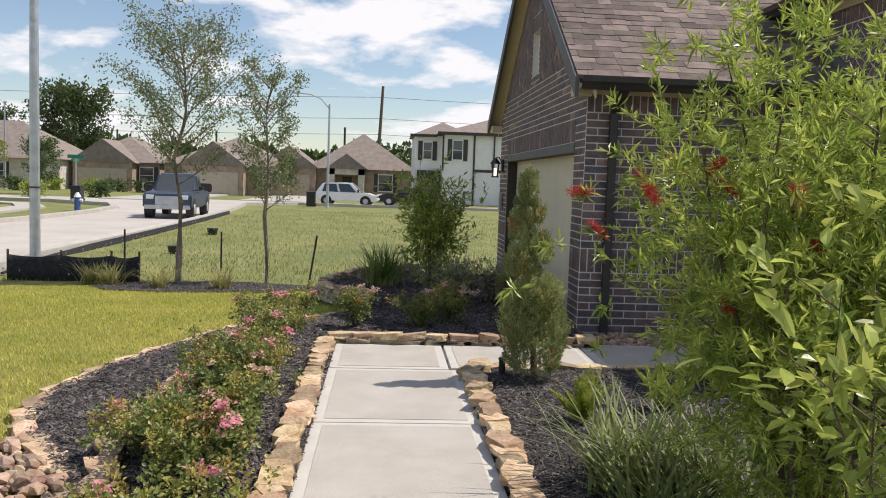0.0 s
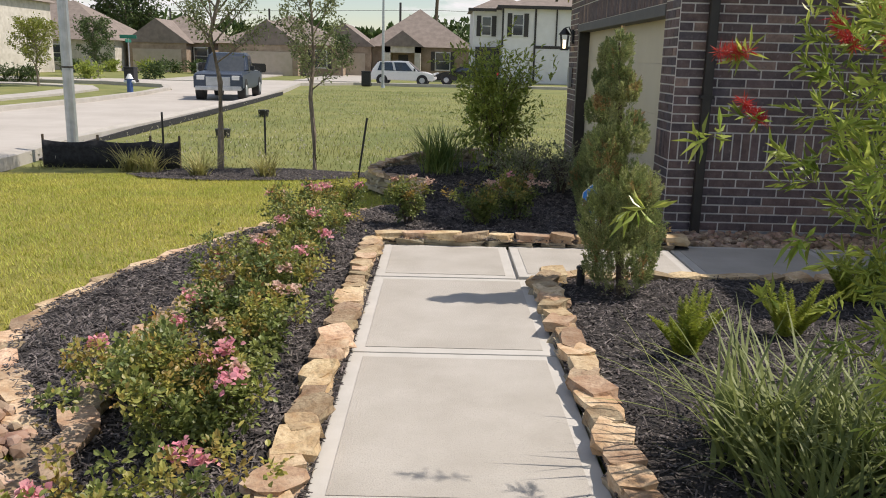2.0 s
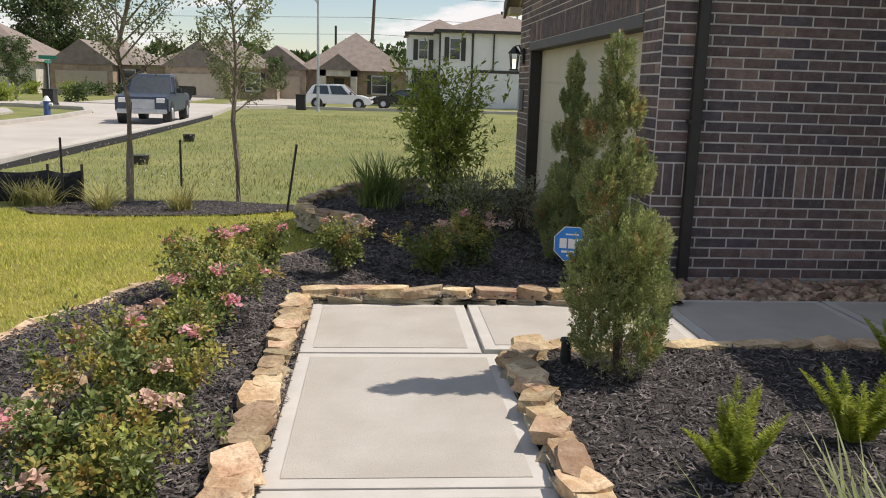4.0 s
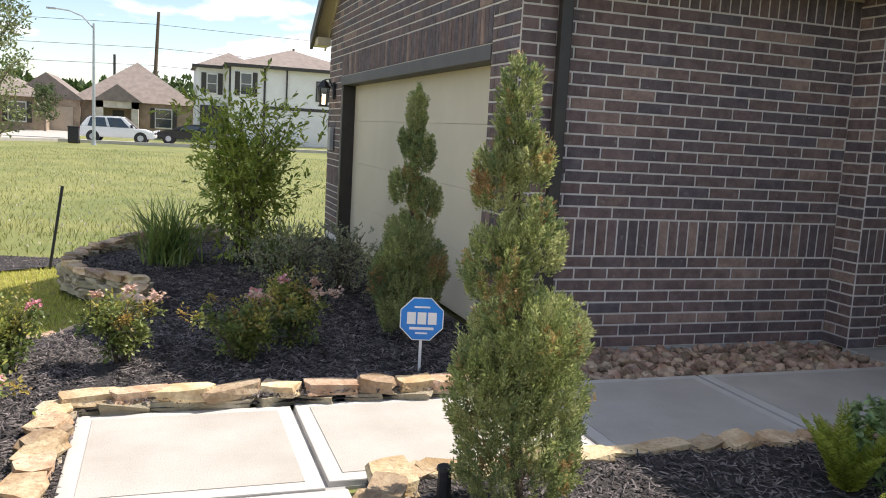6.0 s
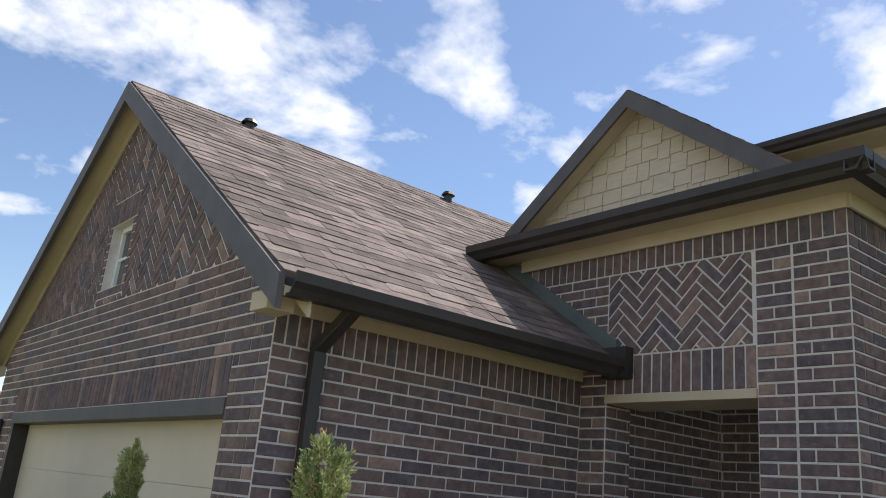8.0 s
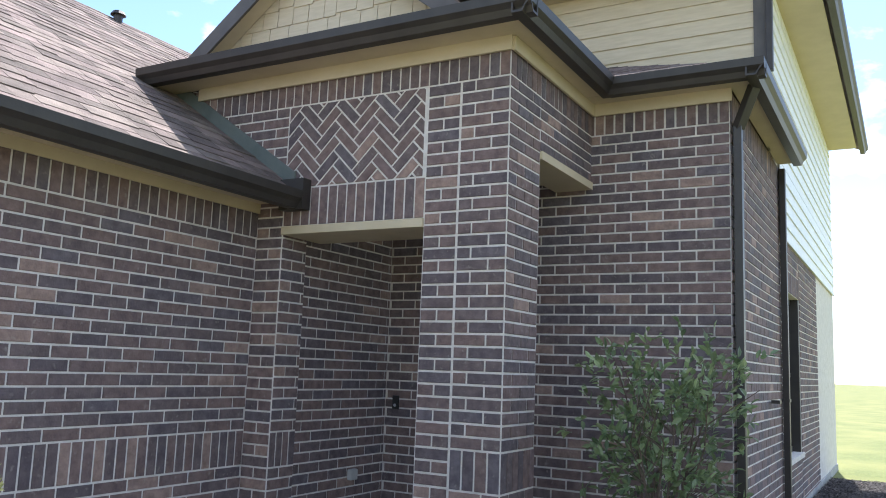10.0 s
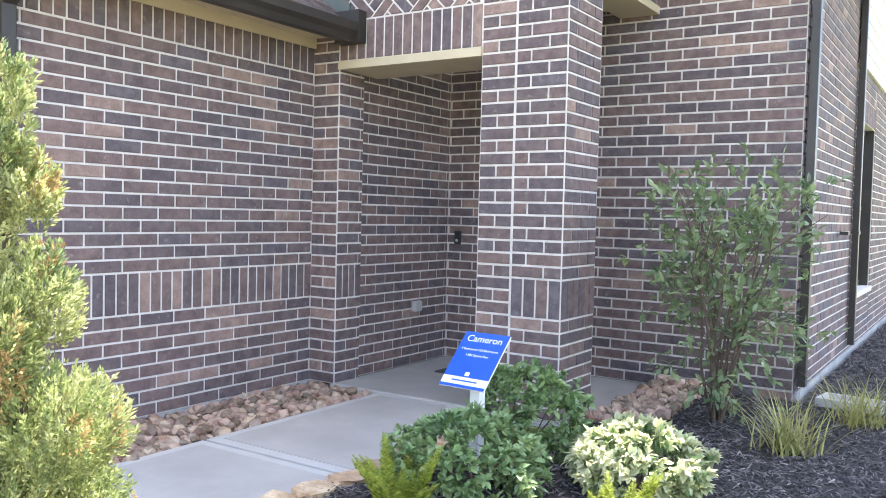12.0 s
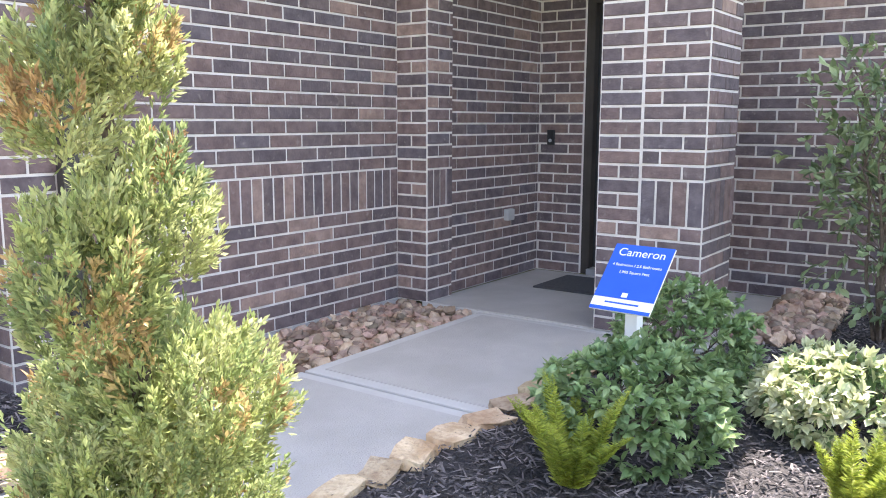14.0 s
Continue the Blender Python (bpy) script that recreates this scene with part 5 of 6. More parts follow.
def shrub(name, x, y, h, r, n, lf, lw, material, label, seed, nst=9, clump=5, droop=0.15, sr=0.012, z=None, rosette=False):
    """An open shrub: stems, and leaves in sprays along the twigs or in rosettes at their tips."""
    th = empty(name, x, y, bed_z(x, y) if z is None else z, label, "shrub")
    tips = stems(nst, h * 0.92, r * 0.8, sr, seed, 0.25, th)
    T = np.array([t[:] for t in tips if t.z > h * 0.12])
    C = T[RNG.integers(0, len(T), n)] + RNG.normal(0, 1, (n, 3)) * (r * 0.22, r * 0.22, h * 0.08)
    C = C[C[:, 2] > 0.04]
    PP = np.repeat(C, clump, 0)
    ax = C - (0, 0, h * 0.35)
    ax /= np.linalg.norm(ax, axis=1, keepdims=True)
    along = np.tile(np.linspace(0, 1, clump), len(C))[:, None]
    A = np.repeat(ax + RNG.normal(0, 0.5, ax.shape), clump, 0)
    if rosette:
        PP = PP + A * along * lf * 0.9
        D = A * (0.15 + 0.8 * along) + RNG.normal(0, 0.75, PP.shape)
    else:
        PP = PP + A * along * lf * 1.2
        D = A * 0.7 + RNG.normal(0, 0.6, PP.shape)
    leaf_part("foliage", PP, D, lf, lw, material, th, droop=droop, broad=lw > 0.012 and z is None)
    return th, C


bb, C = shrub("bottlebrush_shrub", 1.96, 3.34, 2.38, 0.84, 2300, 0.062, 0.0118, L_BOTTLE, "tall bottlebrush shrub with red brush flowers", 31, 16, 15, sr=0.016, rosette=True)
order = np.argsort(C[:, 0] * 0.8 + np.abs(C[:, 2] - 1.55) * 0.9 + RNG.normal(0, 0.25, len(C)))
for k in order[:34:3]:
    a = RNG.normal(0, 0.5, 3) + (-0.4, 0, 0.5)
    a /= np.linalg.norm(a)
    m = 260
    s = RNG.uniform(0, 0.10, (m, 1))
    o = RNG.normal(size=(m, 3))
    leaf_part("flower_spike", C[k] + a * s, o, 0.034, 0.003, RED, bb, "red bottlebrush flower spike", 0.0)
shrub("broadleaf_shrub", 1.64, 2.15, 1.42, 0.30, 105, 0.085, 0.036, L_BOTTLE, "leafy light green broadleaf shrub by the walk", 32, 8, 5, sr=0.008)
shrub("garden_bush", 0.93, 12.1, 1.62, 0.54, 1000, 0.075, 0.026, L_BUSH, "airy light green bush in the raised bed", 33, 12, 6)
shrub("grey_shrub", 1.15, 10.6, 0.60, 0.42, 420, 0.034, 0.014, L_GREY, "sparse grey-green shrub in mulch", 34, 9, 5)
shrub("grey_shrub", 1.65, 10.9, 0.66, 0.40, 420, 0.034, 0.014, L_GREY, "sparse grey-green shrub in mulch", 35, 9, 5)
shrub("grey_shrub", 1.9, 10.2, 0.52, 0.34, 260, 0.030, 0.012, L_GREY, "sparse grey-green shrub in mulch", 36, 9, 5)
shrub("wall_shrub", 5.62, 5.98, 1.66, 0.58, 330, 0.075, 0.034, L_WALL, "open glossy green shrub against the brick", 37, 13, 6)


def tree(x, y, h, r, n, material, label, seed, trunk=0.045, lf=0.05, start=0.35, category="tree"):
    th = empty("tree", x, y, float(ground_z(x, y)), label, category)
    rnd = random.Random(seed)
    pts = [Vector((rnd.uniform(-0.03, 0.03) * k, rnd.uniform(-0.03, 0.03) * k, -0.05 + h * 0.95 * k / 6)) for k in range(7)]
    bm = tube(pts, [trunk * (1 - 0.13 * k) for k in range(7)], 8)
    tips = []
    for k in range(26):
        s = start + (0.95 - start) * k / 26
        i = min(5, int(s * 6))
        p = pts[i].lerp(pts[i + 1], s * 6 - i)
        a = k * 2.4 + rnd.uniform(-0.4, 0.4)
        ln = r * (1.15 - abs(s - (start + 0.22)) * 1.1) * rnd.uniform(0.7, 1.1)
        q = p + Vector((math.cos(a) * ln, math.sin(a) * ln, ln * rnd.uniform(0.7, 1.25)))
        if q.z > h:
            q.z = h * rnd.uniform(0.93, 1)
        cyl(bm, p, q, trunk * 0.28, trunk * 0.06, 5)
        for e in (0.4, 0.6, 0.8, 1.0):
            c = p.lerp(q, e)
            w = c + Vector((rnd.uniform(-1, 1), rnd.uniform(-1, 1), rnd.uniform(0.0, 0.9))) * r * 0.26
            cyl(bm, c, w, trunk * 0.09, trunk * 0.03, 4)
            tips += [c, w, c.lerp(w, 0.5)]
    part("trunk", bm, BARK, th)
    T = np.array([t[:] for t in tips])
    C = T[RNG.integers(0, len(T), n)] + RNG.normal(0, r * 0.09, (n, 3))
    leaf_part("crown", C, RNG.normal(0, 1, C.shape) + (0, 0, 0.2), lf, lf * 0.5, material, th)
    return th


tree(-3.27, 14.66, 4.55, 0.95, 10000, L_TREE, "young oak with an airy grey-green crown", 5, 0.055, 0.055, 0.40)
tree(-1.79, 14.85, 3.9, 0.62, 5200, L_TREE, "slim young tree with sparse leaves", 6, 0.045, 0.055, 0.36)
tree(-21.5, 47.0, 3.4, 1.1, 3500, L_YEL, "small yellow-green street tree", 8, 0.08, 0.14, 0.3)
tree(-26.0, 66, 4.2, 1.3, 3000, L_FAR, "small dark street tree before a house", 9, 0.1, 0.2, 0.2)
tree(-9.3, 82, 4.0, 1.1, 1800, L_FAR, "small tree before a brick house", 10, 0.1, 0.2, 0.2)
tree(-36, 100, 11.0, 4.2, 7000, L_FAR, "large dark green tree behind the roofs", 11, 0.35, 0.5, 0.22)
tree(-52, 112, 9.0, 4.0, 5000, L_FAR, "dark green tree behind the roofs", 12, 0.35, 0.5, 0.22)


def far_woods():
    V, F, k = [], [], 0
    for i in range(75):
        x, y = -150 + i * 5 + RNG.uniform(-2, 2), 165 + RNG.uniform(-12, 25)
        r, h = RNG.uniform(4, 7), RNG.uniform(6, 10.5)
        P, D = blob(420, r, r, h * 0.5, 0.6)
        P += (x, y, h * 0.5 - 0.6)
        v, f = leaves(P, D + RNG.normal(0, 0.5, D.shape), 1.5, 1.1)
        V.append(v)
        F.append(f + k)
        k += len(v)
    tagged(raw("far_woods", np.concatenate(V), np.concatenate(F).tolist(), L_FAR), "line of dark green trees on the skyline", "woods", kind="stuff")


far_woods()

# lawn and field blades
q = scatter([(-7.5, 3.0), *LAWN_AREA[2:-2], (-7.5, 12.5)], 170000)
w = RNG.uniform(0, 1, len(q)) < np.clip(1.4 - (q[:, 0] ** 2 + (q[:, 1] - 5) ** 2) ** 0.5 / 16, 0.35, 1)
q = q[w]
V, F = blades(np.column_stack([q, ground_z(q[:, 0], q[:, 1]) - 0.005]), 0.05, 0.009, 0.9, 0.4, 1)
tagged(raw("lawn_grass", V, F, BLADE), "short clipped sunlit lawn grass", "grass", kind="stuff")
FLD = [(-6.2, 14.2), (-4.5, 14.6), (-2.4, 15.1), (-0.6, 14.6), (0.2, 14.2), (2.3, 15.4), (16, 18), (18, 50), (-7, 52), (-7.2, 36), (-7.0, 24), (-6.6, 17.5)]
q = scatter(FLD, 120000)
w = RNG.uniform(0, 1, len(q)) < np.clip(9 / (q[:, 1] - 5), 0, 1)
q = q[w]
V, F = blades(np.column_stack([q, ground_z(q[:, 0], q[:, 1]) - 0.03]), 0.13, 0.014, 0.9, 0.5, 2)
tagged(raw("field_grass", V, F, FBLADE), "uncut field grass with pale heads", "grass", kind="stuff")
q2 = q[RNG.uniform(0, 1, len(q)) < 0.10]
leaf_part("field_seed_heads", np.column_stack([q2, ground_z(q2[:, 0], q2[:, 1]) + RNG.uniform(0.08, 0.2, len(q2))]), RNG.normal(0, 0.4, (len(q2), 3)) + (0, 0, 1), 0.05, 0.035, mat("seed_head", (0.45, 0.42, 0.30), (0.55, 0.52, 0.42), rough=0.9, thin=0.3), None)
tagged(bpy.data.objects["field_seed_heads"], "pale clover heads in the field grass", "grass", kind="stuff")


# ---- signs in the beds ----
def text_on(parent, body, size, m, material, name="lettering"):
    c = bpy.data.curves.new(name, "FONT")
    c.body, c.size, c.align_x, c.align_y, c.extrude = body, size, "CENTER", "CENTER", 0.0006
    o = new(name, c)
    me = bpy.data.meshes.new_from_object(o)
    bpy.data.objects.remove(o)
    me.materials.append(material)
    ob = new(name, me)
    ob.parent = parent
    ob.matrix_basis = m
    return ob


def plan_sign():
    th = empty("plan_sign", 3.80, 6.68, bed_z(3.8, 6.68), "blue and white tilted sign on a white post", "sign", rz=-94)
    part("post", boxes((-0.028, 0.028, -0.028, 0.028, -0.05, 0.54), bevel=0.004), WHITE, th)
    M = pose(0, -0.03, 0.56, 46, 0, 0) @ Matrix.Scale(1.08, 4)
    b = bmesh.new()
    box(b, -0.125, 0.125, -0.155, 0.155, -0.008, 0.0, bevel=0.002, m=M)
    board = part("board", b, WHITE, th)
    b = bmesh.new()
    box(b, -0.124, 0.124, -0.098, 0.154, 0.0, 0.0025, m=M)
    part("blue_face", b, BLUE, board)
    b = bmesh.new()
    box(b, -0.02, 0.02, -0.01, 0.03, -0.05, -0.008, m=M)
    part("bracket", b, WHITE, board)
    b = bmesh.new()
    box(b, -0.012, 0.012, -0.092, -0.072, 0.0028, 0.004, m=M)
    part("mark", b, WHITE, board)
    b = bmesh.new()
    box(b, -0.07, 0.07, -0.122, -0.115, 0.0004, 0.001, m=M)
    box(b, -0.124, 0.124, -0.155, -0.140, 0.0003, 0.001, m=M)
    part("small_print", b, BLUE, board)
    text_on(board, "Cameron", 0.052, M @ pose(0, 0.115, 0.0032), WHITE)
    text_on(board, "4 Bedrooms / 2.5 Bathrooms", 0.0175, M @ pose(0, 0.055, 0.0032), WHITE)
    text_on(board, "1,902 Square Feet", 0.0175, M @ pose(0, 0.022, 0.0032), WHITE)


plan_sign()


def yard_sign():
    th = empty("yard_sign", 1.60, 8.37, bed_z(1.6, 8.3) - 0.02, "blue octagonal yard sign on a thin white stake", "sign", rz=-14)
    part("stake", boxes((-0.008, 0.008, 0.003, 0.013, -0.03, 0.25)), WHITE, th)

    def octa(r, y0, y1):
        b = prism([(r * math.cos(math.pi / 8 + k * math.pi / 4), r * math.sin(math.pi / 8 + k * math.pi / 4)) for k in range(8)], y0, y1)
        bmesh.ops.transform(b, matrix=pose(0, 0, 0.33, 90), verts=b.verts)
        return b
    plate = part("plate", octa(0.135, -0.003, 0.002), WHITE, th)
    part("blue_face", octa(0.129, 0.0015, 0.0035), BLUE_L, plate)
    part("emblem", boxes((-0.085, -0.035, -0.0055, -0.0035, 0.30, 0.37), (-0.025, 0.025, -0.0055, -0.0035, 0.30, 0.37), (0.035, 0.085, -0.0055, -0.0035, 0.30, 0.37)), WHITE, plate, "white bars standing in for an emblem")
    for x, z0, z1 in ((0.045, 0.395, 0.405), (0.07, 0.268, 0.283), (0.035, 0.243, 0.252)):
        part("print_bar", boxes((-x, x, -0.005, -0.0034, z0, z1)), WHITE, plate)


yard_sign()
bl = empty("path_light", 1.22, 6.78, bed_z(1.22, 6.78), "short black landscape light in mulch", "garden light")
part("body", cyl(bmesh.new(), (0, 0, -0.05), (0, 0, 0.12), 0.03, 0.026, 12), BLACK, bl)
part("cap", cyl(bmesh.new(), (0, 0, 0.12), (0, 0, 0.135), 0.034, 0.03, 12), BLACK, bl)

# ---- street side ----
for x, y, a in ((-4.05, 14.3, 0), (-2.5, 14.45, 0), (-1.0, 13.85, 9)):
    st = empty("tree_stake", x, y, float(ground_z(x, y)), "thin black metal tree stake", "stake", "tree stakes")
    part("rod", cyl(bmesh.new(), (0, 0, -0.1), (math.sin(radians(a)) * 0.95, 0, 0.92), 0.016, None, 6), BLACK, st)


def silt_fence():
    pts = [(-6.05, 14.55), (-5.2, 14.6), (-4.4, 14.7), (-3.95, 14.75)]
    th = empty("silt_fence", -5, 14.6, float(ground_z(-5, 14.6)), "sagging black fabric silt fence on stakes", "silt fence")
    V, F = [], []
    n = 60
    for i in range(n + 1):
        s = i / n * 3
        k = min(2, int(s))
        x, y = (pts[k][j] + (pts[k + 1][j] - pts[k][j]) * (s - k) for j in (0, 1))
        for z in (-0.05, 0.15, 0.32, 0.44 - 0.04 * math.sin(math.pi * (s - k))):
            V.append((x + 5, y - 14.6 + 0.03 * noise.noise(Vector((x * 3, z * 5, 0))), z))
    for i in range(n):
        F += [(i * 4 + j, i * 4 + 4 + j, i * 4 + 5 + j, i * 4 + 1 + j) for j in range(3)]
    o = raw("fabric", V, F, FABRIC, th, smooth=True)
    so = o.modifiers.new("thick", "SOLIDIFY")
    so.thickness = 0.006
    for x, y in pts:
        part("post", cyl(bmesh.new(), (x + 5, y - 14.57, -0.1), (x + 5, y - 14.57, 0.52), 0.02, None, 6), BARK_D, th)


silt_fence()
th = empty("silt_fence", -6.9, 20, float(ground_z(-6.9, 20)), "low black silt fence along the kerb", "silt fence")
part("fabric", prism(ribbon([(0.3, -4.4), (-0.1, -2), (-0.35, 2), (-0.45, 9), (-0.6, 16), (-0.9, 24)], 0.05), -0.05, 0.11), FABRIC, th)
for x, y in ((-5.0, 21.5), (-5.6, 29)):
    pt = empty("nursery_pot", x, y, float(ground_z(x, y)), "black plastic nursery pot in the grass", "pot")
    b = bmesh.new()
    cyl(b, (0, 0, -0.02), (0, 0, 0.2), 0.15, 0.19, 16)
    part("pot", b, BLACK, pt)


def street_lamp(x, y, h, r, label, arm=1.8, rz=0):
    th = empty("street_lamp", x, y, float(ground_z(x, y)), label, "street lamp", "street lamps", rz=rz)
    part("pole", tube([(0, 0, -0.1), (0, 0, h * 0.5), (0, 0, h)], [r, r * 0.85, r * 0.6], 14), STEEL, th)
    part("base", cyl(bmesh.new(), (0, 0, -0.05), (0, 0, 0.14), r * 1.5, r * 1.25, 14), STEEL, th)
    part("arm", tube([(0, 0, h - 0.3), (-arm * 0.3, 0, h + 0.35), (-arm * 0.65, 0, h + 0.6), (-arm, 0, h + 0.65)], r * 0.4, 8), STEEL, th)
    part("lamp_head", boxes((-arm - 0.5, -arm, -0.13, 0.13, h + 0.6, h + 0.7), bevel=0.03), STEEL, th)
    part("band", cyl(bmesh.new(), (0, 0, 1.55), (0, 0, 1.58), r * 1.06, None, 14), WOOD_DARK, th)


street_lamp(-5.98, 15.5, 7.4, 0.092, "grey steel street lamp pole beside the silt fence", 1.8, 20)
street_lamp(-3.7, 57.5, 7.0, 0.10, "grey steel street lamp with curved arm", 2.0)
street_lamp(-34, 78, 7.9, 0.10, "grey steel street lamp with curved arm", 1.8)


def hydrant(x, y):
    th = empty("fire_hydrant", x, y, float(ground_z(x, y)), "silver and blue fire hydrant on the verge", "fire hydrant")
    part("barrel", cyl(bmesh.new(), (0, 0, 0), (0, 0, 0.65), 0.15, 0.14, 12), mat("hydrant_blue", (0.05, 0.10, 0.28), (0.07, 0.13, 0.34), rough=0.5), th)
    part("bonnet", cyl(bmesh.new(), (0, 0, 0.65), (0, 0, 0.88), 0.19, 0.07, 12), WHITE, th)
    part("outlet", cyl(bmesh.new(), (-0.26, 0, 0.5), (0.26, 0, 0.5), 0.08, None, 10), WHITE, th)


hydrant(-15.0, 42.7)


def bin_(x, y):
    th = empty("wheeled_bin", x, y, float(ground_z(x, y)), "dark wheeled rubbish bin at the kerb", "bin")
    part("body", boxes((-0.3, 0.3, -0.35, 0.35, 0.05, 0.95), bevel=0.04), BLACK, th)
    part("lid", boxes((-0.32, 0.32, -0.38, 0.38, 0.95, 1.02), bevel=0.02), BLACK, th)
    part("wheel", cyl(bmesh.new(), (-0.33, 0.3, 0.12), (0.33, 0.3, 0.12), 0.12, None, 12), ASPHALT, th)


bin_(-18.7, 53.0)
bin_(-4.9, 58.6)
ss = empty("street_sign", -20.4, 57.5, float(ground_z(-20, 57)), "green street name sign on a thin post", "street sign")
part("post", cyl(bmesh.new(), (0, 0, -0.1), (0, 0, 2.75), 0.035), STEEL, ss)
part("name_plate", boxes((-0.55, 0.55, -0.02, 0.02, 2.75, 2.98), bevel=0.01), mat("sign_green", (0.01, 0.16, 0.10), (0.015, 0.19, 0.12), rough=0.5), ss)
part("cross_plate", boxes((-0.02, 0.02, -0.5, 0.5, 2.5, 2.7), bevel=0.01), mat("sign_green_cross", (0.01, 0.15, 0.10), (0.015, 0.18, 0.12), rough=0.5), ss)
up_ = empty("utility_pole", -1.5, 150, -0.5, "tall dark leaning utility pole with wires", "utility pole")
part("pole", tube([(0, 0, 0), (0.8, 0, 18.5)], [0.35, 0.24], 8), BARK_D, up_)
for z, dx in ((17.5, 0), (13.5, 0), (10.5, 0)):
    pts = [(-150 + k * 15, 20 - k, z - 1.2 * math.sin(math.pi * ((k % 10) / 10))) for k in range(21)]
    part("wire", tube(pts, 0.035, 4), BLACK, up_)
up2 = empty("utility_pole", 21, 150, -0.5, "tall dark utility pole behind the roofs", "utility pole")
part("pole", tube([(0, 0, 0), (0.1, 0, 14.5)], [0.3, 0.2], 8), BARK_D, up2)

# ---- vehicles ----
TYRE = ASPHALT


def roof_pts(cab):
    top = max(p[1] for p in cab)
    return [p for p in cab if p[1] > top - 0.2]


def car(name, x, y, rz, paint, label, pickup=False, L=4.6, H=1.65, category="car"):
    th = empty(name, x, y, float(ground_z(x, y)) + 0.03, label, category, rz=rz)
    W = 0.95 if not pickup else 1.02
    if pickup:
        low = [(-L / 2, 0.45), (L / 2, 0.45), (L / 2, 1.05), (L / 2 - 0.25, 1.15), (0.75, 1.2), (-L / 2, 1.15)]
        cab = [(-0.75, 1.15), (1.05, 1.18), (0.45, H + 0.15), (-0.55, H + 0.18)]
    else:
        low = [(-L / 2, 0.35), (L / 2, 0.32), (L / 2, 0.72), (L / 2 - 0.7, 0.95), (-L / 2 + 0.05, 1.0), (-L / 2, 0.7)]
        cab = [(-L / 2 + 0.08, 0.97), (L / 2 - 1.1, 0.94), (0.40, H - 0.04), (-0.25, H), (-L / 2 + 0.55, H - 0.08)]

    def sec(prof, w, taper=1.0):
        b = bmesh.new()
        zs = [p[1] for p in prof]
        top = max(zs)
        a = [b.verts.new((px, w * (taper if pz == top or pz > top - 0.1 else 1), pz)) for px, pz in prof]
        c = [b.verts.new((px, -w * (taper if pz == top or pz > top - 0.1 else 1), pz)) for px, pz in prof]
        n = len(prof)
        for i in range(n):
            b.faces.new((a[i], a[(i + 1) % n], c[(i + 1) % n], c[i]))
        b.faces.new(a[::-1])
        b.faces.new(c)
        bmesh.ops.recalc_face_normals(b, faces=b.faces)
        bmesh.ops.bevel(b, geom=b.edges[:], offset=0.07, segments=2, affect="EDGES")
        return b
    part("body", sec(low, W), paint, th)
    part("cabin", sec(cab, W * 0.93, 0.84), paint, th)
    for k, (f0, f1) in enumerate(((0.06, 0.80), (-0.80, -0.06))):
        lo_z, hi_z = min(p[1] for p in cab) + 0.06, max(p[1] for p in cab) - 0.12
        xs0, xs1 = sorted(p[0] for p in cab)[0], sorted(p[0] for p in cab)[-1]
        xt0, xt1 = min(p[0] for p in roof_pts(cab)), max(p[0] for p in roof_pts(cab))
        def at(f, top):
            return (xt0 + xt1) / 2 + f * (xt1 - xt0) / 2 * 1.05 if top else (xs0 + xs1) / 2 + f * (xs1 - xs0) / 2 * 0.92
        for s in (-1, 1):
            b = bmesh.new()
            q = [(at(f0, False), lo_z, W * 0.935), (at(f1, False), lo_z, W * 0.935), (at(f1, True), hi_z, W * 0.83), (at(f0, True), hi_z, W * 0.83)]
            a_ = [b.verts.new((px, s * (w_ + 0.012), pz)) for px, pz, w_ in q]
            c_ = [b.verts.new((px, s * (w_ - 0.05), pz)) for px, pz, w_ in q]
            b.faces.new(a_)
            b.faces.new(c_[::-1])
            for i in range(4):
                b.faces.new((a_[i], a_[(i + 1) % 4], c_[(i + 1) % 4], c_[i]))
            bmesh.ops.recalc_face_normals(b, faces=b.faces)
            part("side_window", b, GLASS, th, "dark tinted window glass")
        (ax_, az_), (bx_, bz_) = ((xs1, lo_z - 0.02), (xt1, hi_z + 0.06)) if k == 0 else ((xs0, lo_z - 0.02), (xt0, hi_z + 0.06))
        sg = 1 if k == 0 else -1
        b = bmesh.new()
        q = [(ax_, az_, W * 0.80), (bx_, bz_, W * 0.70)]
        f_ = [b.verts.new((px + sg * 0.02, y_, pz)) for px, pz, y_ in ((q[0][0], q[0][1], -q[0][2]), (q[0][0], q[0][1], q[0][2]), (q[1][0], q[1][1], q[1][2]), (q[1][0], q[1][1], -q[1][2]))]
        g_ = [b.verts.new((v.co.x - sg * 0.08, v.co.y, v.co.z)) for v in f_]
        b.faces.new(f_)
        b.faces.new(g_[::-1])
        for i in range(4):
            b.faces.new((f_[i], f_[(i + 1) % 4], g_[(i + 1) % 4], g_[i]))
        bmesh.ops.recalc_face_normals(b, faces=b.faces)
        part("windscreen" if k == 0 else "rear_window", b, GLASS, th)
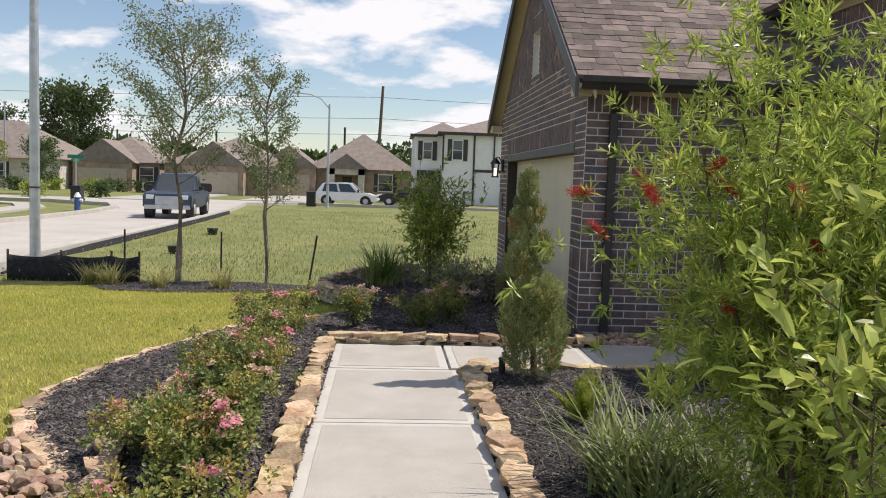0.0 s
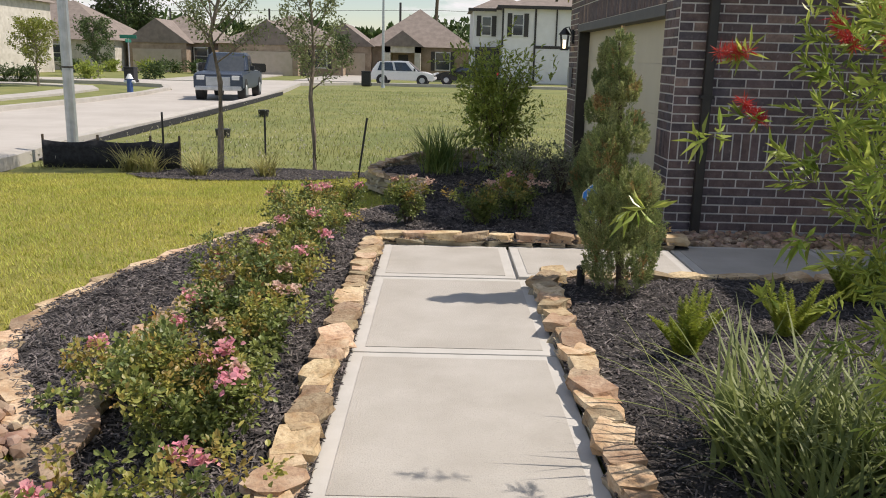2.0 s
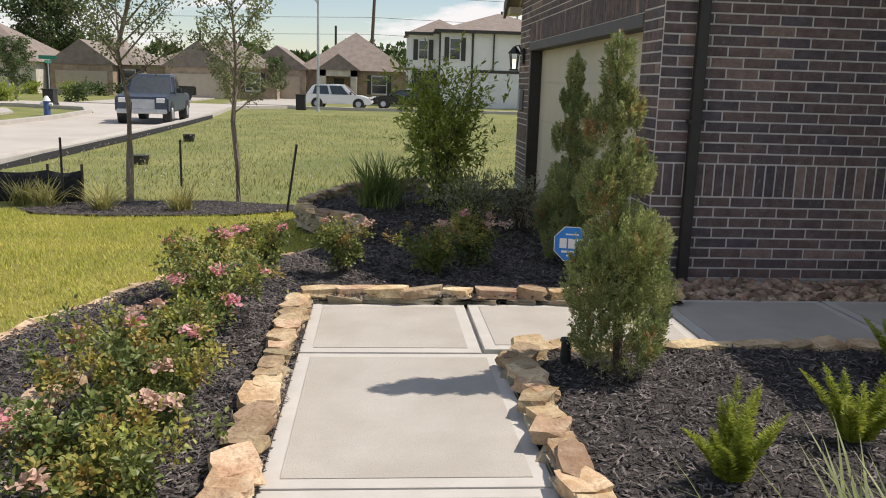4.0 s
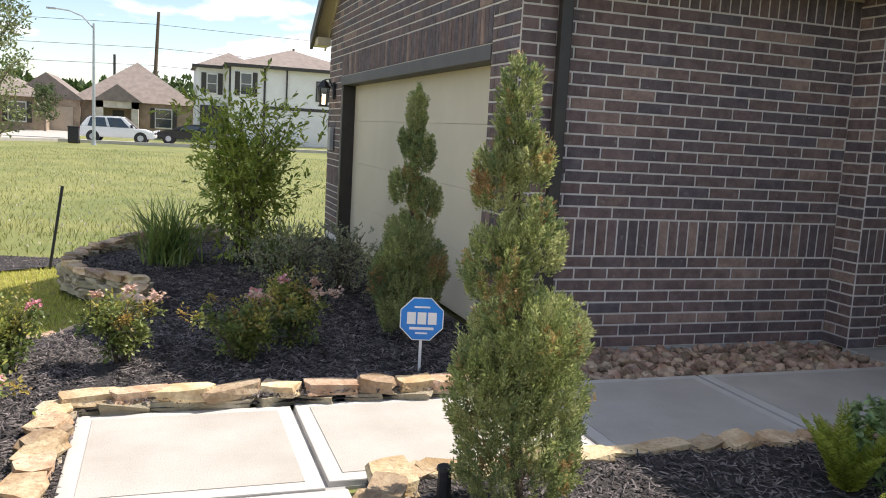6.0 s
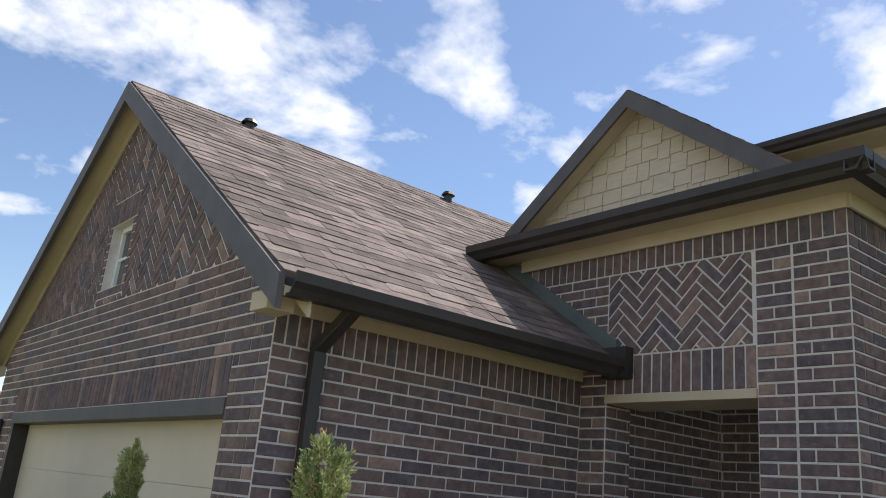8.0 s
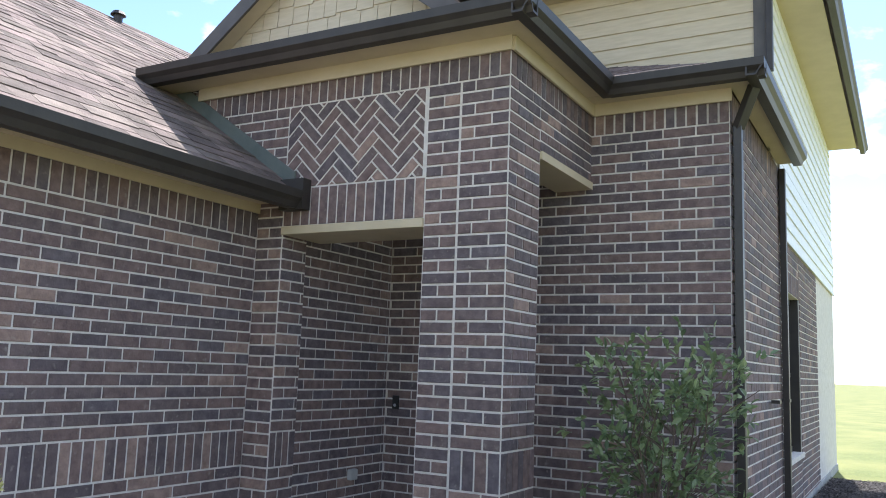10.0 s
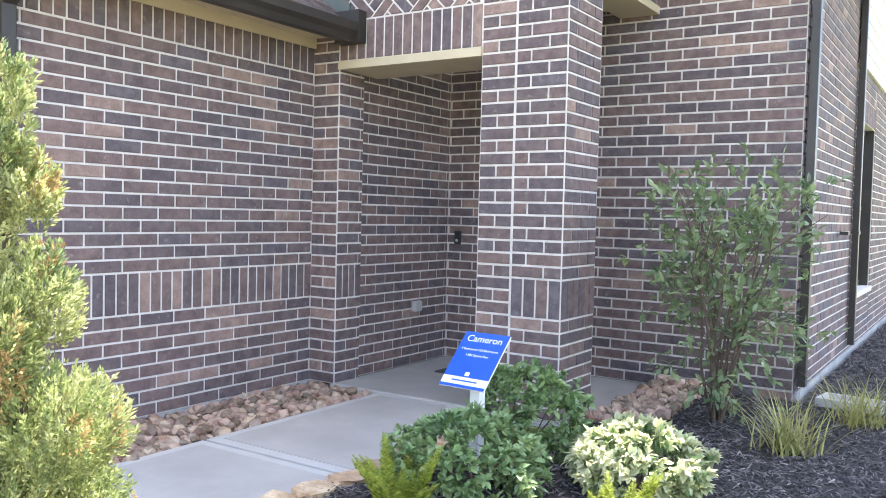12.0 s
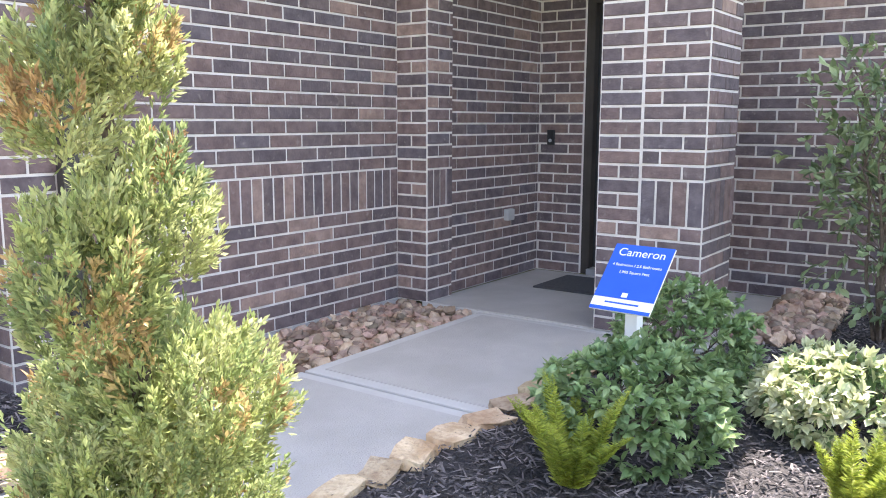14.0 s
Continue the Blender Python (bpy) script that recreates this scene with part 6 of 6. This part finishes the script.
    for s in (-1, 1):
        part("mirror", boxes((cab[1][0] - 0.35, cab[1][0] - 0.22, s * (W + 0.10) - 0.1, s * (W + 0.10) + 0.1, cab[1][1] + 0.05, cab[1][1] + 0.25), bevel=0.03), BLACK, th)
        for xx in (L / 2 - 0.85, -L / 2 + 0.85):
            R = 0.42 if pickup else 0.35
            part("wheel_arch", cyl(bmesh.new(), (xx, s * (W - 0.3), R), (xx, s * (W + 0.006), R), R * 1.16, None, 20), BLACK, th)
            wh = part("wheel", cyl(bmesh.new(), (xx, s * (W - 0.2), R), (xx, s * (W + 0.02), R), R, None, 20), TYRE, th)
            part("rim", cyl(bmesh.new(), (xx, s * (W - 0.02), R), (xx, s * (W + 0.03), R), R * 0.62, R * 0.55, 14), STEEL, wh)
        part("headlight", boxes((L / 2 - 0.12, L / 2 + 0.01, s * 0.72 - 0.16, s * 0.72 + 0.16, 0.72 if not pickup else 0.85, 0.86 if not pickup else 1.03), bevel=0.02), WHITE, th)
        part("tail_light", boxes((-L / 2 - 0.01, -L / 2 + 0.1, s * 0.8 - 0.1, s * 0.8 + 0.1, 0.72, 0.95), bevel=0.02), RED, th)
    part("grille", boxes((L / 2 - 0.06, L / 2 + 0.015, -0.5, 0.5, 0.6, 0.98 if pickup else 0.75), bevel=0.02), STEEL if pickup else BLACK, th)
    part("bumper", boxes((L / 2 - 0.1, L / 2 + 0.06, -W * 0.93, W * 0.93, 0.42, 0.6), bevel=0.04), STEEL if pickup else paint, th)


P_BLUE = mat("truck_paint", (0.035, 0.05, 0.08), (0.045, 0.065, 0.10), rough=0.35)
P_WHITE = mat("white_car_paint", (0.75, 0.75, 0.75), (0.8, 0.8, 0.8), rough=0.2)
P_BLACK = mat("black_car_paint", (0.012, 0.012, 0.014), (0.02, 0.02, 0.022), rough=0.2)
car("pickup_truck", -9.3, 39.5, -86, P_BLUE, "dark blue pickup truck on the street", True, 5.6, 1.8, "truck")
car("pickup_truck", -17.2, 71.5, 200, P_BLACK, "dark pickup truck parked on a driveway", True, 5.4, 1.8, "truck")
car("white_suv", -2.6, 63.0, -4, P_WHITE, "white sport utility car parked by the street", False, 4.6, 1.7)
car("black_car", 2.1, 66.0, 175, P_BLACK, "black sedan parked by the street", False, 4.7, 1.42)

# ---- houses across the way ----
H_BRICK = mat("far_brick", (0.27, 0.20, 0.14), (0.42, 0.33, 0.25), scale=1.6, rough=0.9, bump=0.4, bscale=6, fine=(0.33, 0.25, 0.18))
H_STONE = mat("far_stone", (0.50, 0.46, 0.39), (0.66, 0.62, 0.55), scale=2.5, rough=0.9, bump=0.4, bscale=5)
H_ROOF = mat("far_roof", (0.20, 0.165, 0.14), (0.27, 0.225, 0.195), scale=2, rough=0.95, bump=0.3, bscale=9)
H_WHITE = mat("far_white", (0.72, 0.72, 0.70), (0.78, 0.78, 0.77), scale=1.5, rough=0.8)
H_TAN = mat("far_tan", (0.42, 0.36, 0.28), (0.48, 0.41, 0.33), scale=2, rough=0.7)
H_DARK = mat("far_dark_trim", (0.035, 0.032, 0.03), (0.05, 0.045, 0.042), rough=0.6)


def hip(x0, x1, y0, y1, z, h, ov=0.45, gable=""):
    """A hipped roof; 'f' gives it a gable to the front."""
    b = bmesh.new()
    x0, x1, y0, y1 = x0 - ov, x1 + ov, y0 - ov, y1 + ov
    w, d = x1 - x0, y1 - y0
    c = [b.verts.new(p) for p in ((x0, y0, z), (x1, y0, z), (x1, y1, z), (x0, y1, z))]
    if gable == "f":
        r = [b.verts.new(((x0 + x1) / 2, y0, z + h)), b.verts.new(((x0 + x1) / 2, y1, z + h))]
        fs = [(c[1], c[2], r[1], r[0]), (c[3], c[0], r[0], r[1]), (c[0], c[1], r[0]), (c[2], c[3], r[1])]
    elif w >= d:
        r = [b.verts.new((x0 + d / 2, (y0 + y1) / 2, z + h)), b.verts.new((x1 - d / 2 + 0.01, (y0 + y1) / 2, z + h))]
        fs = [(c[0], c[1], r[1], r[0]), (c[1], c[2], r[1]), (c[2], c[3], r[0], r[1]), (c[3], c[0], r[0])]
    else:
        r = [b.verts.new(((x0 + x1) / 2, y0 + w / 2, z + h)), b.verts.new(((x0 + x1) / 2, y1 - w / 2, z + h))]
        fs = [(c[0], c[1], r[0]), (c[1], c[2], r[1], r[0]), (c[2], c[3], r[1]), (c[3], c[0], r[0], r[1])]
    for f in fs:
        b.faces.new(f)
    b.faces.new(c[::-1])
    bmesh.ops.recalc_face_normals(b, faces=b.faces)
    return b


def far_window(th, x, y, z, w, h, shutters=True):
    wn = part("window", boxes((x - w / 2 - 0.08, x + w / 2 + 0.08, y - 0.09, y - 0.004, z - 0.08, z + h + 0.08)), H_WHITE if shutters else H_DARK, th)
    for k in (0, 1):
        part("pane", boxes((x - w / 2, x + w / 2, y - 0.11, y - 0.092, z + k * h / 2 + 0.03, z + (k + 1) * h / 2 - 0.03)), GLASS, wn)
    if shutters:
        for s in (-1, 1):
            part("shutter", boxes((x + s * (w / 2 + 0.3) - 0.19, x + s * (w / 2 + 0.3) + 0.19, y - 0.08, y - 0.003, z - 0.1, z + h + 0.1)), H_DARK, th)


def house_a():
    th = empty("brick_house", -4.0, 88, -0.5, "one-storey brown brick house with hipped roof", "house")
    part("wall", boxes((-3.6, 7.0, 0, 12, 0, 3.0)), H_BRICK, th)
    part("roof", hip(-3.6, 7.0, 0, 12, 3.0, 4.0), H_ROOF, th)
    part("garage_wing", boxes((-8.6, -3.0, -1.0, 8, 0, 2.9)), H_BRICK, th)
    part("garage_gable", gable_swap(-8.6, -3.0, -1.0, 2.9, 2.0), H_BRICK, th)
    part("wing_roof", hip(-8.6, -3.0, -0.7, 8, 2.9, 2.3, 0.4, "f"), H_ROOF, th)
    part("garage_door", boxes((-8.1, -3.6, -1.08, -1.0, 0, 2.25)), H_TAN, th)
    part("porch", boxes((-1.6, -1.0, -1.8, 0, 0, 3.0), (1.4, 2.0, -1.8, 0, 0, 3.0), (-1.6, 2.0, -1.8, -0.0, 2.4, 3.0)), H_STONE, th)
    part("porch_gable", gable_swap(-1.6, 2.0, -1.8, 3.0, 1.3), H_STONE, th)
    part("porch_roof", hip(-1.6, 2.0, -1.7, 5, 3.0, 1.55, 0.35, "f"), H_ROOF, th)
    part("door", boxes((-0.3, 0.7, -0.06, 0.0, 0, 2.2)), H_DARK, th)
    far_window(th, 4.2, 0, 0.8, 1.4, 1.7)
    part("side_wall", boxes((7.0, 7.02, 0.4, 11.6, 0, 2.9)), H_TAN, th)
    part("chimney_vent", cyl(bmesh.new(), (-0.4, 5, 5.2), (-0.4, 5, 7.6), 0.12, None, 8), H_DARK, th)


def gable_swap(x0, x1, y, z, h):
    b = bmesh.new()
    f = [b.verts.new(p) for p in ((x0, y, z), (x1, y, z), ((x0 + x1) / 2, y, z + h))]
    g = [b.verts.new((v.co.x, y + 0.25, v.co.z)) for v in f]
    b.faces.new(f)
    b.faces.new(g[::-1])
    for i in range(3):
        b.faces.new((f[i], f[(i + 1) % 3], g[(i + 1) % 3], g[i]))
    bmesh.ops.recalc_face_normals(b, faces=b.faces)
    return b


house_a()


def house_b():
    th = empty("white_house", 7.4, 74, -0.5, "two-storey white house with dark trim and shutters", "house")
    part("wall", boxes((-4.6, 7.5, 1.2, 12, 0, 6.3), (-2.2, 7.5, 0, 1.2, 0, 6.3)), H_WHITE, th)
    part("roof", hip(-2.2, 9.0, 0, 12, 6.3, 2.0, 0.5), H_ROOF, th)
    part("wing_roof", hip(-4.6, 0.5, 1.2, 9, 6.1, 1.4, 0.4), H_ROOF, th)
    part("eave_trim", boxes((-2.7, 9.4, -0.55, -0.42, 6.15, 6.42), (-5.1, -2.7, 0.7, 0.8, 5.95, 6.2)), H_DARK, th)
    part("belt_trim", boxes((0.6, 7.5, -0.06, 0.0, 2.95, 3.2)), H_DARK, th)
    for k in range(16):
        part("siding_board", loft([(-0.004, 0.1 + k * 0.18), (-0.05, 0.1 + k * 0.18), (-0.01, 0.27 + k * 0.18), (-0.004, 0.27 + k * 0.18)], "x", 0.7, 7.5), H_WHITE, th)
    part("corner_trim", boxes((0.5, 0.66, -0.09, 0.0, 0, 6.2), (-2.25, -2.1, -0.05, 0.0, 3, 6.2)), H_DARK, th)
    part("downspout", boxes((2.3, 2.42, -0.12, -0.02, 3.0, 6.2)), H_DARK, th)
    far_window(th, -0.9, 0, 4.0, 0.8, 1.7)
    far_window(th, -3.5, 1.2, 4.0, 0.7, 1.5)
    far_window(th, 5.6, 0, 3.9, 1.5, 1.5, False)
    far_window(th, 6.3, 0, 1.5, 0.7, 0.9, False)
    part("porch_shade", boxes((-4.4, -2.3, 0.9, 1.19, 0, 3.0)), H_DARK, th)
    fn = empty("wooden_fence", 13.0, 70, -0.5, "reddish wooden board fence beside the house", "fence")
    red_wood = mat("fence_wood", (0.34, 0.19, 0.10), (0.42, 0.25, 0.14), scale=3, rough=0.85, obj=0.2)
    for k in range(40):
        part("board", boxes((k * 0.15, k * 0.15 + 0.142, 0, 0.02, 0, 1.8)), red_wood, fn)


house_b()


def house_c(x, y, w, label, mat_w, gx=0.6, h=3.4):
    th = empty("brick_house", x, y, -0.5, label, "house")
    part("wall", boxes((0, w, 0, 12, 0, 2.9)), mat_w, th)
    part("roof", hip(0, w, 0, 12, 2.9, h), H_ROOF, th)
    part("garage_wing", boxes((gx, gx + 5.8, -2, 0, 0, 2.8)), H_BRICK, th)
    part("gable", gable_swap(gx, gx + 5.8, -2, 2.8, 2.1), H_BRICK, th)
    part("wing_roof", hip(gx, gx + 5.8, -1.7, 6, 2.8, 2.35, 0.4, "f"), H_ROOF, th)
    part("garage_door", boxes((gx + 0.5, gx + 5.3, -2.08, -2.0, 0, 2.2)), H_TAN if mat_w is H_BRICK else H_DARK, th)
    part("vent", boxes((gx + 2.7, gx + 3.1, -2.06, -2.0, 3.5, 4.1)), H_DARK, th)
    far_window(th, min(w - 1.3, gx + 7.6), 0, 0.8, 1.3, 1.6)
    part("roof_pipe", cyl(bmesh.new(), (w * 0.35, 4, 4.2), (w * 0.35, 4, 6.4), 0.1, None, 8), H_DARK, th)
    return th


house_c(-21.5, 84, 12.0, "one-storey brown brick house with gabled garage", H_BRICK, 2.2, 3.0)
house_c(-31.5, 88, 8.5, "one-storey brown brick house behind shrubs", H_BRICK, 0.5, 2.8)
house_c(-48.0, 84, 16.5, "one-storey pale brick house with hipped roof", H_STONE, 3.0, 3.9)
hedge_fence = empty("wooden_fence", -38.0, 52.0, -0.55, "weathered grey wooden board fence behind a hedge", "fence")
grey_wood = mat("grey_fence_wood", (0.22, 0.19, 0.16), (0.32, 0.28, 0.24), scale=3, rough=0.9, obj=0.2)
board_mesh = boxes((0, 0.145, 0, 0.025, 0, 2.3))
first = part("board", board_mesh, grey_wood, hedge_fence)
for k in range(1, 66):
    o = new("board", first.data)
    o.parent = hedge_fence
    o.matrix_basis = pose(k * 0.152, 0, random.uniform(-0.02, 0.02))
for k in range(9):
    shrub("hedge_shrub", -30.5 + k * 0.85, 50.9, 0.95, 0.5, 150, 0.12, 0.07, L_FAR, "dark green hedge shrub before a fence", 60 + k, 5, 5, z=-0.52)
tall = empty("brick_house", -38.0, 66.0, -0.5, "tall pale brick house behind a wooden fence", "house")
part("wall", boxes((-9, 4.2, 0, 10, 0, 5.8)), H_STONE, tall)
part("roof", hip(-9, 4.2, 0, 10, 5.8, 3.0), H_ROOF, tall)
far_window(tall, -1.0, 0, 3.6, 1.2, 1.5, False)
for x, y in ((-28, 82), (-25.5, 82.5), (-23, 82), (-31, 81), (-20.5, 62), (-24, 60), (4.0, 84), (-32, 75)):
    shrub("front_shrub", x, y, 1.1, 0.9, 130, 0.22, 0.14, L_FAR if (x + y) % 2 else L_BUSH, "small clipped shrub before a house", int(abs(x)), 5, 5, z=-0.5)
# ---- bricks, laid last ----
lay(w_side, banded(GX + 0.0, 5.0, 2.59), SOUTH(GY), limit=300)
front = running(GY, D0, 0, 0.644) + soldier(GY, D0, 0.644, 0.9) + running(GY, D0, 0.9, 2.304, 1)
lay(w_front, front, west(GX), limit=120)
lay(w_front, banded(D1, GY2, 2.304, False) + soldier(D0, D1, DTOP, 2.304), west(GX), limit=180)
HERR0 = 2.95
tri = [(GY, 2.304), (GY2, 2.304), (GY2, gable_z(GY2)), (RIDGE_Y, gable_z(RIDGE_Y)), (GY, gable_z(GY))]
hl = RIDGE_Z - 0.12 - HERR0
tl, tr_ = RIDGE_Y - hl / slope, RIDGE_Y + hl / slope
lay(w_gable, running(GY, GY2, 2.304, HERR0), west(GX), tri, limit=150)
for reg in ([(tl, HERR0), (WY0 - 0.08, HERR0), (WY0 - 0.08, gable_z(WY0 - 0.08))], [(WY1 + 0.08, HERR0), (tr_, HERR0), (WY1 + 0.08, gable_z(WY1 + 0.08))], [(WY0 - 0.08, HERR0), (WY1 + 0.08, HERR0), (WY1 + 0.08, WZ0 - 0.08), (WY0 - 0.08, WZ0 - 0.08)],
            [(WY0 - 0.08, WZ1 + 0.24), (WY1 + 0.08, WZ1 + 0.24), (WY1 + 0.08, gable_z(WY1 + 0.08)), (RIDGE_Y, gable_z(RIDGE_Y)), (WY0 - 0.08, gable_z(WY0 - 0.08))]):
    lay(w_gable, herring(reg), west(GX), reg, single=False)
lay(w_gable, soldier(WY0 - 0.08, WY1 + 0.08, WZ1, WZ1 + 0.24) + soldier(WY0 - 0.08, WY1 + 0.08, WZ0 - 0.08, WZ0), west(GX), limit=20)
for y0, y1 in ((WY0 - 0.08, WY0), (WY1, WY1 + 0.08)):
    lay(w_gable, running(y0, y1, WZ0, WZ1), west(GX), limit=20)
# porch front
PB, PT = 2.70, 3.34
lay(w_porch, running(OP1, GY, 0, BEAM) + running(OP1, 10.3, BEAM, PT) + soldier(OP0, OP1, BEAM, PB) + soldier(OP0, 10.3, PT, PTOP), west(PX), limit=290)
panel = [(OP0 + 0.02, PB), (OP1, PB), (OP1, PT), (OP0 + 0.02, PT)]
lay(w_porch, herring(panel), west(PX), panel, single=False)
left_col = running(OP0 - 0.254, OP0, 0, PT)
right_col = running(PY0, OP0 - 0.26, 0, 0.644) + soldier(PY0, OP0 - 0.26, 0.644, 0.90) + running(PY0, OP0 - 0.26, 0.90, PT, 1)
lay(w_col, left_col + right_col + soldier(PY0, OP0, PT, PTOP), west(PX), limit=220)
lay(w_col, banded(PX, PX + 0.52, PTOP), SOUTH(PY0), limit=80)
lay(w_col, running(PX, PX + 0.45, 0, BEAM), pose(0, OP0, 0) @ Matrix.Diagonal((1, -1, 1, 1)), single=False)
lay(w_porch, banded(PX, PX + 0.29, BEAM, False), SOUTH(OP1), limit=80)
lay(w_in, running(PX + 0.29, RX, 0, 2.96), SOUTH(OP1 + 0.05), limit=260)
lay(w_back, running(8.30, OP1 + 0.05, 0, 2.96, 1), west(RX), limit=80)
lay(w_back, running(SY, 7.35, 0, PT) + soldier(SY, 6.85, PT, PTOP), west(RX), limit=300)
lay(w_back, running(7.35, 8.30, 2.2, 2.96), west(RX), limit=40)
lay(w_beam, running(PX + 0.52, RX, 2.95, PT) + soldier(PX + 0.52, RX, PT, PTOP), SOUTH(PY0), limit=100)
lay(w_south, running(RX, 9.25, 0, PT) + soldier(RX, 9.25, PT, PTOP) + running(9.25, 9.6, 0, 2.88) + running(10.9, 13, 0, 2.88) + running(9.6, 10.9, 0, 0.54) + soldier(9.6, 10.9, 2.36, 2.6) + running(9.6, 10.9, 2.6, 2.88), SOUTH(SY), limit=300)
